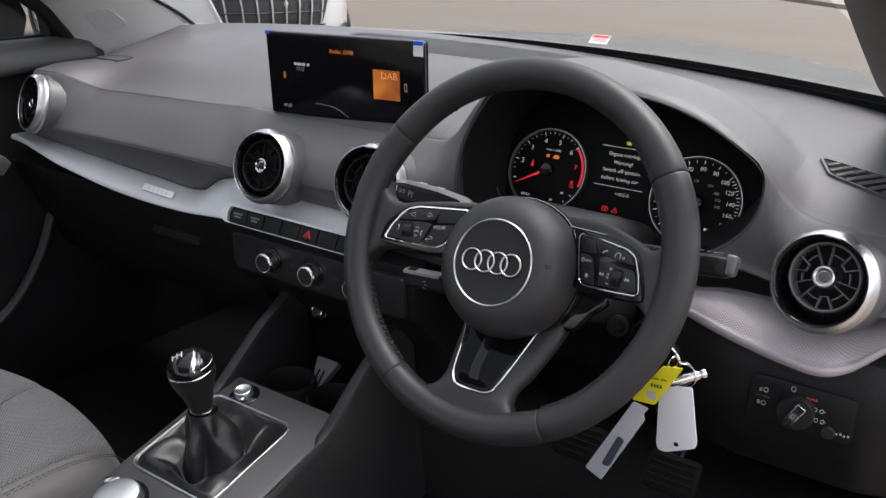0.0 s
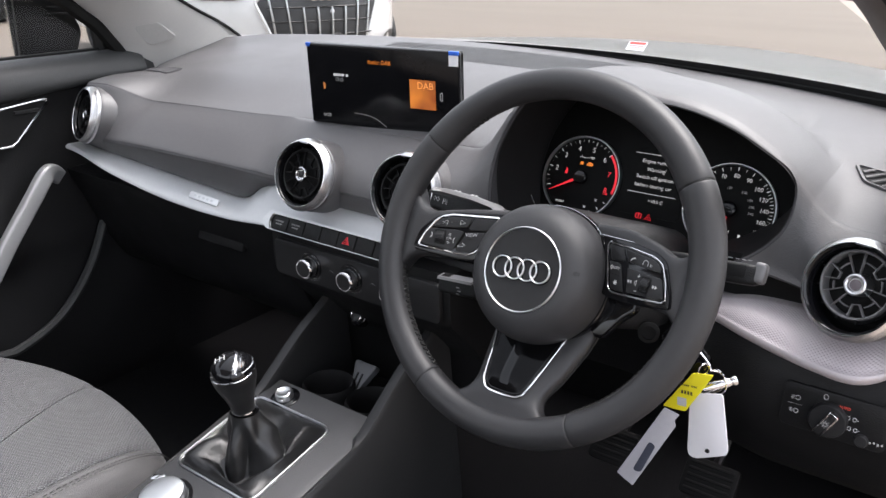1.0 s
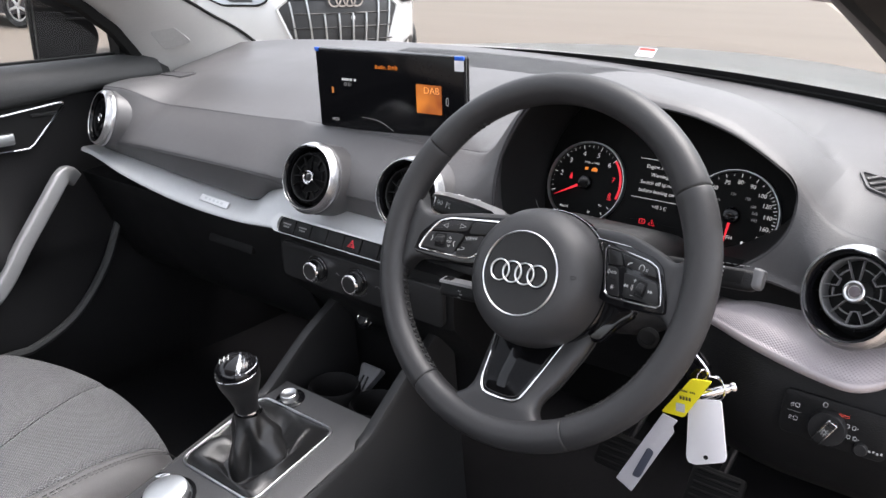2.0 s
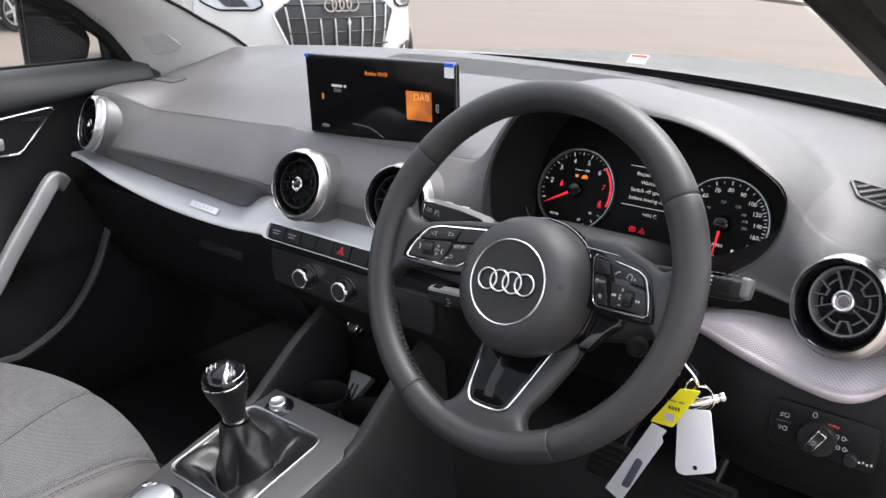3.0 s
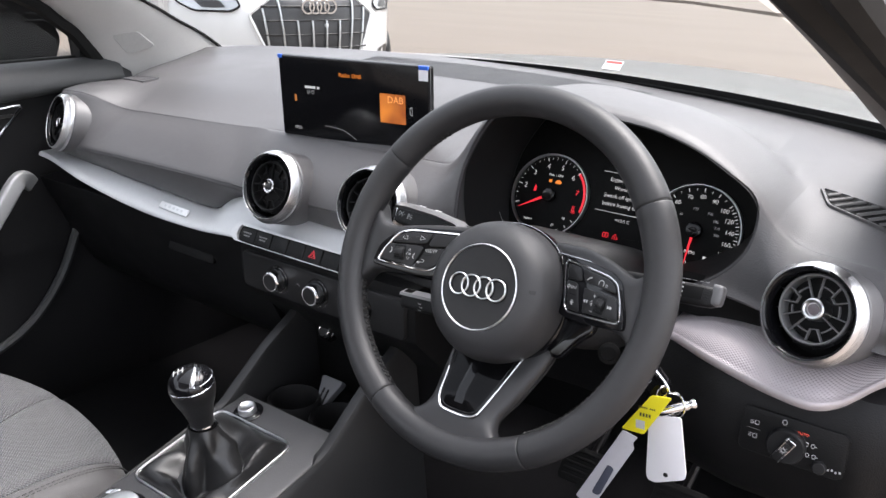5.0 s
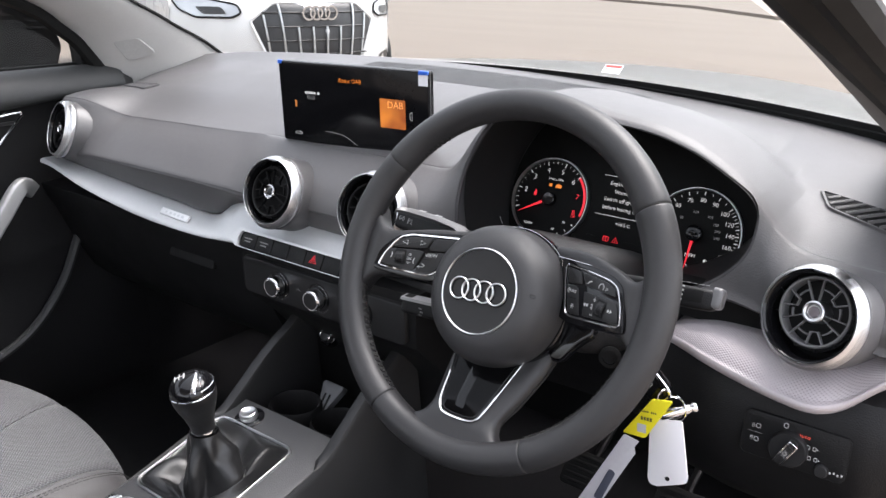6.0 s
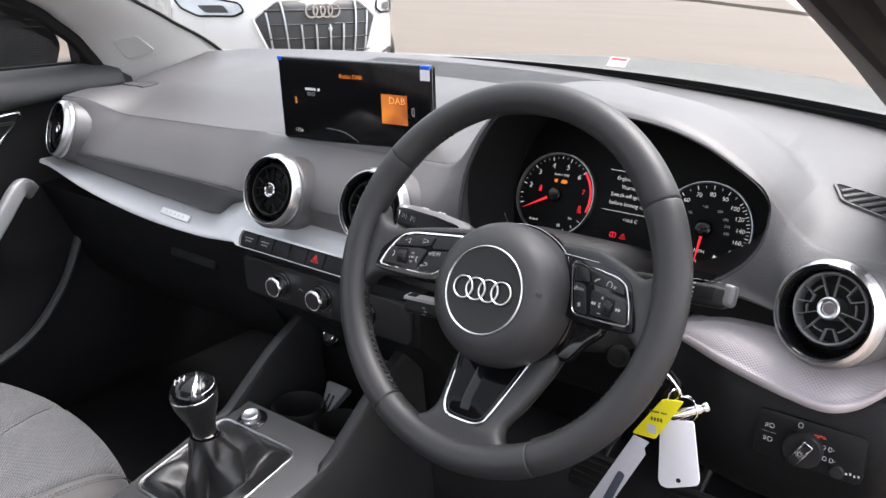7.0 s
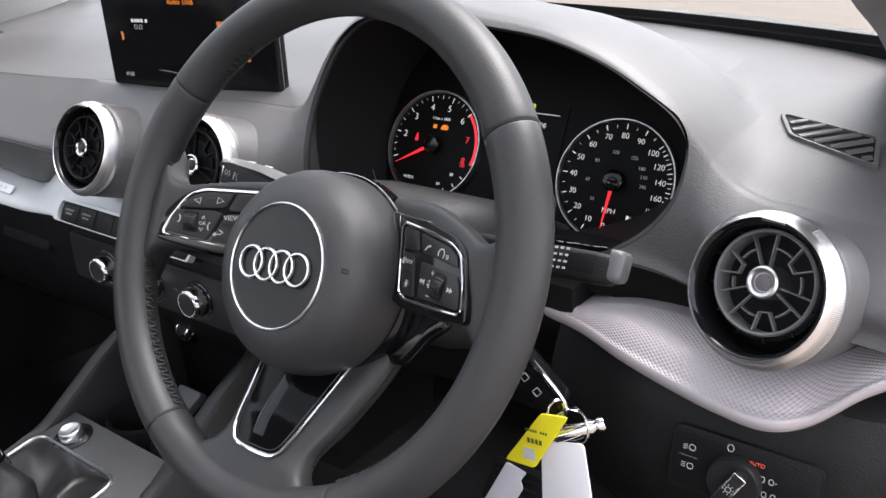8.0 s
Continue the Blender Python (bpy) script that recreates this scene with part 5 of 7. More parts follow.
    for k in range(45):
        y = -0.180 + 0.125 * k / 44
        l, r = lerp_table(LEFT, y), lerp_table(RIGHT, y)
        deep = 0.020 + 0.014 * smooth(-0.165, -0.12, y)
        row = []
        for j in range(44):
            t = 2 * math.pi * j / 44
            c, q = math.cos(t), math.sin(t)
            row.append(V((l + r) / 2 + (r - l) / 2 * math.copysign(abs(c) ** 0.45, c), y, slope(y) - deep / 2 + deep / 2 * math.copysign(abs(q) ** 0.55, q)))
        rows.append(row)
    loft(bm, rows)
    low = part("lower_spoke", bm, LEATHER, root, "black leather lower spoke", sharp=70)
    bm = B()
    for k in range(40):
        y = -0.145 + 0.080 * k / 40
        r = lerp_table(RIGHT, y) + 0.0002
        zz = slope(y) - 0.017
        tube(bm, [V(r, y, zz + 0.001), V(r + 0.0005, y + 0.0007, zz), V(r, y + 0.0014, zz - 0.001)], 0.0006, 4)
    tagged(part("spoke_stitching", bm, THREAD, low), kind="stuff")

    def ride(bm):
        for v in bm.verts:
            v.co.z += slope(v.co.y)
        return bm
    U = [(-0.0370, -0.0650), (-0.0316, -0.0852), (-0.0255, -0.1082), (-0.0206, -0.1300), (-0.0155, -0.1405), (-0.0064, -0.1455), (0.0207, -0.1450), (0.0300, -0.1410), (0.0335, -0.1340), (0.0377, -0.1176), (0.0463, -0.0785), (0.0490, -0.0650)]
    bm = B()
    prism(bm, rounded(U, 0.003, 3), -0.004, 0.0012, bevel=0.0004)
    inset = part("spoke_inset", ride(bm), INLAY, low, "gloss black inset")
    bm = B()
    tube(bm, [V(p.x, p.y, 0.0012) for p in spline([(x, y, 0) for x, y in U], 4)], 0.0013, 8)
    part("inset_edge", ride(bm), CHROME, low, "chrome edge strip")
    bm = B()
    c = V(0.006, -0.105, 0)
    tube(bm, [V(c.x + (p.x - c.x) * 0.88, c.y + (p.y - c.y) * 0.93, 0.0012) for p in spline([(x, y, 0) for x, y in U], 4)], 0.0006, 6)
    part("inner_bead", ride(bm), GLOSS, inset)
    # added rib that stands in for a grey reflection in the inset
    bm = B()
    loft(bm, [[V(x - 0.0035, y, 0.001), V(x, y, 0.0024), V(x + 0.009, y, 0.001)] for x, y in ((-0.001, -0.066), (-0.001, -0.095), (0.000, -0.125), (0.003, -0.136))])
    part("reflection_rib", ride(bm), GLOSS, inset, "gloss rib added for a grey reflection")

    # airbag pad
    m = at(0.0030, -0.0172, -0.0190)
    bm = B()
    rows = []
    for r, z in ((0.0690, -0.036), (0.0725, -0.030), (0.0742, -0.022), (0.0745, -0.008), (0.0738, 0.006), (0.0718, 0.015), (0.068, 0.0235), (0.062, 0.0302), (0.054, 0.0345), (0.0470, 0.0364), (0.0445, 0.0364), (0.0430, 0.0356), (0.03, 0.0362), (0.012, 0.0365)):
        row = []
        for k in range(80):
            a = 2 * math.pi * k / 80
            q = 1 - 0.03 * (r / 0.0745) ** 4
            row.append(m @ V(r * q * math.cos(a), r * math.sin(a) * (1.0 if math.sin(a) < 0 else 0.985), z))
        rows.append(row)
    loft(bm, rows)
    pad = part("airbag_pad", bm, PADSKIN, root, "round dark grey airbag pad", sharp=60)
    bm = B()
    ring(bm, [(0.0424, 0.0355), (0.0424, 0.0375), (0.0432, 0.0382), (0.0441, 0.0375), (0.0441, 0.0355)], 96, m)
    part("emblem_surround", bm, RINGMETAL, pad, "bright metal circle")
    bm = B()
    lathe(bm, [(0.0424, 0.0355), (0.0420, 0.0366), (0.0, 0.0371)], 72, m)
    part("emblem_field", bm, SATIN, pad, "smooth black disc")
    bm = B()
    # wider black rings below the emblem stand in for its contact shadow
    shadow = B()
    for k in range(4):
        mm = m @ at(0, 0, 0, 4.5) @ at(-0.0222 + 0.0147 * k, 0.0, 0.0386)
        lift = 0.0002 * (k % 2)
        ring(bm, [(0.0100, -0.0014), (0.0100, 0.0006 + lift), (0.0104, 0.0011 + lift), (0.0112, 0.0011 + lift), (0.0116, 0.0006 + lift), (0.0116, -0.0014)], 56, mm)
        ring(shadow, [(0.0092, -0.0018), (0.0092, -0.0009), (0.0124, -0.0009), (0.0124, -0.0018)], 48, mm)
    part("emblem", bm, RINGMETAL, pad, "four linked chrome rings")
    part("emblem_shadow", shadow, GLOSS, pad, "black rings standing in for the emblem's shadow")
    for x, y, w, z in ((0.0585, 0.0100, 0.0060, 0.0330), (-0.0555, 0.0040, 0.0050, 0.0335)):
        bm = B()
        outline(bm, rrect(w, 0.0026, 0.0008, x, y), 0.0004, z, m @ Matrix.Identity(4), 4)
        part("pad_mark", bm, THREAD, pad)
    # hub cover behind the pad, with a bright edge on its upper outer side
    bm = B()
    lathe(bm, [(0.0, -0.016), (0.074, -0.016), (0.0755, -0.020), (0.0755, -0.030), (0.066, -0.044), (0.052, -0.062), (0.0, -0.062)], 64, at(0.0030, -0.0172, -0.019))
    hub = part("hub_cover", bm, GLOSS, root, "gloss black hub cover")
    bm = B()
    arc = [(radians(a)) for a in range(34, 112, 4)]
    tube(bm, [V(0.0030 + 0.0752 * math.cos(a), -0.0172 + 0.0752 * math.sin(a), -0.0350) for a in arc], 0.0004, 6)
    part("cover_edge", bm, CHROME, hub, "thin chrome line round the pad")
    bm = B()
    tube(bm, [V(0.0600, 0.0265, face(0.060) + 0.0015), V(0.0535, 0.0385, face(0.0535) + 0.0015), V(0.0740, 0.0378, face(0.074) + 0.0008), V(0.1000, 0.0370, face(0.1) - 0.0004)], 0.00045, 6)
    part("corner_edge", bm, CHROME, hub, "chrome corner line by the button panel")
    bm = B()
    prism(bm, rounded([(0.040, -0.015), (0.104, -0.018), (0.104, -0.030), (0.090, -0.044), (0.076, -0.066), (0.040, -0.066)][::-1], 0.006), -0.060, -0.048, bevel=0.003)
    part("lower_cover", bm, GLOSS, hub, "gloss black cover under the spoke")
    bm = B()
    prism(bm, rounded([(-0.148, -0.030), (-0.050, -0.026), (-0.050, -0.037), (-0.146, -0.0345)], 0.003), -0.024, -0.016, bevel=0.001)
    part("lower_cover", bm, DEEP, hub, "gloss black cover under the spoke")


make_wheel()


def make_column():
    root = thing("steering_column", I4, "black plastic steering column shroud with control stalks", "steering column")
    bm = B()
    rows = []
    for y, z, w, h in ((0.006, 0.945, 0.036, 0.036), (0.02, 0.938, 0.062, 0.052), (0.06, 0.925, 0.072, 0.062), (0.12, 0.905, 0.075, 0.066), (0.20, 0.88, 0.072, 0.062)):
        rows.append([V(0.392 + p.x, y, z + p.y) for p in rrect(w * 2, h * 2, 0.03, n=6)])
    loft(bm, rows)
    part("shroud", bm, mat("column_plastic", (0.017, 0.017, 0.018), 0.5, grain=0.0003, grain_scale=700, kind="cell"), root, "dark grey plastic shroud")

    def stalk(name, a, b, w0, w1, label, tipmat=None):
        bm = B()
        a, b = Vector(a), Vector(b)
        d = (b - a).normalized()
        up = V(0, 0.42, 0.91)
        side = d.cross(up).normalized()
        rows = []
        for t, k in ((0, 0.75), (0.03, 0.95), (0.1, 1.0), (0.5, 0.95), (1.0, 0.75)):
            w = (w0 + (w1 - w0) * t) * k
            p = a + (b - a) * t
            rows.append([p + side * q.x + up * q.y for q in rrect(w * 0.9, w, w * 0.22, n=3)])
        loft(bm, rows)
        return part(name, bm, HARD, root, label)
    st = stalk("indicator_stalk", (0.150, 0.100, 0.953), (0.300, 0.062, 0.958), 0.026, 0.032, "black indicator stalk")
    # lighter sheet on the black stalk: light on its top, put in as colour
    bm = B()
    a, b, up = V(0.1515, 0.0995, 0.9650), V(0.292, 0.064, 0.9730), V(0, 0.42, 0.91)
    across = (b - a).normalized().cross(up).normalized()
    rows = []
    for t, w, h in ((0.0, 0.008, -0.001), (0.05, 0.0112, 0.0028), (0.2, 0.0128, 0.0050), (0.6, 0.0136, 0.0046), (0.85, 0.0136, 0.0020), (1.0, 0.0125, -0.005)):
        rows.append([a.lerp(b, t) + across * q * w + up * (h - 0.006 * abs(q) ** 3) for q in (-1, -0.7, -0.35, 0, 0.35, 0.7, 1)] + [a.lerp(b, t) - up * 0.010])
    loft(bm, rows)
    top = part("stalk_top", bm, mat("lit_stalk_top", (0.10, 0.10, 0.102), 0.45), st, "upper face of the stalk, its lit tone painted in")
    bm = B()
    for k in range(4):
        p = a.lerp(b, 0.30 + 0.05 * k + 0.12 * (k > 1)) + up * 0.0052
        box(bm, (0.0040, 0.0026, 0.0004), p)
    part("stalk_marks", bm, PRINT, top)
    bm = B()
    d = (V(0.335, 0.045, 0.958) - V(0.150, 0.100, 0.957)).normalized()
    side = V(0, 0.42, 0.91).cross(d).normalized()
    up = V(0, 0.42, 0.91)
    face = Matrix((d, up, d.cross(up))).transposed().to_4x4()
    face.translation = V(0.172, 0.0945, 0.9540) + d.cross(up) * 0.0128
    for s in (-1, 1):
        outline(bm, [(s * 0.006, 0), (s * 0.003, 0.003), (s * 0.003, 0.0012), (s * 0.0005, 0.0012), (s * 0.0005, -0.0012), (s * 0.003, -0.0012), (s * 0.003, -0.003)], 0.0003, 0, face, 4)
    tube(bm, [V(0.014, -0.0035, 0), V(0.014, 0.0035, 0), V(0.0175, 0.0025, 0), V(0.0175, 0.0005, 0), V(0.014, 0.0, 0)], 0.0004, 4, m=face)
    for k in (-1, 0, 1):
        tube(bm, [V(0.019, 0.002 * k, 0), V(0.0225, 0.003 * k, 0)], 0.0003, 4, m=face)
    part("stalk_print", bm, PRINT, st)
    st2 = stalk("cruise_stalk", (0.207, 0.045, 0.864), (0.33, 0.03, 0.879), 0.022, 0.024, "small black cruise control stalk")
    bm = B()
    a, b, up = V(0.206, 0.044, 0.8765), V(0.262, 0.0375, 0.8835), V(0, 0.42, 0.91)
    loft(bm, [[a.lerp(b, t) + V(0, y, 0) + up * h for y, h in ((-0.0085, -0.003), (-0.0085, 0.0004), (0.004, 0.0008), (0.004, -0.003))] for t in (0, 0.05, 0.5, 1)])
    slide = part("stalk_slider", bm, mat("grey_slide_plastic", (0.22, 0.22, 0.225), 0.5), st2, "grey slide switch")
    bm = B()
    for k in range(5):
        p = a.lerp(b, 0.10 + 0.05 * k) + up * 0.0012 + V(0, -0.002, 0)
        box(bm, (0.0008, 0.010, 0.0012), p)
    part("slider_ribs", bm, SATIN, slide)
    bm = B()
    for k in range(3):
        p = a.lerp(b, 0.66) + V(0.002 * (k % 2), -0.0128, -0.008 - 0.0042 * k)
        box(bm, (0.0045, 0.0004, 0.0016), p)
    part("stalk_print", bm, PRINT_DIM, st2)
    st3 = stalk("wiper_stalk", (0.588, 0.037, 0.9705), (0.44, 0.035, 0.963), 0.020, 0.024, "black wiper stalk")
    bm = B()
    d = (V(0.44, 0.035, 0.963) - V(0.594, 0.040, 0.973)).normalized()
    back = d.cross(V(0, 0.42, 0.91)).normalized()
    if back.y > 0:
        back = -back
    face = Matrix((-d, V(0, 0.42, 0.91).normalized(), back)).transposed().to_4x4()
    face.translation = V(0.560, 0.0385, 0.971) + back * 0.0112
    for r_ in range(4):
        for c_ in range(3):
            box(bm, (0.0022, 0.0014, 0.0003), (-0.012 + 0.004 * c_, 0.0065 - 0.0042 * r_, 0), m=face)
    part("stalk_print", bm, PRINT, st3)
    bm = B()
    prism(bm, rrect(0.020, 0.012, 0.0015), 0, 0.0012, face @ at(0.006, -0.001, -0.0016), 0.0004)
    part("stalk_wheel", bm, DEEP, st3, "ribbed black slide wheel")
    bm = B()
    top = Matrix((-d, -back, V(0, 0.42, 0.91).normalized())).transposed().to_4x4()
    top.translation = V(0.560, 0.0385, 0.971) + V(0, 0.42, 0.91).normalized() * 0.0112
    for k in range(7):
        box(bm, (0.0035, 0.0025 + 0.002 * (k % 2), 0.0003), (-0.022 + 0.0062 * k, 0.0015 * (k % 3 - 1), 0), m=top)
    part("stalk_top_print", bm, PRINT, st3)
    bm = B()
    tipm = face @ at(0.0275, 0, -0.0112)
    rows = []
    for q, k in ((0.0, 1.02), (0.004, 1.02), (0.0075, 0.94), (0.0090, 0.78)):
        rows.append([tipm @ V(q - 0.004, p.y, p.x) for p in rrect(0.0185 * k, 0.0205 * k, 0.004, n=3)])
    loft(bm, rows)
    part("stalk_cap", bm, mat("grey_stalk_cap", (0.10, 0.10, 0.104), 0.4), st3, "dark grey stalk end cap")
    bm = B()
    lathe(bm, [(0.012, 0), (0.012, 0.004), (0.008, 0.005), (0.008, 0.002), (0, 0.002)], 24, facing(0.470, 0.075, 0.862, 10, 20))
    part("column_lock", bm, DEEP, root, "black round column adjuster")


make_column()


# ---------------------------------------------------------------- centre stack
def make_stack():
    root = thing("centre_stack", I4, "black centre stack panel below the middle vents", "centre stack")
    bm = B()
    rows = []
    for k in range(13):
        x = -0.175 + 0.35 * k / 12
        o = 0.004 * (1 - (x / 0.175) ** 2)
        rows.append(spline([(x, 0.106 - o, 0.845), (x, 0.106 - o, 0.83), (x, 0.108 - o, 0.775), (x, 0.120 - o, 0.755), (x, 0.160 - o, 0.715), (x, 0.192 - o, 0.675), (x, 0.205 - o, 0.62), (x, 0.21, 0.55)], 3)
                    + [V(x, 0.40, 0.55), V(x, 0.40, 0.86)])
    loft(bm, rows)
    part("stack_body", bm, HARD, root, "black plastic body")
    # row of switches
    m = facing(0.0, 0.0905, 0.8605, 28)
    bm = B()
    outer = rounded([(-0.163, 0.0165), (-0.176, 0.000), (-0.163, -0.0132), (0.090, -0.0132), (0.093, 0.000), (0.090, 0.0140), (0.050, 0.0150)], 0.004)
    inner = rounded([(-0.157, 0.0122), (-0.1605, 0.000), (-0.156, -0.0122), (0.086, -0.0122), (0.0905, 0.000), (0.087, 0.0122), (0.050, 0.0122)], 0.004)
    band(bm, outer, inner, -0.006, 0.002, m)
    part("switch_surround", bm, SILVER, root, "satin silver switch surround")
    bm = B()
    prism(bm, shrink(outer, 0.002), -0.02, -0.003, m)
    part("switch_tray", bm, DEEP, root)
    for k in range(7):
        bm = B()
        x = -0.1395 + 0.0349 * k
        prism(bm, rrect(0.0336, 0.0225, 0.0025, x, 0), -0.006, 0.0005 - 0.0003 * abs(k - 4), m, 0.0015)
        sw = part("switch", bm, HARD, root, "black push switch")
        bm = B()
        if k == 4:
            outline(bm, [(x - 0.0062, -0.004), (x + 0.0062, -0.004), (x, 0.0062)], 0.0009, 0.0008, m, 4)
            outline(bm, [(x - 0.0028, -0.002), (x + 0.0028, -0.002), (x, 0.0025)], 0.0007, 0.0008, m, 4)
            part("hazard_mark", bm, mat("red_switch_mark", (0.75, 0.05, 0.07), 0.4) if "red_switch_mark" not in bpy.data.materials else bpy.data.materials["red_switch_mark"], sw, "red warning triangle")
        elif k in (0, 1):
            for r_, n_ in ((0.003, 4), (-0.0015, 3)):
                for q in range(n_):
                    box(bm, (0.0036, 0.0022, 0.0003), (x - 0.0068 + 0.0045 * q + 0.002 * (r_ < 0), r_, 0.0004), m=m)
            part("switch_print", bm, PRINT_DIM, sw)
        else:
            bm.free()
    # climate controls
    m = facing(0.0, 0.1000, 0.8005, -2)
    bm = B()
    prism(bm, rrect(0.325, 0.060, 0.010), -0.006, 0.002, m, 0.002)
    part("climate_panel", bm, SATIN, root, "satin black heater control panel")
    for x in (-0.083, 0.0, 0.083):
        k = m @ at(x, 0.0, 0.002)
        bm = B()
        lathe(bm, [(0.0165, 0), (0.0165, 0.012), (0.0158, 0.0165), (0.0142, 0.018), (0.0128, 0.0178), (0.0, 0.0175)], 48, k)
        knob = part("heater_knob", bm, CHROME, root, "chrome-ringed rotary heater knob")
        bm = B()
        lathe(bm, [(0.0128, 0.0172), (0.0122, 0.0186), (0.0, 0.0190)], 40, k)
        part("knob_face", bm, SATIN, knob, "black knob face")
        bm = B()
        ring(bm, [(0.0185, -0.0005), (0.0185, 0.0012), (0.0215, 0.0012), (0.0215, -0.0005)], 48, k)
        part("knob_scale", bm, GLOSS, knob, "gloss black scale ring")
        bm = B()
        for q in range(9):
            a = radians(-40 - 12.5 * q)
            box(bm, (0.0022, 0.0008, 0.0003), m=k @ at(0.0235 * math.cos(a), 0.0235 * math.sin(a), 0.0003, math.degrees(a)))
        part("scale_marks", bm, PRINT_DIM, knob)
    bm = B()
    for x in (-0.0415, 0.0415):
        tube(bm, [m @ V(x - 0.004, 0, 0.0024), m @ V(x, 0.003, 0.0024), m @ V(x + 0.005, 0, 0.0024)], 0.0004, 4)
    part("panel_marks", bm, PRINT_DIM, root)
    # power socket
    m = facing(-0.064, 0.182, 0.687, 35)
    bm = B()
    lathe(bm, [(0.0155, -0.01), (0.0155, 0.003), (0.014, 0.0045), (0.0115, 0.0045), (0.0105, 0.001), (0.0, 0.001)], 36, m)
    sock = part("power_socket", bm, GLOSS, root, "black round power socket with a chrome knob")
    bm = B()
    lathe(bm, [(0.0108, 0.0), (0.0108, 0.009), (0.0098, 0.0112), (0.0, 0.0116)], 32, m)
    part("socket_cap", bm, SATIN, sock, "black socket cap")
    bm = B()
    ring(bm, [(0.0106, 0.0080), (0.0112, 0.0108), (0.0100, 0.0122), (0.0092, 0.0112)], 36, m)
    part("socket_ring", bm, CHROME, sock, "thin chrome ring")
    m = facing(0.05, 0.180, 0.672, 30)
    bm = B()
    for y in (0.0, 0.007):
        box(bm, (0.014 - 0.4 * y, 0.002, 0.001), (0, y, 0.001), m=m)
    part("media_slot", bm, PRINT_DIM, root, "small grey media slot")


make_stack()


def console_top(y):
    return 0.6235 + 0.2 * min(y, 0.03)


def make_console():
    root = thing("centre_console", I4, "dark grey plastic centre console with cup holders between the seats", "centre console")
    bm = B()
    rows = []
    for k in range(30):
        y = -0.95 + k * 0.98 / 29
        z = console_top(y)
        rows.append([V(-0.112, y, 0.37), V(-0.110, y, z - 0.012), V(-0.106, y, z - 0.003), V(-0.098, y, z), V(0.098, y, z), V(0.106, y, z - 0.003), V(0.110, y, z - 0.012), V(0.112, y, 0.37)])
    loft(bm, rows)
    part("console_body", bm, mat("console_plastic", (0.042, 0.042, 0.044), 0.42, grain=0.0003, grain_scale=700, kind="cell"), root)
    # tray with cup holders in front
    bm = B()
    box(bm, (0.20, 0.20, 0.02), (0, 0.12, 0.560), 0.004)
    part("tray_floor", bm, DEEP, root, "black tray floor")
    bm = B()
    for x in (-0.045, 0.045):
        ring(bm, [(0.036, 0.57), (0.036, 0.612), (0.039, 0.617), (0.042, 0.612), (0.042, 0.57)], 40, at(x, 0.085))
    part("cup_rims", bm, DEEP, root, "black cup holder rims")
    bm = B()
    prism(bm, rounded([(-0.016, -0.04), (0.014, -0.04), (0.009, 0.0), (0.024, 0.042), (-0.022, 0.042), (-0.009, 0.0)], 0.007), 0, 0.012, pose(-0.012, 0.118, 0.600, 48, 0, 0), 0.002)
    clip = part("cup_divider", bm, mat("grey_rubber", (0.09, 0.09, 0.095), 0.45), root, "grey cup holder divider")
    bm = B()
    for x in (-0.005, 0.004):
        box(bm, (0.0035, 0.042, 0.0012), (x, 0.002, 0.0125), 0.0004, 1, pose(-0.012, 0.118, 0.600, 48, 0, 0))
    part("divider_slot", bm, DEEP, clip)
    bm = B()
    box(bm, (0.13, 0.012, 0.018), (0.025, 0.026, 0.618), 0.003)
    part("tray_lip", bm, SATIN, root, "satin black tray lip")
    # side wings rising to the stack
    for s in (-1, 1):
        top = spline([(0, -0.30, 0.558), (0, -0.10, 0.602), (0, -0.015, 0.624), (0, 0.02, 0.646), (0, 0.082, 0.691), (0, 0.14, 0.723), (0, 0.18, 0.75)], 5)
        bm = B()
        rows = []
        for p in top:
            x0, x1 = s * 0.094, s * 0.116
            if p.y < -0.02:
                x0, x1 = s * 0.104, s * 0.116
            rows.append([V(x1 + s * 0.012, p.y + 0.03, 0.40), V(x1, p.y, p.z - 0.010), V(x1 - s * 0.004, p.y, p.z - 0.002), V((x0 + x1) / 2, p.y, p.z), V(x0 + s * 0.003, p.y, p.z - 0.003), V(x0, p.y, p.z - 0.012), V(x0, p.y + 0.03, 0.40)])
        loft(bm, rows)
        part("side_wing", bm, WING, root, "rounded console side edge")


make_console()

CTOP = pose(-0.0195, -0.092, console_top(-0.092) + 0.0005, 11.3, 0, 0)


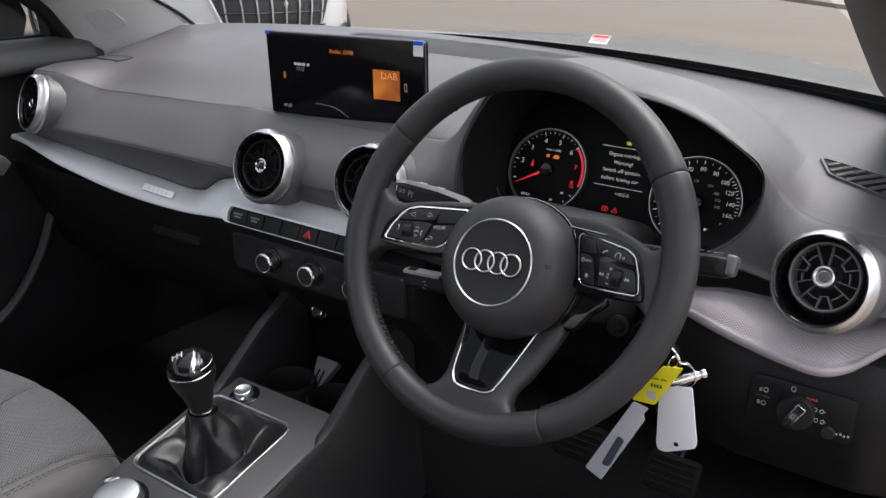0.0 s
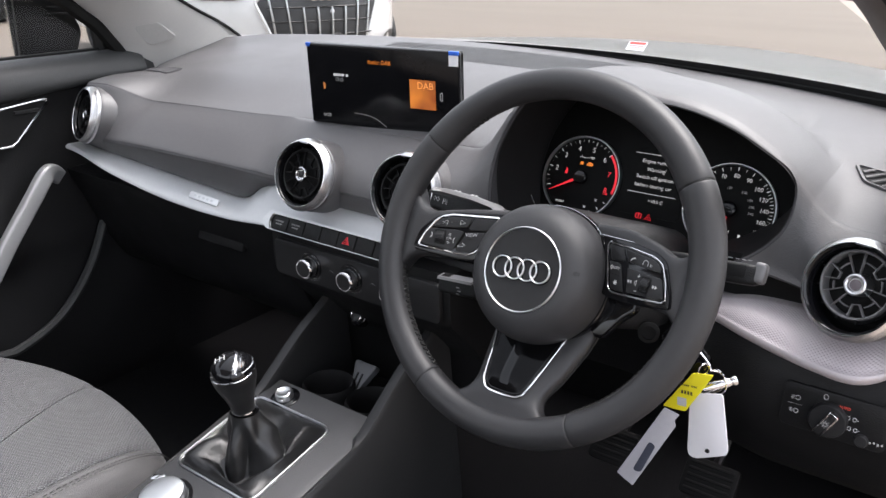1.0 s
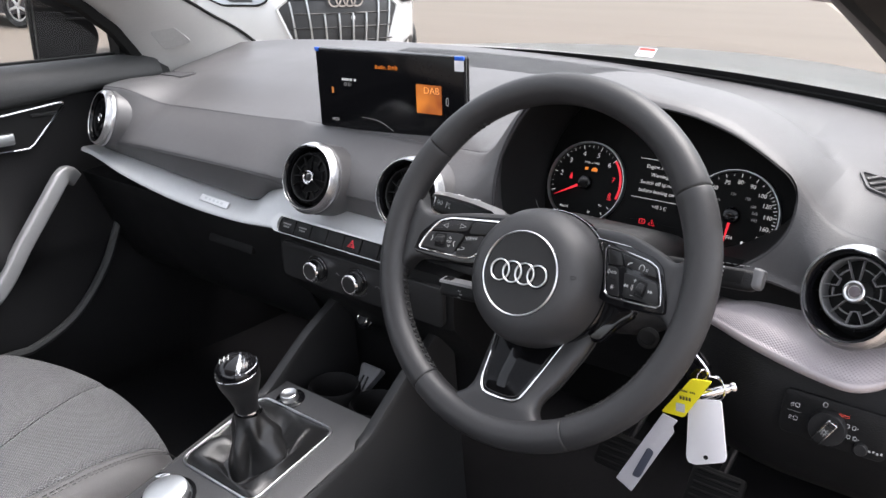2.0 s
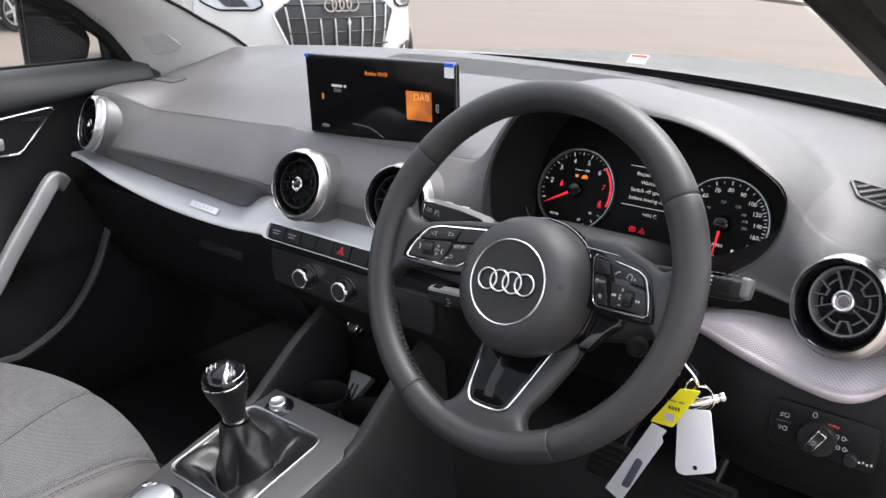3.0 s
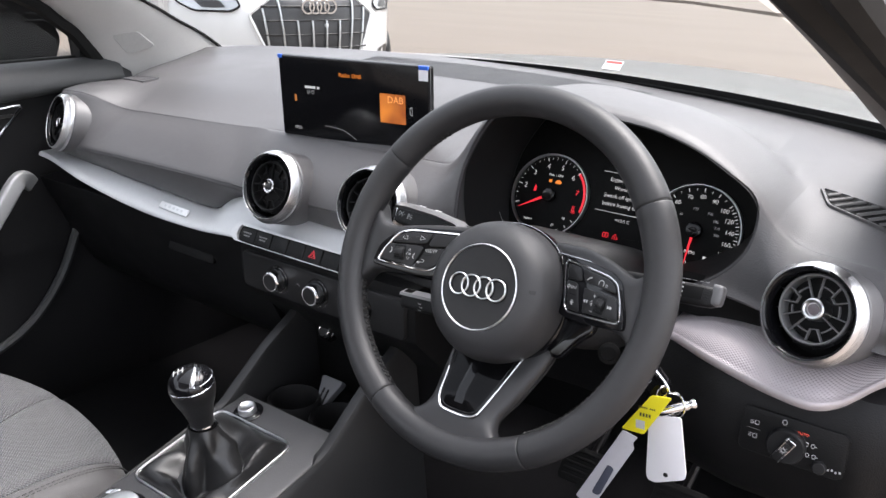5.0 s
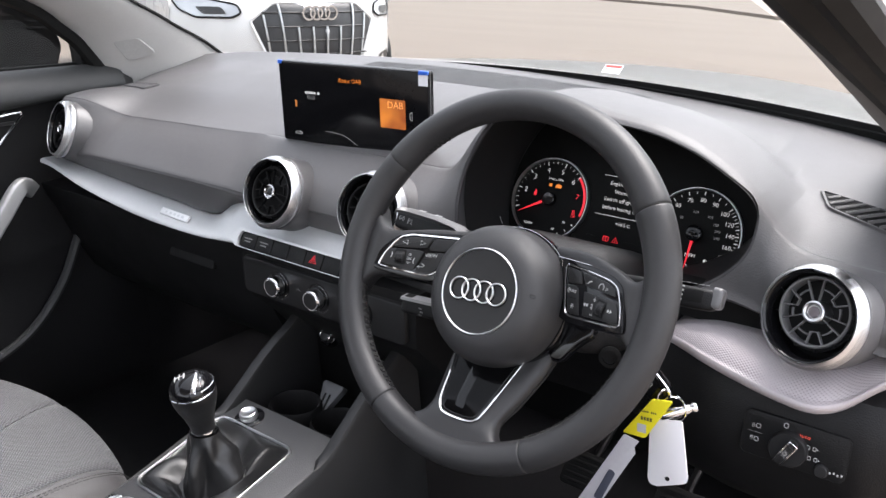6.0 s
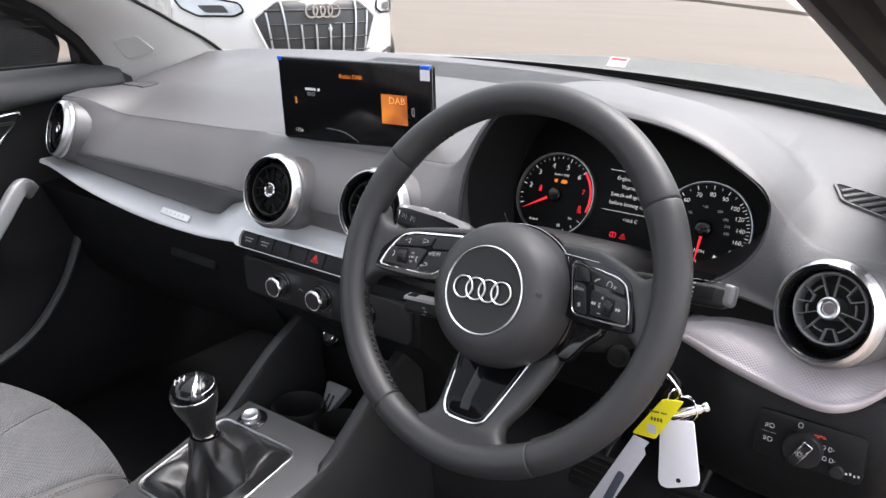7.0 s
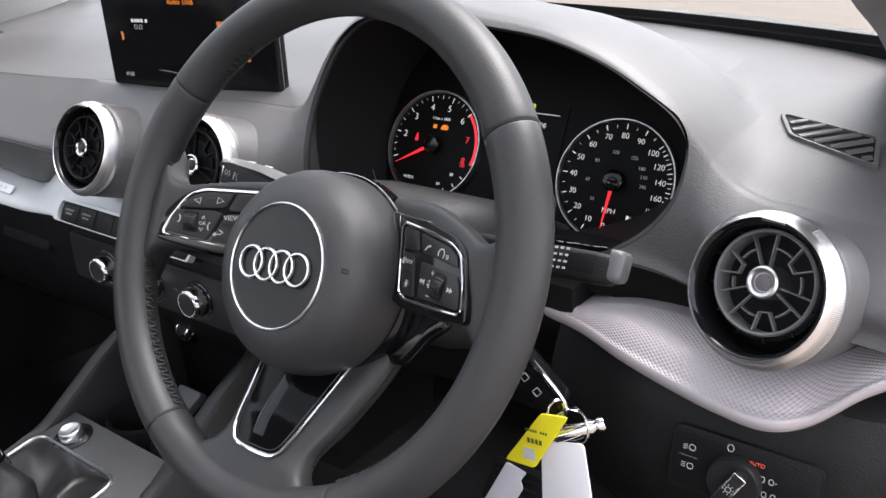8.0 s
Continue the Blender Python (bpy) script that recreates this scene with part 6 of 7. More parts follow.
def make_gear_lever():
    root = thing("gear_lever", I4, "manual gear lever with black knob, chrome frame and leather gaiter", "gear lever")
    bm = B()
    o, i = rrect(0.156, 0.160, 0.020, n=6), rrect(0.1505, 0.1545, 0.0175, n=6)
    rows = []
    for a, b in zip(o, i):
        rows.append([CTOP @ V(a.x, a.y, -0.004), CTOP @ V(a.x, a.y, 0.0022), CTOP @ V((a.x + b.x) / 2, (a.y + b.y) / 2, 0.0034), CTOP @ V(b.x, b.y, 0.0018), CTOP @ V(b.x, b.y, -0.004)])
    grid_faces(bm, rows, closed_u=True, closed_v=True)
    part("gaiter_frame", bm, ALU, root, "bright chrome gaiter frame")
    # pleated gaiter
    bm = B()
    neck = V(-0.003, -0.116, 0.680)
    outline_pts = rrect(0.148, 0.152, 0.012, n=8)
    base = []
    for p, q in zip(outline_pts, outline_pts[1:] + outline_pts[:1]):
        n = max(1, int((q - p).length / 0.004))
        base += [p.lerp(q, j / n) for j in range(n)]
    N = len(base)
    rows = []
    steps = 34

    def near(a, b, w):
        d = (math.degrees(a) - b + 180) % 360 - 180
        return math.exp(-(d / w) ** 2)
    for k in range(steps + 1):
        t = k / steps
        row = []
        for b in base:
            a = math.atan2(b.y, b.x)
            p0 = CTOP @ V(b.x, b.y, 0.001)
            # foot of the sleeve: drawn out towards the driver's front corner, tight behind
            reach = 0.028 + 0.033 * near(a, 25, 50) + 0.004 * near(a, 150, 40) + 0.012 * near(a, -65, 28)
            reach -= 0.006 * near(a, 62, 14) + 0.006 * near(a, -38, 14)
            foot = CTOP @ V(0.012 + reach * math.cos(a), -0.028 + reach * math.sin(a), -0.003 + 0.020 * near(a, 30, 34))
            top = neck + V(0.019 * math.cos(a), 0.019 * math.sin(a), 0)
            if t < 0.4:
                u = t / 0.4
                p = p0.lerp(foot, u)
                puff = 0.010 + 0.008 * near(a, 30, 30) + 0.005 * near(a, -130, 30)
                p += V(0, 0, puff * math.sin(math.pi * u ** 0.8) ** 1.3)
                p += V(0, 0, 0.0035 * math.sin(math.pi * u) * math.sin(5 * a + 5 * u + 0.6))
            else:
                u = (t - 0.4) / 0.6
                e = u ** 1.15
                p = foot.lerp(top, u)
                flat = foot.lerp(top, e)
                p.x, p.y = flat.x, flat.y
                out = V(math.cos(a), math.sin(a), 0.0)
                p += out * (0.0042 * math.sin(math.pi * u) * (math.sin(3 * a - 3.5 * u + 0.5) + 0.7 * math.sin(6 * a + 5 * u)))
            p += V(1, 1, 1) * 0.0016 * noise.noise(p * 60) * math.sin(math.pi * t)
            row.append(p)
        rows.append(row)
    grid_faces(bm, rows, closed_u=True)
    part("gaiter", bm, GAITER, root, "creased black leather gaiter", sharp=80)
    bm = B()
    for side in (-1, 1):
        for q in range(10):
            p = rows[int(steps * (0.98 - 0.05 * q))][int(N * 0.60) + side]
            box(bm, (0.0012, 0.0012, 0.0035), p)
    part("gaiter_stitching", bm, THREAD, root)
    bm = B()
    ax = V(-0.10, -0.12, 1).normalized()
    m = ax.to_track_quat("Z", "X").to_matrix().to_4x4()
    m.translation = neck
    m = m @ Matrix.Diagonal((1.0, 1.0, 0.87, 1.0))
    lathe(bm, [(0.0165, -0.005), (0.0172, 0.0), (0.0165, 0.004), (0.0, 0.004)], 36, m)
    part("collar_ring", bm, CHROME, root, "chrome collar")
    # knob: narrow neck, wide flattened head
    prof = [(0.0155, 0.004, 1.0), (0.0163, 0.014, 1.0), (0.0200, 0.030, 1.02), (0.0248, 0.044, 1.04), (0.0282, 0.056, 1.05), (0.0292, 0.065, 1.06), (0.0285, 0.071, 1.06)]
    bm = B()
    rows = [[m @ V(r * math.cos(a), r * e * math.sin(a), h) for a in (2 * math.pi * j / 40 for j in range(40))] for r, h, e in prof]
    loft(bm, rows)
    knob = part("knob", bm, GAITER, root, "black leather gear knob")
    # chrome head with a black cap on the passenger's side and a black window on the other
    head = [(0.0288, 0.069), (0.0292, 0.0735), (0.0284, 0.0795), (0.0262, 0.0855), (0.0228, 0.0903), (0.0175, 0.0940), (0.010, 0.0962), (0.0015, 0.0970)]
    bm = B()
    loft(bm, [[m @ V(r * math.cos(a), r * 1.12 * math.sin(a), h) for a in (2 * math.pi * j / 48 for j in range(48))] for r, h in head])
    part("knob_head", bm, GLOSS, knob, "gloss black knob top")
    heights = [(r, h) for r, h in head[::-1]]

    def on_head(x, y, lift=0.0006):
        r = math.hypot(x, y / 1.12)
        return m @ V(x, y, lerp_table(heights, min(r, 0.0291)) + lift)
    bm = B()
    tube(bm, [m @ V(0.0287 * math.cos(a), 0.0287 * 1.11 * math.sin(a), 0.0708) for a in [2 * math.pi * j / 48 for j in range(48)]], 0.0013, 8, True)
    rows = []
    for k in range(21):
        y = -0.0305 + 0.061 * k / 20
        bow = 1 - (y / 0.0305) ** 2
        rows.append([on_head(x + 0.006 * bow, y, z) for x, z in ((0.001, 0.0), (0.002, 0.0011), (0.0052, 0.0013), (0.0068, 0.0))])
    grid_faces(bm, rows)
    tube(bm, [on_head(0.0282 * math.cos(a), 1.12 * 0.0282 * math.sin(a), 0.0006) for a in [radians(-62 + 6.2 * j) for j in range(21)]], 0.0011, 6)
    tube(bm, [on_head(x, y, 0.0006) for x, y in ((0.0135, -0.024), (0.0150, -0.010), (0.0165, 0.006), (0.0205, 0.0175))], 0.0010, 6)
    part("knob_frame", bm, CHROME, knob, "polished chrome frame of the knob")
    bm = B()
    for x in (-0.018, -0.012, -0.006):
        tube(bm, [on_head(x, y, 0.0009) for y in (-0.007, 0.0, 0.007)], 0.0006, 5)
    tube(bm, [on_head(x, 0, 0.0009) for x in (-0.018, -0.015, -0.012, -0.009, -0.006)], 0.0006, 5)
    part("shift_pattern", bm, PRINT, knob)


make_gear_lever()


def make_console_controls():
    m = pose(-0.055, 0.002, console_top(0.002), 11.3, 0, 0)
    root = thing("start_button", m, "round silver push button on a black base, on the console", "button")
    bm = B()
    lathe(bm, [(0.0225, -0.002), (0.0225, 0.0014), (0.0215, 0.002), (0.0, 0.002)], 48)
    part("button_base", bm, GLOSS, root, "gloss black base")
    bm = B()
    lathe(bm, [(0.0135, 0.002), (0.0135, 0.0095), (0.0125, 0.0118), (0.0112, 0.0124), (0.0102, 0.0116), (0.0, 0.0113)], 40)
    part("button_cap", bm, ALU, root, "satin silver cap")
    bm = B()
    for x in (-0.006, 0.0, 0.007):
        box(bm, (0.0035, 0.0016, 0.0003), (x + 0.002, -0.0175, 0.0022))
    part("button_print", bm, PRINT_DIM, root)
    m = pose(-0.050, -0.222, console_top(-0.222), 11.3, 0, 0)
    root = thing("rotary_controller", m, "large silver rotary menu controller on the console", "rotary controller")
    bm = B()
    lathe(bm, [(0.031, -0.002), (0.031, 0.010), (0.029, 0.0145), (0.0265, 0.0155), (0.0, 0.0158)], 56)
    part("dial_knob", bm, ALU, root, "satin aluminium knob")
    bm = B()
    ring(bm, [(0.033, -0.001), (0.033, 0.002), (0.038, 0.002), (0.038, -0.001)], 56)
    part("dial_base", bm, GLOSS, root, "gloss black ring")
    bm = B()
    box(bm, (0.020, 0.010, 0.010), (-0.022, 0.030, 0.006), 0.002, 2, pose(0, 0, 0, 0, 0, 25))
    part("rocker_switch", bm, CHROME, root, "small chrome rocker")
    bm = B()
    for x in (-0.05, -0.043):
        box(bm, (0.003, 0.003, 0.0004), (x, 0.018, 0.001))
    part("rocker_print", bm, PRINT_DIM, root)


make_console_controls()


# ---------------------------------------------------------------- light switch panel
def make_light_switch():
    m = facing(0.6645, 0.0995, 0.8145, 4)
    root = thing("light_switch", m, "black headlight switch panel with a chrome-barred rotary knob", "light switch")
    bm = B()
    prism(bm, rrect(0.102, 0.049, 0.008), -0.006, 0.0008, bevel=0.001)
    part("panel", bm, HARD, root)
    bm = B()
    outline(bm, rrect(0.102, 0.049, 0.008), 0.0005, 0.0004)
    part("panel_joint", bm, DEEP, root)
    k = at(-0.004, -0.004)
    bm = B()
    lathe(bm, [(0.0185, 0), (0.0185, 0.007), (0.0172, 0.0095), (0.0, 0.010)], 48, k)
    knob = part("knob", bm, SATIN, root, "black rotary knob")
    bm = B()
    box(bm, (0.0085, 0.029, 0.009), (0, 0, 0.0125), 0.0022, 2, k @ at(0, 0, 0, -28))
    part("grip", bm, SATIN, knob)
    bm = B()
    for x in (-0.0042, 0.0042):
        box(bm, (0.0016, 0.028, 0.0016), (x, 0, 0.0168), 0.0005, 1, k @ at(0, 0, 0, -28))
    box(bm, (0.0082, 0.006, 0.0014), (0, 0.011, 0.0169), 0.0004, 1, k @ at(0, 0, 0, -28))
    part("grip_bar", bm, CHROME, knob, "chrome grip bars")
    bm = B()
    ring(bm, [(0.0017, 0.017), (0.0017, 0.0174), (0.0022, 0.0174), (0.0022, 0.017)], 16, k)
    for a in range(8):
        box(bm, (0.0012, 0.0005, 0.0003), m=k @ at(0.0036 * math.cos(a * math.pi / 4), 0.0036 * math.sin(a * math.pi / 4), 0.0172, a * 45))
    part("lamp_symbol", bm, PRINT, knob)
    bm = B()
    outline(bm, [(-0.010 + 0.0022 * math.cos(a * 0.7), 0.0185 + 0.0028 * math.sin(a * 0.7)) for a in range(9)], 0.0004, 0.001, seg=4)
    part("off_symbol", bm, PRINT, root)
    for y in (0.009, -0.006):
        bm = B()
        outline(bm, rrect(0.0042, 0.0044, 0.0018, -0.036, y), 0.00035, 0.001, seg=4)
        for q in (-1, 0, 1):
            tube(bm, [V(-0.0395, y + 0.0016 * q, 0.001), V(-0.0425, y + 0.0016 * q - 0.001 * (y > 0), 0.001)], 0.0003, 4)
        part("fog_symbol", bm, PRINT, root)
    bm = B()
    box(bm, (0.014, 0.0003, 0.0003), (-0.038, 0.0015, 0.001))
    part("dividing_line", bm, PRINT_DIM, root)
    for x, y in ((0.0165, 0.003), (0.019, -0.008)):
        bm = B()
        for s in (-1, 1):
            outline(bm, rrect(0.0030, 0.0040, 0.0014, x + s * 0.003, y), 0.00035, 0.001, seg=4)
            tube(bm, [V(x + s * 0.0052, y, 0.001), V(x + s * 0.0068, y, 0.001)], 0.0003, 4)
        part("side_lamp_symbol", bm, PRINT, root)
    bm = B()
    for q in range(4):
        box(bm, (0.0018, 0.0022, 0.0003), (0.037 + 0.0036 * q, -0.0165 + 0.001 * (q % 2), 0.001))
    part("dimmer_symbol", bm, PRINT, root)
    bm = B()
    letters(bm, "AUTO", 0.0040, at(0.0085, 0.0125, 0.0009))
    part("auto_print", bm, E_REDDIM, root, "red lit word")
    bm = B()
    lathe(bm, [(0.0068, 0), (0.0068, 0.004), (0.0058, 0.0055), (0.0, 0.0058)], 32, at(0.029, -0.0165))
    part("dimmer", bm, SATIN, root, "small black dimmer wheel")


make_light_switch()


# ---------------------------------------------------------------- keys
def plate(bm, corners, y, thick, holes=0, r=0.003):
    """A flat tag given by its corners in x and z, hanging at y."""
    m = Matrix(((1, 0, 0, 0), (0, 0, -1, y), (0, 1, 0, 0), (0, 0, 0, 1)))
    prism(bm, rounded(corners, r, 4), -thick / 2, thick / 2, m, thick * 0.3)
    return m


def make_keys():
    root = thing("key_bunch", I4, "key in the ignition with steel rings, yellow tag and white tag", "keys")
    bm = B()
    m = pose(0.517, 0.066, 0.858, 0, 0, 0) @ Matrix.Rotation(radians(-50), 4, "Y")
    prism(bm, rrect(0.026, 0.058, 0.010), -0.007, 0.007, m @ pose(0, 0, 0, 90, 0, 0), 0.003)
    part("key_body", bm, GLOSS, root, "black key fob")
    bm = B()
    tube(bm, spline([m @ V(0.0135, -0.006, 0.028), m @ V(0.0145, -0.007, 0.0), m @ V(0.012, -0.006, -0.026), m @ V(0.0, -0.004, -0.032)], 5), 0.0022, 8)
    part("key_edge", bm, CHROME, root, "chrome key edge")
    bm = B()
    for z in (-0.008, 0.006):
        outline(bm, rrect(0.006, 0.005, 0.001, 0, z), 0.0004, 0.0075, m @ pose(0, 0, 0, 90, 0, 0), 4)
    part("key_symbols", bm, PRINT, root)
    bm = B()
    for c, r, tilt in ((V(0.5505, 0.062, 0.833), 0.0125, 20), (V(0.553, 0.066, 0.832), 0.0135, -25), (V(0.541, 0.056, 0.846), 0.0075, 60)):
        mm = Matrix.Translation(c) @ Euler((radians(90), 0, radians(tilt))).to_matrix().to_4x4()
        ring(bm, [(r + 0.0009 * math.cos(t), 0.0009 * math.sin(t)) for t in (0, 1.05, 2.09, 3.14, 4.19, 5.24)], 40, mm)
    part("split_ring", bm, CHROME, root, "steel split rings")
    bm = B()
    d = (V(0.572, 0.070, 0.8385) - V(0.545, 0.058, 0.825)).normalized()
    mm = d.to_track_quat("Z", "Y").to_matrix().to_4x4()
    mm.translation = V(0.541, 0.056, 0.823)
    lathe(bm, [(0.0, 0), (0.0052, 0.0), (0.0056, 0.002), (0.0056, 0.029), (0.0046, 0.0305), (0.0046, 0.0325), (0.0056, 0.0335), (0.0056, 0.0365), (0.0042, 0.0385), (0.0, 0.0388)], 28, mm)
    part("locking_nut_key", bm, CHROME, root, "bright steel cylinder")
    bm = B()
    plate(bm, [(0.504, 0.7935), (0.5297, 0.7955), (0.5545, 0.8480), (0.5325, 0.8435)], 0.048, 0.0016)
    tag = part("yellow_tag", bm, YELLOW, root, "flat yellow plastic tag")
    bm = B()
    mm = Matrix(((1, 0, 0, 0), (0, 0, -1, 0.0468), (0, 1, 0, 0), (0, 0, 0, 1)))
    rot = mm @ at(0.5300, 0.8205, 0, 6)
    for k in range(9):
        if k != 5:
            box(bm, (0.0014, 0.0020, 0.0002), (-0.0080 + 0.0021 * k, 0.0070, 0), m=rot)
    for k in range(4):
        box(bm, (0.0022, 0.0040, 0.0002), (-0.0062 + 0.0033 * k, -0.0015, 0), m=rot)
    part("tag_bars", bm, DARKINK, tag, "dark printed bars")
    bm = B()
    box(bm, (0.0100, 0.0100, 0.0002), (-0.0065, -0.0135, 0), m=rot)
    part("tag_patch", bm, PRINT, tag, "pale square patch")
    bm = B()
    plate(bm, [(0.5345, 0.7450), (0.5375, 0.7385), (0.5455, 0.7380), (0.5685, 0.7500), (0.5765, 0.7545), (0.5775, 0.7610), (0.5640, 0.8250), (0.5300, 0.8150)], 0.056, 0.0022, r=0.004)
    card = part("white_tag", bm, PAPER, root, "plain white card tag")
    bm = B()
    lathe(bm, [(0.0026, -0.0016), (0.0026, 0.0016), (0.0, 0.0016)], 20, Matrix(((1, 0, 0, 0.5562), (0, 0, -1, 0.056), (0, 1, 0, 0.7525), (0, 0, 0, 1))))
    part("tag_hole", bm, DEEP, card)
    bm = B()
    plate(bm, [(0.461, 0.691), (0.4815, 0.6815), (0.523, 0.777), (0.5205, 0.783), (0.5255, 0.792), (0.508, 0.795)], 0.043, 0.001, r=0.002)
    film = part("film_label", bm, CLEARFILM, root, "long translucent film label")
    bm = B()
    plate(bm, [(0.4795, 0.703), (0.4895, 0.703), (0.5035, 0.744), (0.4955, 0.747)], 0.0422, 0.0006, r=0.006)
    part("ink_blot", bm, GREYINK, film, "blurred grey ink mark")


make_keys()


def make_pedal(x, y, z, name, label):
    root = thing(name, pose(x, y, z, 48, 0, 0), label, "pedal", "pedals in the driver's footwell")
    bm = B()
    prism(bm, rrect(0.085, 0.062, 0.010), -0.010, 0.0, bevel=0.003)
    part("pedal_pad", bm, RUBBER, root, "ribbed black rubber pad")
    for k in range(5):
        bm = B()
        box(bm, (0.07, 0.005, 0.003), (0, -0.022 + 0.011 * k, 0.001), 0.001, 1)
        part("rib", bm, RUBBER, root)
    bm = B()
    tube(bm, [V(0, 0.01, -0.01), V(0, 0.12, -0.06), V(0, 0.25, -0.05)], 0.011, 8, flat=0.5)
    part("pedal_arm", bm, HARD, root)


make_pedal(0.47, 0.40, 0.47, "brake_pedal", "black rubber brake pedal in the dark footwell")
make_pedal(0.31, 0.40, 0.47, "clutch_pedal", "black rubber clutch pedal in the dark footwell")


# ---------------------------------------------------------------- passenger seat
def make_seat():
    root = thing("passenger_seat", pose(0.015, 0.0, 0.016), "grey woven cloth passenger seat cushion with dark side panels", "car seat")

    def front(x):
        return -0.068 - 0.75 * (x + 0.47) ** 2

    def skin(x, lift=0.0):
        """The cushion's outline along the car at x: from under the front edge over the top."""
        f = front(x)
        crown = 0.010 * math.cos((x + 0.44) / 0.26 * 1.5)
        bol = 0.012 * math.exp(-((abs(x + 0.44) - 0.235) / 0.06) ** 2)
        pts = [(f - 0.03, 0.40), (f - 0.008, 0.45), (f, 0.49), (f - 0.010, 0.520 + crown * 0.5), (f - 0.040, 0.541 + crown * 0.8), (f - 0.10, 0.549 + crown + bol * 0.6),
               (f - 0.20, 0.549 + crown + bol), (f - 0.34, 0.535 + crown + bol), (f - 0.50, 0.52 + bol)]
        return spline([(x, y, z + lift) for y, z in pts], 4)

    def slant(p):
        """The middle seam runs inwards towards the back."""
        w = max(0.0, 1 - abs(p.x + 0.455) / 0.235)
        return p + V(-0.36 * w * min(0.0, p.y + 0.08), 0, 0)

    def cushion(name, x0, x1, material, label, edge):
        bm = B()
        rows = []
        n = 26
        for k in range(n + 1):
            t = k / n
            x = x0 + (x1 - x0) * t
            dip = edge * (math.exp(-(t / 0.03) ** 2) + math.exp(-((1 - t) / 0.03) ** 2))
            rows.append([slant(p - V(0, 0.2, 1).normalized() * dip) for p in skin(x)])
        rows = [r + [V(r[0].x, r[-1].y, 0.38), V(r[0].x, r[0].y, 0.38)] for r in rows]
        loft(bm, rows)
        return part(name, bm, material, root, label, sharp=60)
    cushion("centre_panel", -0.70, -0.456, CLOTH, "grey woven cloth", 0.005)
    cushion("centre_panel", -0.454, -0.223, CLOTH, "grey woven cloth", 0.005)
    # inner side bolster curls down
    bm = B()
    rows = []
    for k in range(15):
        t = k / 14
        a = t * 1.5
        x = -0.221 + 0.062 * math.sin(a)
        drop = 0.085 * (1 - math.cos(a))
        dip = 0.005 * math.exp(-(t / 0.06) ** 2)
        rows.append([V(x, p.y - 0.02 * t * t, 0.40 + (p.z - 0.40 - dip) * (1 - drop / 0.16)) for p in skin(x)])
    grid_faces(bm, rows)
    part("inner_bolster", bm, SEATLEATHER, root, "dark grey side panel", sharp=60)
    for shift in (0.018, 0.024):
        bm = B()
        pts = [p + V(shift, 0, -0.0035 - 0.12 * (shift - 0.018)) for p in skin(-0.221)]
        fine = spline(pts[10:], 3)
        for a, b in list(zip(fine, fine[1:])):
            tube(bm, [a.lerp(b, 0.1) + V(0, 0, 0.001), a.lerp(b, 0.75) + V(0, 0, 0.001)], 0.0007, 5)
        tagged(part("seam", bm, THREAD, root, "dark stitched seam"), kind="stuff")


make_seat()


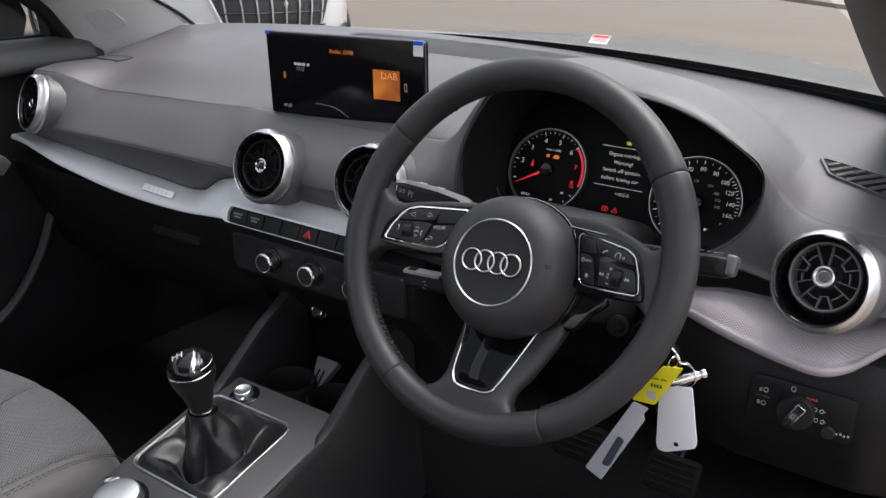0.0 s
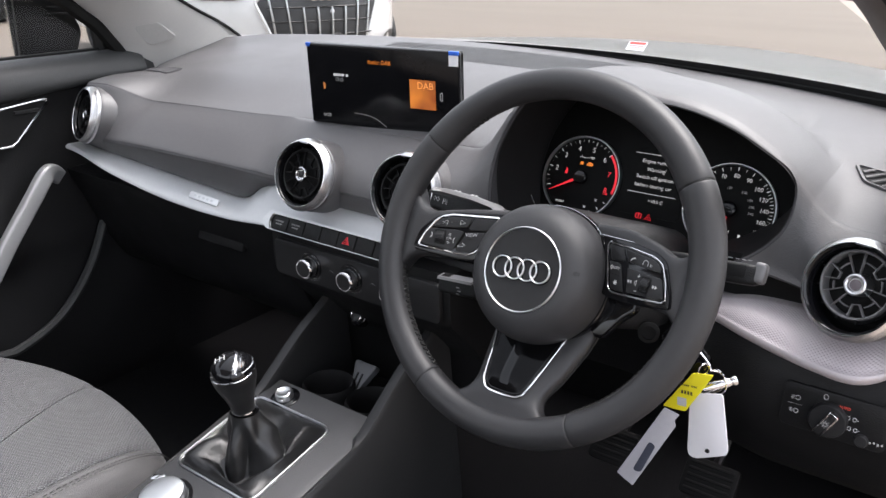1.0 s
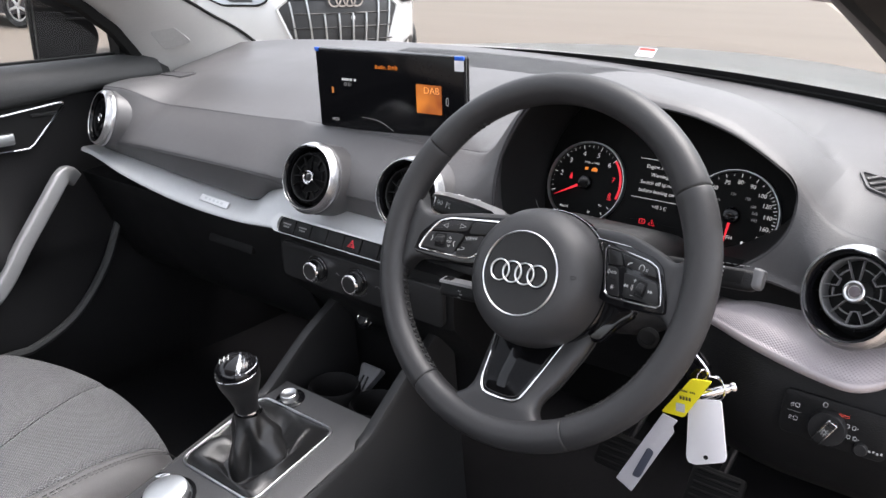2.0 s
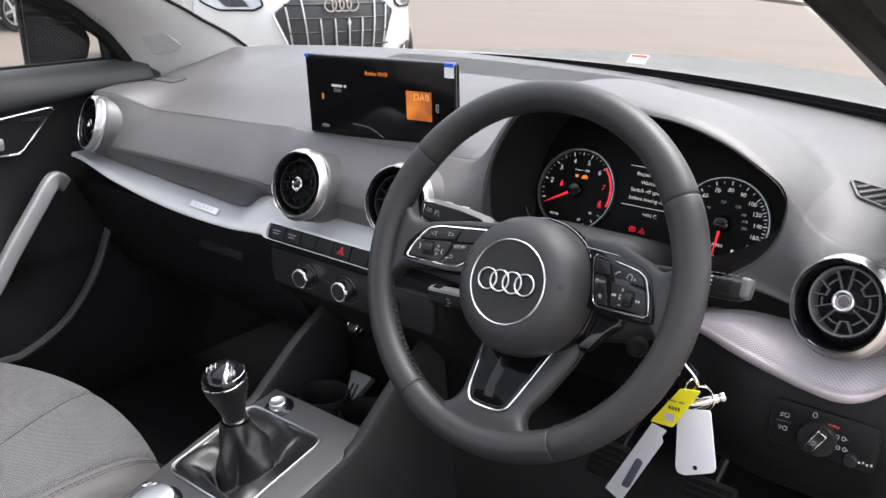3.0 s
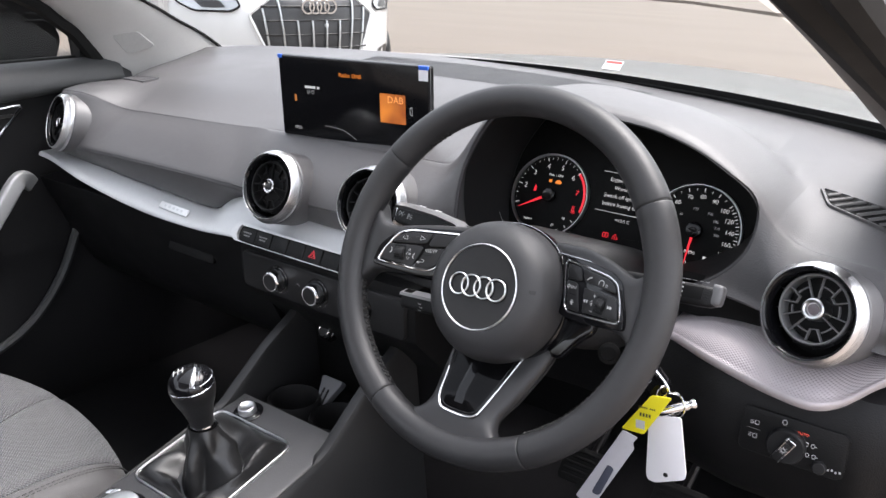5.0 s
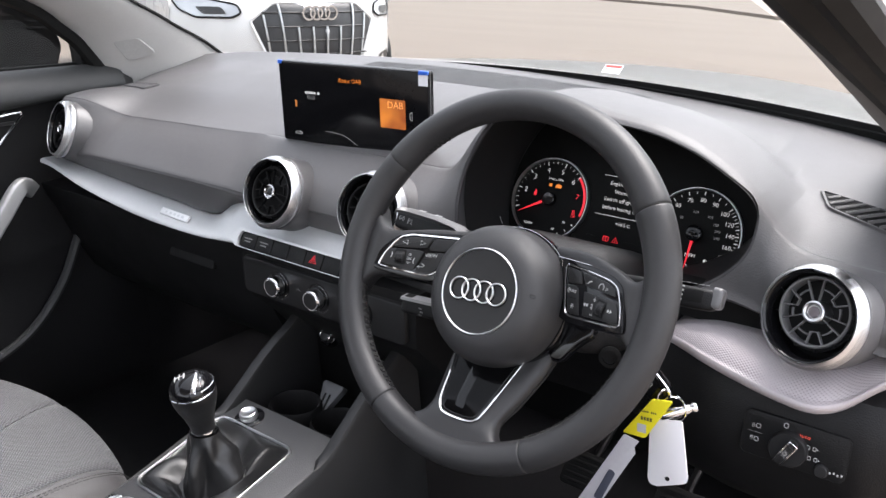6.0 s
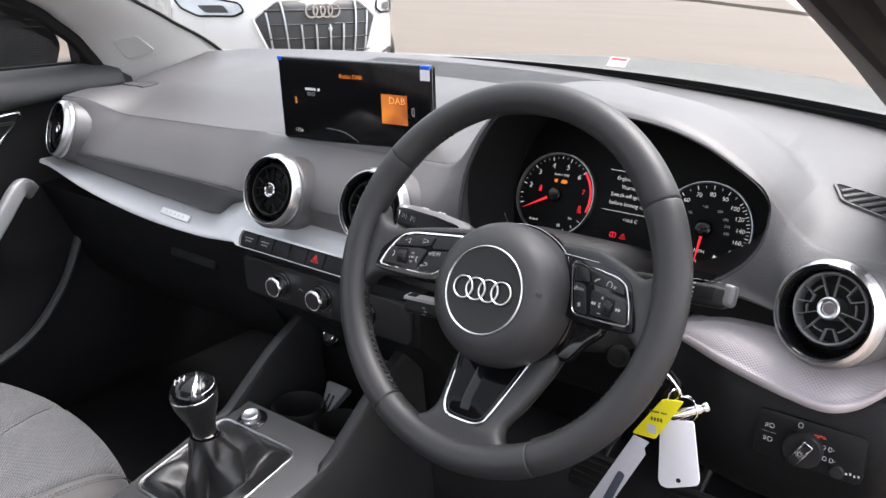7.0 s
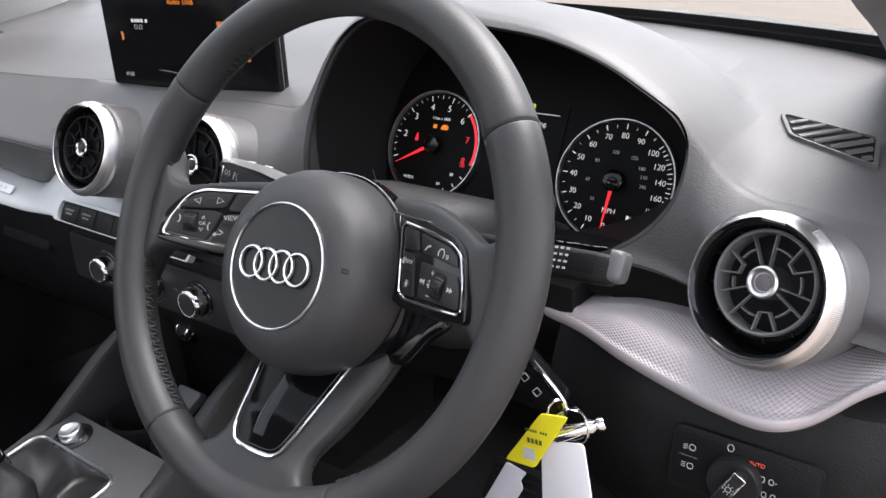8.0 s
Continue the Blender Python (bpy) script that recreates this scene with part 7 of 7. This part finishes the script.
# ---------------------------------------------------------------- passenger door
def make_door():
    root = thing("passenger_door", I4, "closed black passenger door with silver handle and window", "car door")
    bm = B()
    rows = []
    for k in range(40):
        y = -0.95 + 1.27 * k / 39
        up = 0.02 * smooth(-0.1, 0.3, y)
        arm = 0.05 * (1 - smooth(-0.10, 0.02, y))
        rows.append(spline([(-0.815, y, 1.052), (-0.79, y, 1.055), (-0.762, y, 1.045), (-0.748, y, 1.02), (-0.748, y, 0.992 + up), (-0.762, y, 0.984 + up), (-0.768, y, 0.95), (-0.772, y, 0.85),
                            (-0.770 + arm, y, 0.74), (-0.766 + arm, y, 0.70), (-0.772, y, 0.66), (-0.765, y, 0.58), (-0.760, y, 0.48), (-0.765, y, 0.38)], 2) + [V(-0.83, y, 0.36), V(-0.83, y, 1.04)])
    loft(bm, rows)
    part("door_card", bm, DOORCARD, root, "black door trim")
    bm = B()
    rows = []
    for k in range(20):
        y = -0.95 + 1.25 * k / 19
        up = 0.02 * smooth(-0.1, 0.3, y)
        rows.append(spline([(-0.812, y, 1.053), (-0.79, y, 1.0585), (-0.759, y, 1.048), (-0.7445, y, 1.022), (-0.7445, y, 0.994 + up), (-0.752, y, 0.987 + up)], 2) + [V(-0.78, y, 0.995 + up), V(-0.80, y, 1.03)])
    loft(bm, rows)
    part("door_shoulder", bm, DOORTOP, root, "grey grained window ledge")
    # handle bar
    bm = B()
    pts = spline([(-0.742, 0.075, 0.835), (-0.726, 0.055, 0.853), (-0.716, 0.034, 0.850), (-0.712, 0.0, 0.812), (-0.712, -0.055, 0.745), (-0.716, -0.12, 0.66), (-0.735, -0.2, 0.60)], 6)
    rows = []
    for i, p in enumerate(pts):
        t = (pts[min(i + 1, len(pts) - 1)] - pts[max(i - 1, 0)]).normalized()
        side = V(1, 0, 0)
        up = t.cross(side).normalized()
        rows.append([p + side * q.x + up * q.y for q in rrect(0.020, 0.030, 0.006, n=3)])
    loft(bm, rows)
    part("grab_handle", bm, HANDLE, root, "satin silver grab handle")
    # release lever in its pocket
    tri = [(-0.16, 0.960), (0.088, 0.984), (0.010, 0.905), (-0.16, 0.905)]
    m = Matrix(((0, 0, 1, -0.766), (1, 0, 0, 0), (0, 1, 0, 0), (0, 0, 0, 1)))
    shape = rounded(tri, 0.010)
    bm = B()
    prism(bm, shape, -0.01, 0.002, m)
    part("lever_pocket", bm, DEEP, root, "black lever pocket")
    bm = B()
    tube(bm, [m @ V(x, y, 0.003) for x, y in [(-0.16, 0.962), (-0.05, 0.972), (0.07, 0.9835), (0.084, 0.984), (0.086, 0.9785), (0.05, 0.944), (0.018, 0.912), (0.006, 0.906), (-0.16, 0.906)]], 0.0022, 6)
    part("pocket_edge", bm, CHROME, root, "thin chrome pocket edge")
    bm = B()
    box(bm, (0.10, 0.022, 0.010), (-0.07, 0.930, 0.008), 0.004, 2, m)
    part("release_lever", bm, ALU, root, "silver release lever")
    bm = B()
    box(bm, (0.05, 0.006, 0.004), (0.045, 0.966, 0.003), 0.001, 1, m)
    part("lock_bar", bm, SATIN, root)
    bm = B()
    tube(bm, spline([(-0.748, -0.45, 0.53), (-0.745, -0.122, 0.517), (-0.742, -0.056, 0.518), (-0.742, 0.033, 0.557), (-0.745, 0.108, 0.634), (-0.755, 0.16, 0.72)], 6), 0.009, 8)
    part("pocket_rim", bm, DOORTOP, root, "rounded door pocket rim")
    # window glass and its frame
    bm = B()
    grid_faces(bm, [[V(-0.815, y, z) for z in (1.04, 1.2, 1.4)] for y in (-0.95, -0.4, 0.235)])
    part("window_pane", bm, GLASS, root)
    # unseen outer skin, added in a dark colour for the mirror to reflect
    bm = B()
    rows = []
    for k in range(12):
        y = -1.0 + 1.35 * k / 11
        rows.append(spline([(-0.822, y, 1.05), (-0.85, y, 1.03), (-0.885, y, 0.90), (-0.895, y, 0.72), (-0.885, y, 0.50), (-0.86, y, 0.32)], 2) + [V(-0.835, y, 0.32), V(-0.832, y, 1.03)])
    loft(bm, rows)
    part("outer_skin", bm, DARK_CAR, root, "unseen outer skin, added dark for the mirror's reflection")
    bm = B()
    tube(bm, [(-0.813, -0.95, 1.056), (-0.813, 0.24, 1.056)], 0.006, 6)
    part("window_seal", bm, RUBBER, root, "black rubber window seal")
    bm = B()
    rows = []
    for y0, y1, z in ((0.236, 0.36, 1.035), (0.234, 0.33, 1.08), (0.229, 0.30, 1.12), (0.20, 0.26, 1.165), (0.14, 0.20, 1.215)):
        rows.append([V(-0.79, y0, z), V(-0.79, y1, z), V(-0.825, y1, z), V(-0.825, y0, z)])
    loft(bm, rows)
    part("mirror_corner", bm, DEEP, root, "black corner panel by the mirror")


make_door()


def make_mirror():
    root = thing("door_mirror", pose(-1.055, 0.280, 1.098, 0, 0, -25), "black door mirror housing outside the passenger window", "mirror")
    side = [(p.x, p.y) for p in rounded([(-0.080, -0.078), (0.034, -0.074), (0.052, -0.015), (0.030, 0.052), (-0.005, 0.086), (-0.076, 0.094)], 0.014, 5)]
    bm = B()
    rows = []
    for x, s in ((-0.125, 0.55), (-0.115, 0.8), (-0.085, 0.96), (0.0, 1.0), (0.085, 1.0), (0.098, 0.985), (0.104, 0.95)):
        rows.append([V(x, y * s, z * s) for y, z in side])
    loft(bm, rows)
    part("housing", bm, mat("mirror_black", (0.0025, 0.0025, 0.0028), 0.35, ior=1.3), root, "satin black housing")
    bm = B()
    for k in range(3):
        box(bm, (0.002, 0.05, 0.005), (0.1045, 0.012, 0.022 + 0.014 * k), 0.0008, 1)
    part("housing_ribs", bm, DEEP, root)
    bm = B()
    tube(bm, [(0.085, -0.080, -0.074), (0.085, -0.080, 0.082)], 0.007, 8)
    part("housing_rim", bm, HARD, root, "black rear rim")
    bm = B()
    prism(bm, rrect(0.18, 0.135, 0.03), 0, 0.004, pose(-0.01, -0.082, 0.003, 90, 0, 0), 0.001)
    part("mirror_glass", bm, CHROME, root, "mirror glass")
    bm = B()
    box(bm, (0.13, 0.06, 0.03), (0.13, 0.03, -0.082), 0.008)
    part("mirror_arm", bm, HARD, root, "black mirror foot")


make_mirror()


# paper label low on the windscreen
bm = B()
prism(bm, rrect(0.034, 0.020, 0.001), 0, 0.0006, pose(0.187, 0.632, 1.1000, 40, 0, -4))
lab = tagged(part("paper_label", bm, PAPER), "small white and red paper label on the windscreen", "label")
bm = B()
mm = pose(0.187, 0.632, 1.1000, 40, 0, -4)
box(bm, (0.030, 0.0055, 0.0002), (0, 0.0058, 0.0008), m=mm)
for r_ in range(2):
    for k in range(5):
        box(bm, (0.004, 0.002, 0.0002), (-0.011 + 0.0055 * k, -0.0005 - 0.004 * r_, 0.0008), m=mm)
part("label_bars", bm, REDINK, lab, "red printed bars")


# ---------------------------------------------------------------- parked cars
def make_car(name, m, paint, label, front_detail=True):
    root = thing(name, m, label, "car", "parked cars")
    plan = lambda x: 0.60 * (abs(x) / 0.93) ** 2.7
    face = [(0.16, 0.20), (0.04, 0.28), (0.0, 0.42), (0.0, 0.60), (0.015, 0.72), (0.04, 0.80), (0.10, 0.875), (0.25, 0.925), (0.60, 0.985), (1.0, 1.03), (1.25, 1.05)]
    bm = B()
    rows = []
    for k in range(33):
        s = -1 + k / 16
        x = 0.93 * s
        row = []
        for y, z in face:
            drop = 0.10 * abs(s) ** 3 * (z > 0.8) * (z - 0.8) / 0.2
            crease = 0.012 * math.exp(-((abs(s) - 0.55) / 0.07) ** 2) * (z > 0.86)
            row.append(V(x, plan(x) * (1.0 if z < 0.95 else max(0.0, 1 - (z - 0.95) * 8)) + y, z - drop + crease))
        rows.append(row)
    grid_faces(bm, rows)
    part("front_end", bm, paint, root, "painted bonnet and bumper")
    bm = B()
    for s in (-1, 1):
        rows = []
        for k in range(30):
            y = 0.60 + 4.02 * k / 29
            rows.append([V(s * (0.93 - 0.05 * (z > 0.9)), y + (0.05 if z < 0.3 else 0), z) for z in (0.22, 0.35, 0.6, 0.75, 0.9, 0.97)])
        grid_faces(bm, rows)
    grid_faces(bm, [[V(x, 4.62, z) for z in (0.22, 0.6, 0.97)] for x in (-0.93, 0, 0.93)])
    grid_faces(bm, [[V(x, y, 0.97) for y in (1.25, 2.0, 4.62)] for x in (-0.9, 0, 0.9)])
    part("body_sides", bm, paint, root, "painted body sides")
    bm = B()
    loft(bm, [[V(-0.86, y0, 0.96), V(0.86, y0, 0.96), V(0.66, y1, 1.42), V(-0.66, y1, 1.42)] for y0, y1 in ((1.2, 1.95), (4.2, 3.7))])
    part("glasshouse", bm, GLOSS, root, "dark window glass")
    bm = B()
    loft(bm, [[V(-0.67, y, 1.41), V(0.67, y, 1.41), V(0.6, y, 1.46), V(-0.6, y, 1.46)] for y in (1.95, 3.7)])
    part("roof", bm, paint, root, "painted roof")
    for s in (-1, 1):
        for y in (0.90, 3.65):
            mm = Matrix.Translation((s * 0.86, y, 0.335)) @ Matrix.Rotation(radians(90), 4, "Y")
            bm = B()
            ring(bm, [(0.235, -0.10), (0.235, 0.10), (0.30, 0.105), (0.335, 0.07), (0.335, -0.07), (0.30, -0.105)], 48, mm)
            w = part("wheel", bm, TYRE, root, "black tyre on an alloy rim")
            bm = B()
            ring(bm, [(0.20, -0.08), (0.20, 0.085), (0.24, 0.09), (0.24, -0.08)], 40, mm)
            for q in range(5):
                box(bm, (0.20, 0.05, 0.03), (0.11, 0, s * 0.07), 0.008, 1, mm @ Matrix.Rotation(q * 2 * math.pi / 5, 4, "Z"))
            part("rim", bm, ALU, w, "alloy rim")
            bm = B()
            lathe(bm, [(0, s * 0.02), (0.235, s * 0.02), (0.235, s * 0.03), (0, s * 0.03)], 32, mm)
            part("wheel_well", bm, DEEP, w)
    # grille
    F = Matrix(((1, 0, 0, 0), (0, 0, 1, 0), (0, 1, 0, 0), (0, 0, 0, 1)))
    hexa = [(-0.33, 0.83), (0.33, 0.83), (0.50, 0.70), (0.36, 0.36), (-0.36, 0.36), (-0.50, 0.70)]

    def skin_y(x, z):
        for (y0, z0), (y1, z1) in zip(face, face[1:]):
            if z0 <= z <= z1:
                return plan(x) + y0 + (y1 - y0) * (z - z0) / (z1 - z0)
        return plan(x)
    out = rounded(hexa, 0.03, 4)
    bm = B()
    c = V(0, 0, 0.6)
    ringv = [[V(p.x * k, skin_y(p.x * k, 0.6 + (p.y - 0.6) * k) - 0.02, 0.6 + (p.y - 0.6) * k) for p in out] for k in (1.0, 0.9, 0.8, 0.7, 0.6, 0.5, 0.4, 0.3, 0.2, 0.08)]
    vs = grid_faces(bm, ringv, closed_u=True)
    bm.faces.new(vs[-1])
    g = part("grille", bm, GRILLE, root, "dark grey grille")
    bm = B()
    tube(bm, [V(p.x, skin_y(p.x, p.y) - 0.022, p.y) for p in out], 0.014, 6, True)
    part("grille_edge", bm, paint if front_detail else SATIN, g)
    for x in (-0.42, -0.30, -0.18, -0.06, 0.06, 0.18, 0.30, 0.42):
        top = 0.82 if abs(x) < 0.32 else 0.82 - (abs(x) - 0.32) * 0.75
        if abs(x) < 0.2:
            top = 0.66
        bm = B()
        tube(bm, [V(x * (0.86 + 0.14 * (z - 0.36) / 0.46), skin_y(x, z) - 0.032, z) for z in [0.37 + (top - 0.37) * j / 10 for j in range(11)]], 0.009, 6)
        part("grille_bar", bm, ALU if front_detail else SATIN, g, "upright grille bar")
    for z in (0.46, 0.56, 0.66, 0.76):
        bm = B()
        tube(bm, [V(x, skin_y(x, z) - 0.024, z) for x in [-0.42 + 0.07 * j for j in range(13)]], 0.006, 6)
        part("grille_rib", bm, SATIN, g)
    bm = B()
    for k in range(4):
        mm = Matrix.Translation((-0.09 + 0.06 * k, -0.002, 0.757)) @ F
        ring(bm, [(0.040, -0.008), (0.040, 0.008), (0.053, 0.008), (0.053, -0.008)], 32, mm @ at(0, 0, -0.02))
    part("emblem", bm, CHROME, g, "four linked chrome rings")
    bm = B()
    lathe(bm, [(0.018, 0), (0.014, 0.01), (0, 0.012)], 16, Matrix.Translation((0.06, -0.02, 0.625)) @ Matrix.Rotation(radians(90), 4, "X"))
    part("front_sensor", bm, PAPER, g, "round white sensor")
    # headlamps
    for s in (-1, 1):
        shape = [(0.54, 0.755), (0.60, 0.72), (0.80, 0.715), (0.88, 0.765), (0.91, 0.84), (0.74, 0.85), (0.56, 0.81)]
        pts = rounded([(s * x, z) for x, z in shape], 0.02, 3)
        bm = B()
        c = sum(pts, Vector((0, 0))) / len(pts)
        rr = [[V(c.x + (p.x - c.x) * k, skin_y(c.x + (p.x - c.x) * k, c.y + (p.y - c.y) * k) - 0.016, c.y + (p.y - c.y) * k) for p in pts] for k in (1, 0.7, 0.4, 0.1)]
        vs = grid_faces(bm, rr, closed_u=True)
        bm.faces.new(vs[-1])
        h = part("headlamp", bm, HEADLAMP, root, "clear headlamp")
        bm = B()
        tube(bm, [V(p.x, skin_y(p.x, p.y) - 0.018, p.y) for p in pts], 0.008, 6, True)
        part("headlamp_edge", bm, DEEP, h)
        bm = B()
        q = rounded([(s * x, z) for x, z in ((0.63, 0.745), (0.76, 0.74), (0.80, 0.79), (0.66, 0.795))], 0.015, 3)
        c = sum(q, Vector((0, 0))) / len(q)
        bm.faces.new([bm.verts.new(V(p.x, skin_y(p.x, p.y) - 0.03, p.y)) for p in q])
        part("lamp_reflector", bm, GRILLE, h, "dark lamp insert")
        bm = B()
        q = rounded([(s * x, z) for x, z in ((0.50, 0.30), (0.82, 0.28), (0.80, 0.44), (0.62, 0.42))], 0.03, 3)
        bm.faces.new([bm.verts.new(V(p.x, skin_y(p.x, p.y) - 0.012, p.y)) for p in q])
        part("side_intake", bm, GRILLE, root, "dark side intake")
    return root


def heading(x, y, z, fx, fy):
    """A car with its nose at x, y, pointing along fx, fy."""
    f = V(fx, fy, 0).normalized()
    m = Matrix((V(-f.y, f.x, 0), -f, V(0, 0, 1))).transposed().to_4x4()
    m.translation = (x, y, z)
    return m


make_car("parked_car", heading(-4.26, 4.42, 0.0, 0.934, -0.347) @ Matrix.Scale(1.13, 4), WHITE_CAR, "white parked car facing the windscreen, dark grille with bright bars")
make_car("parked_car", heading(-12.6, 7.1, 0.0, 0.96, 0.27), DARK_CAR, "dark blue parked car on the tan forecourt", False)
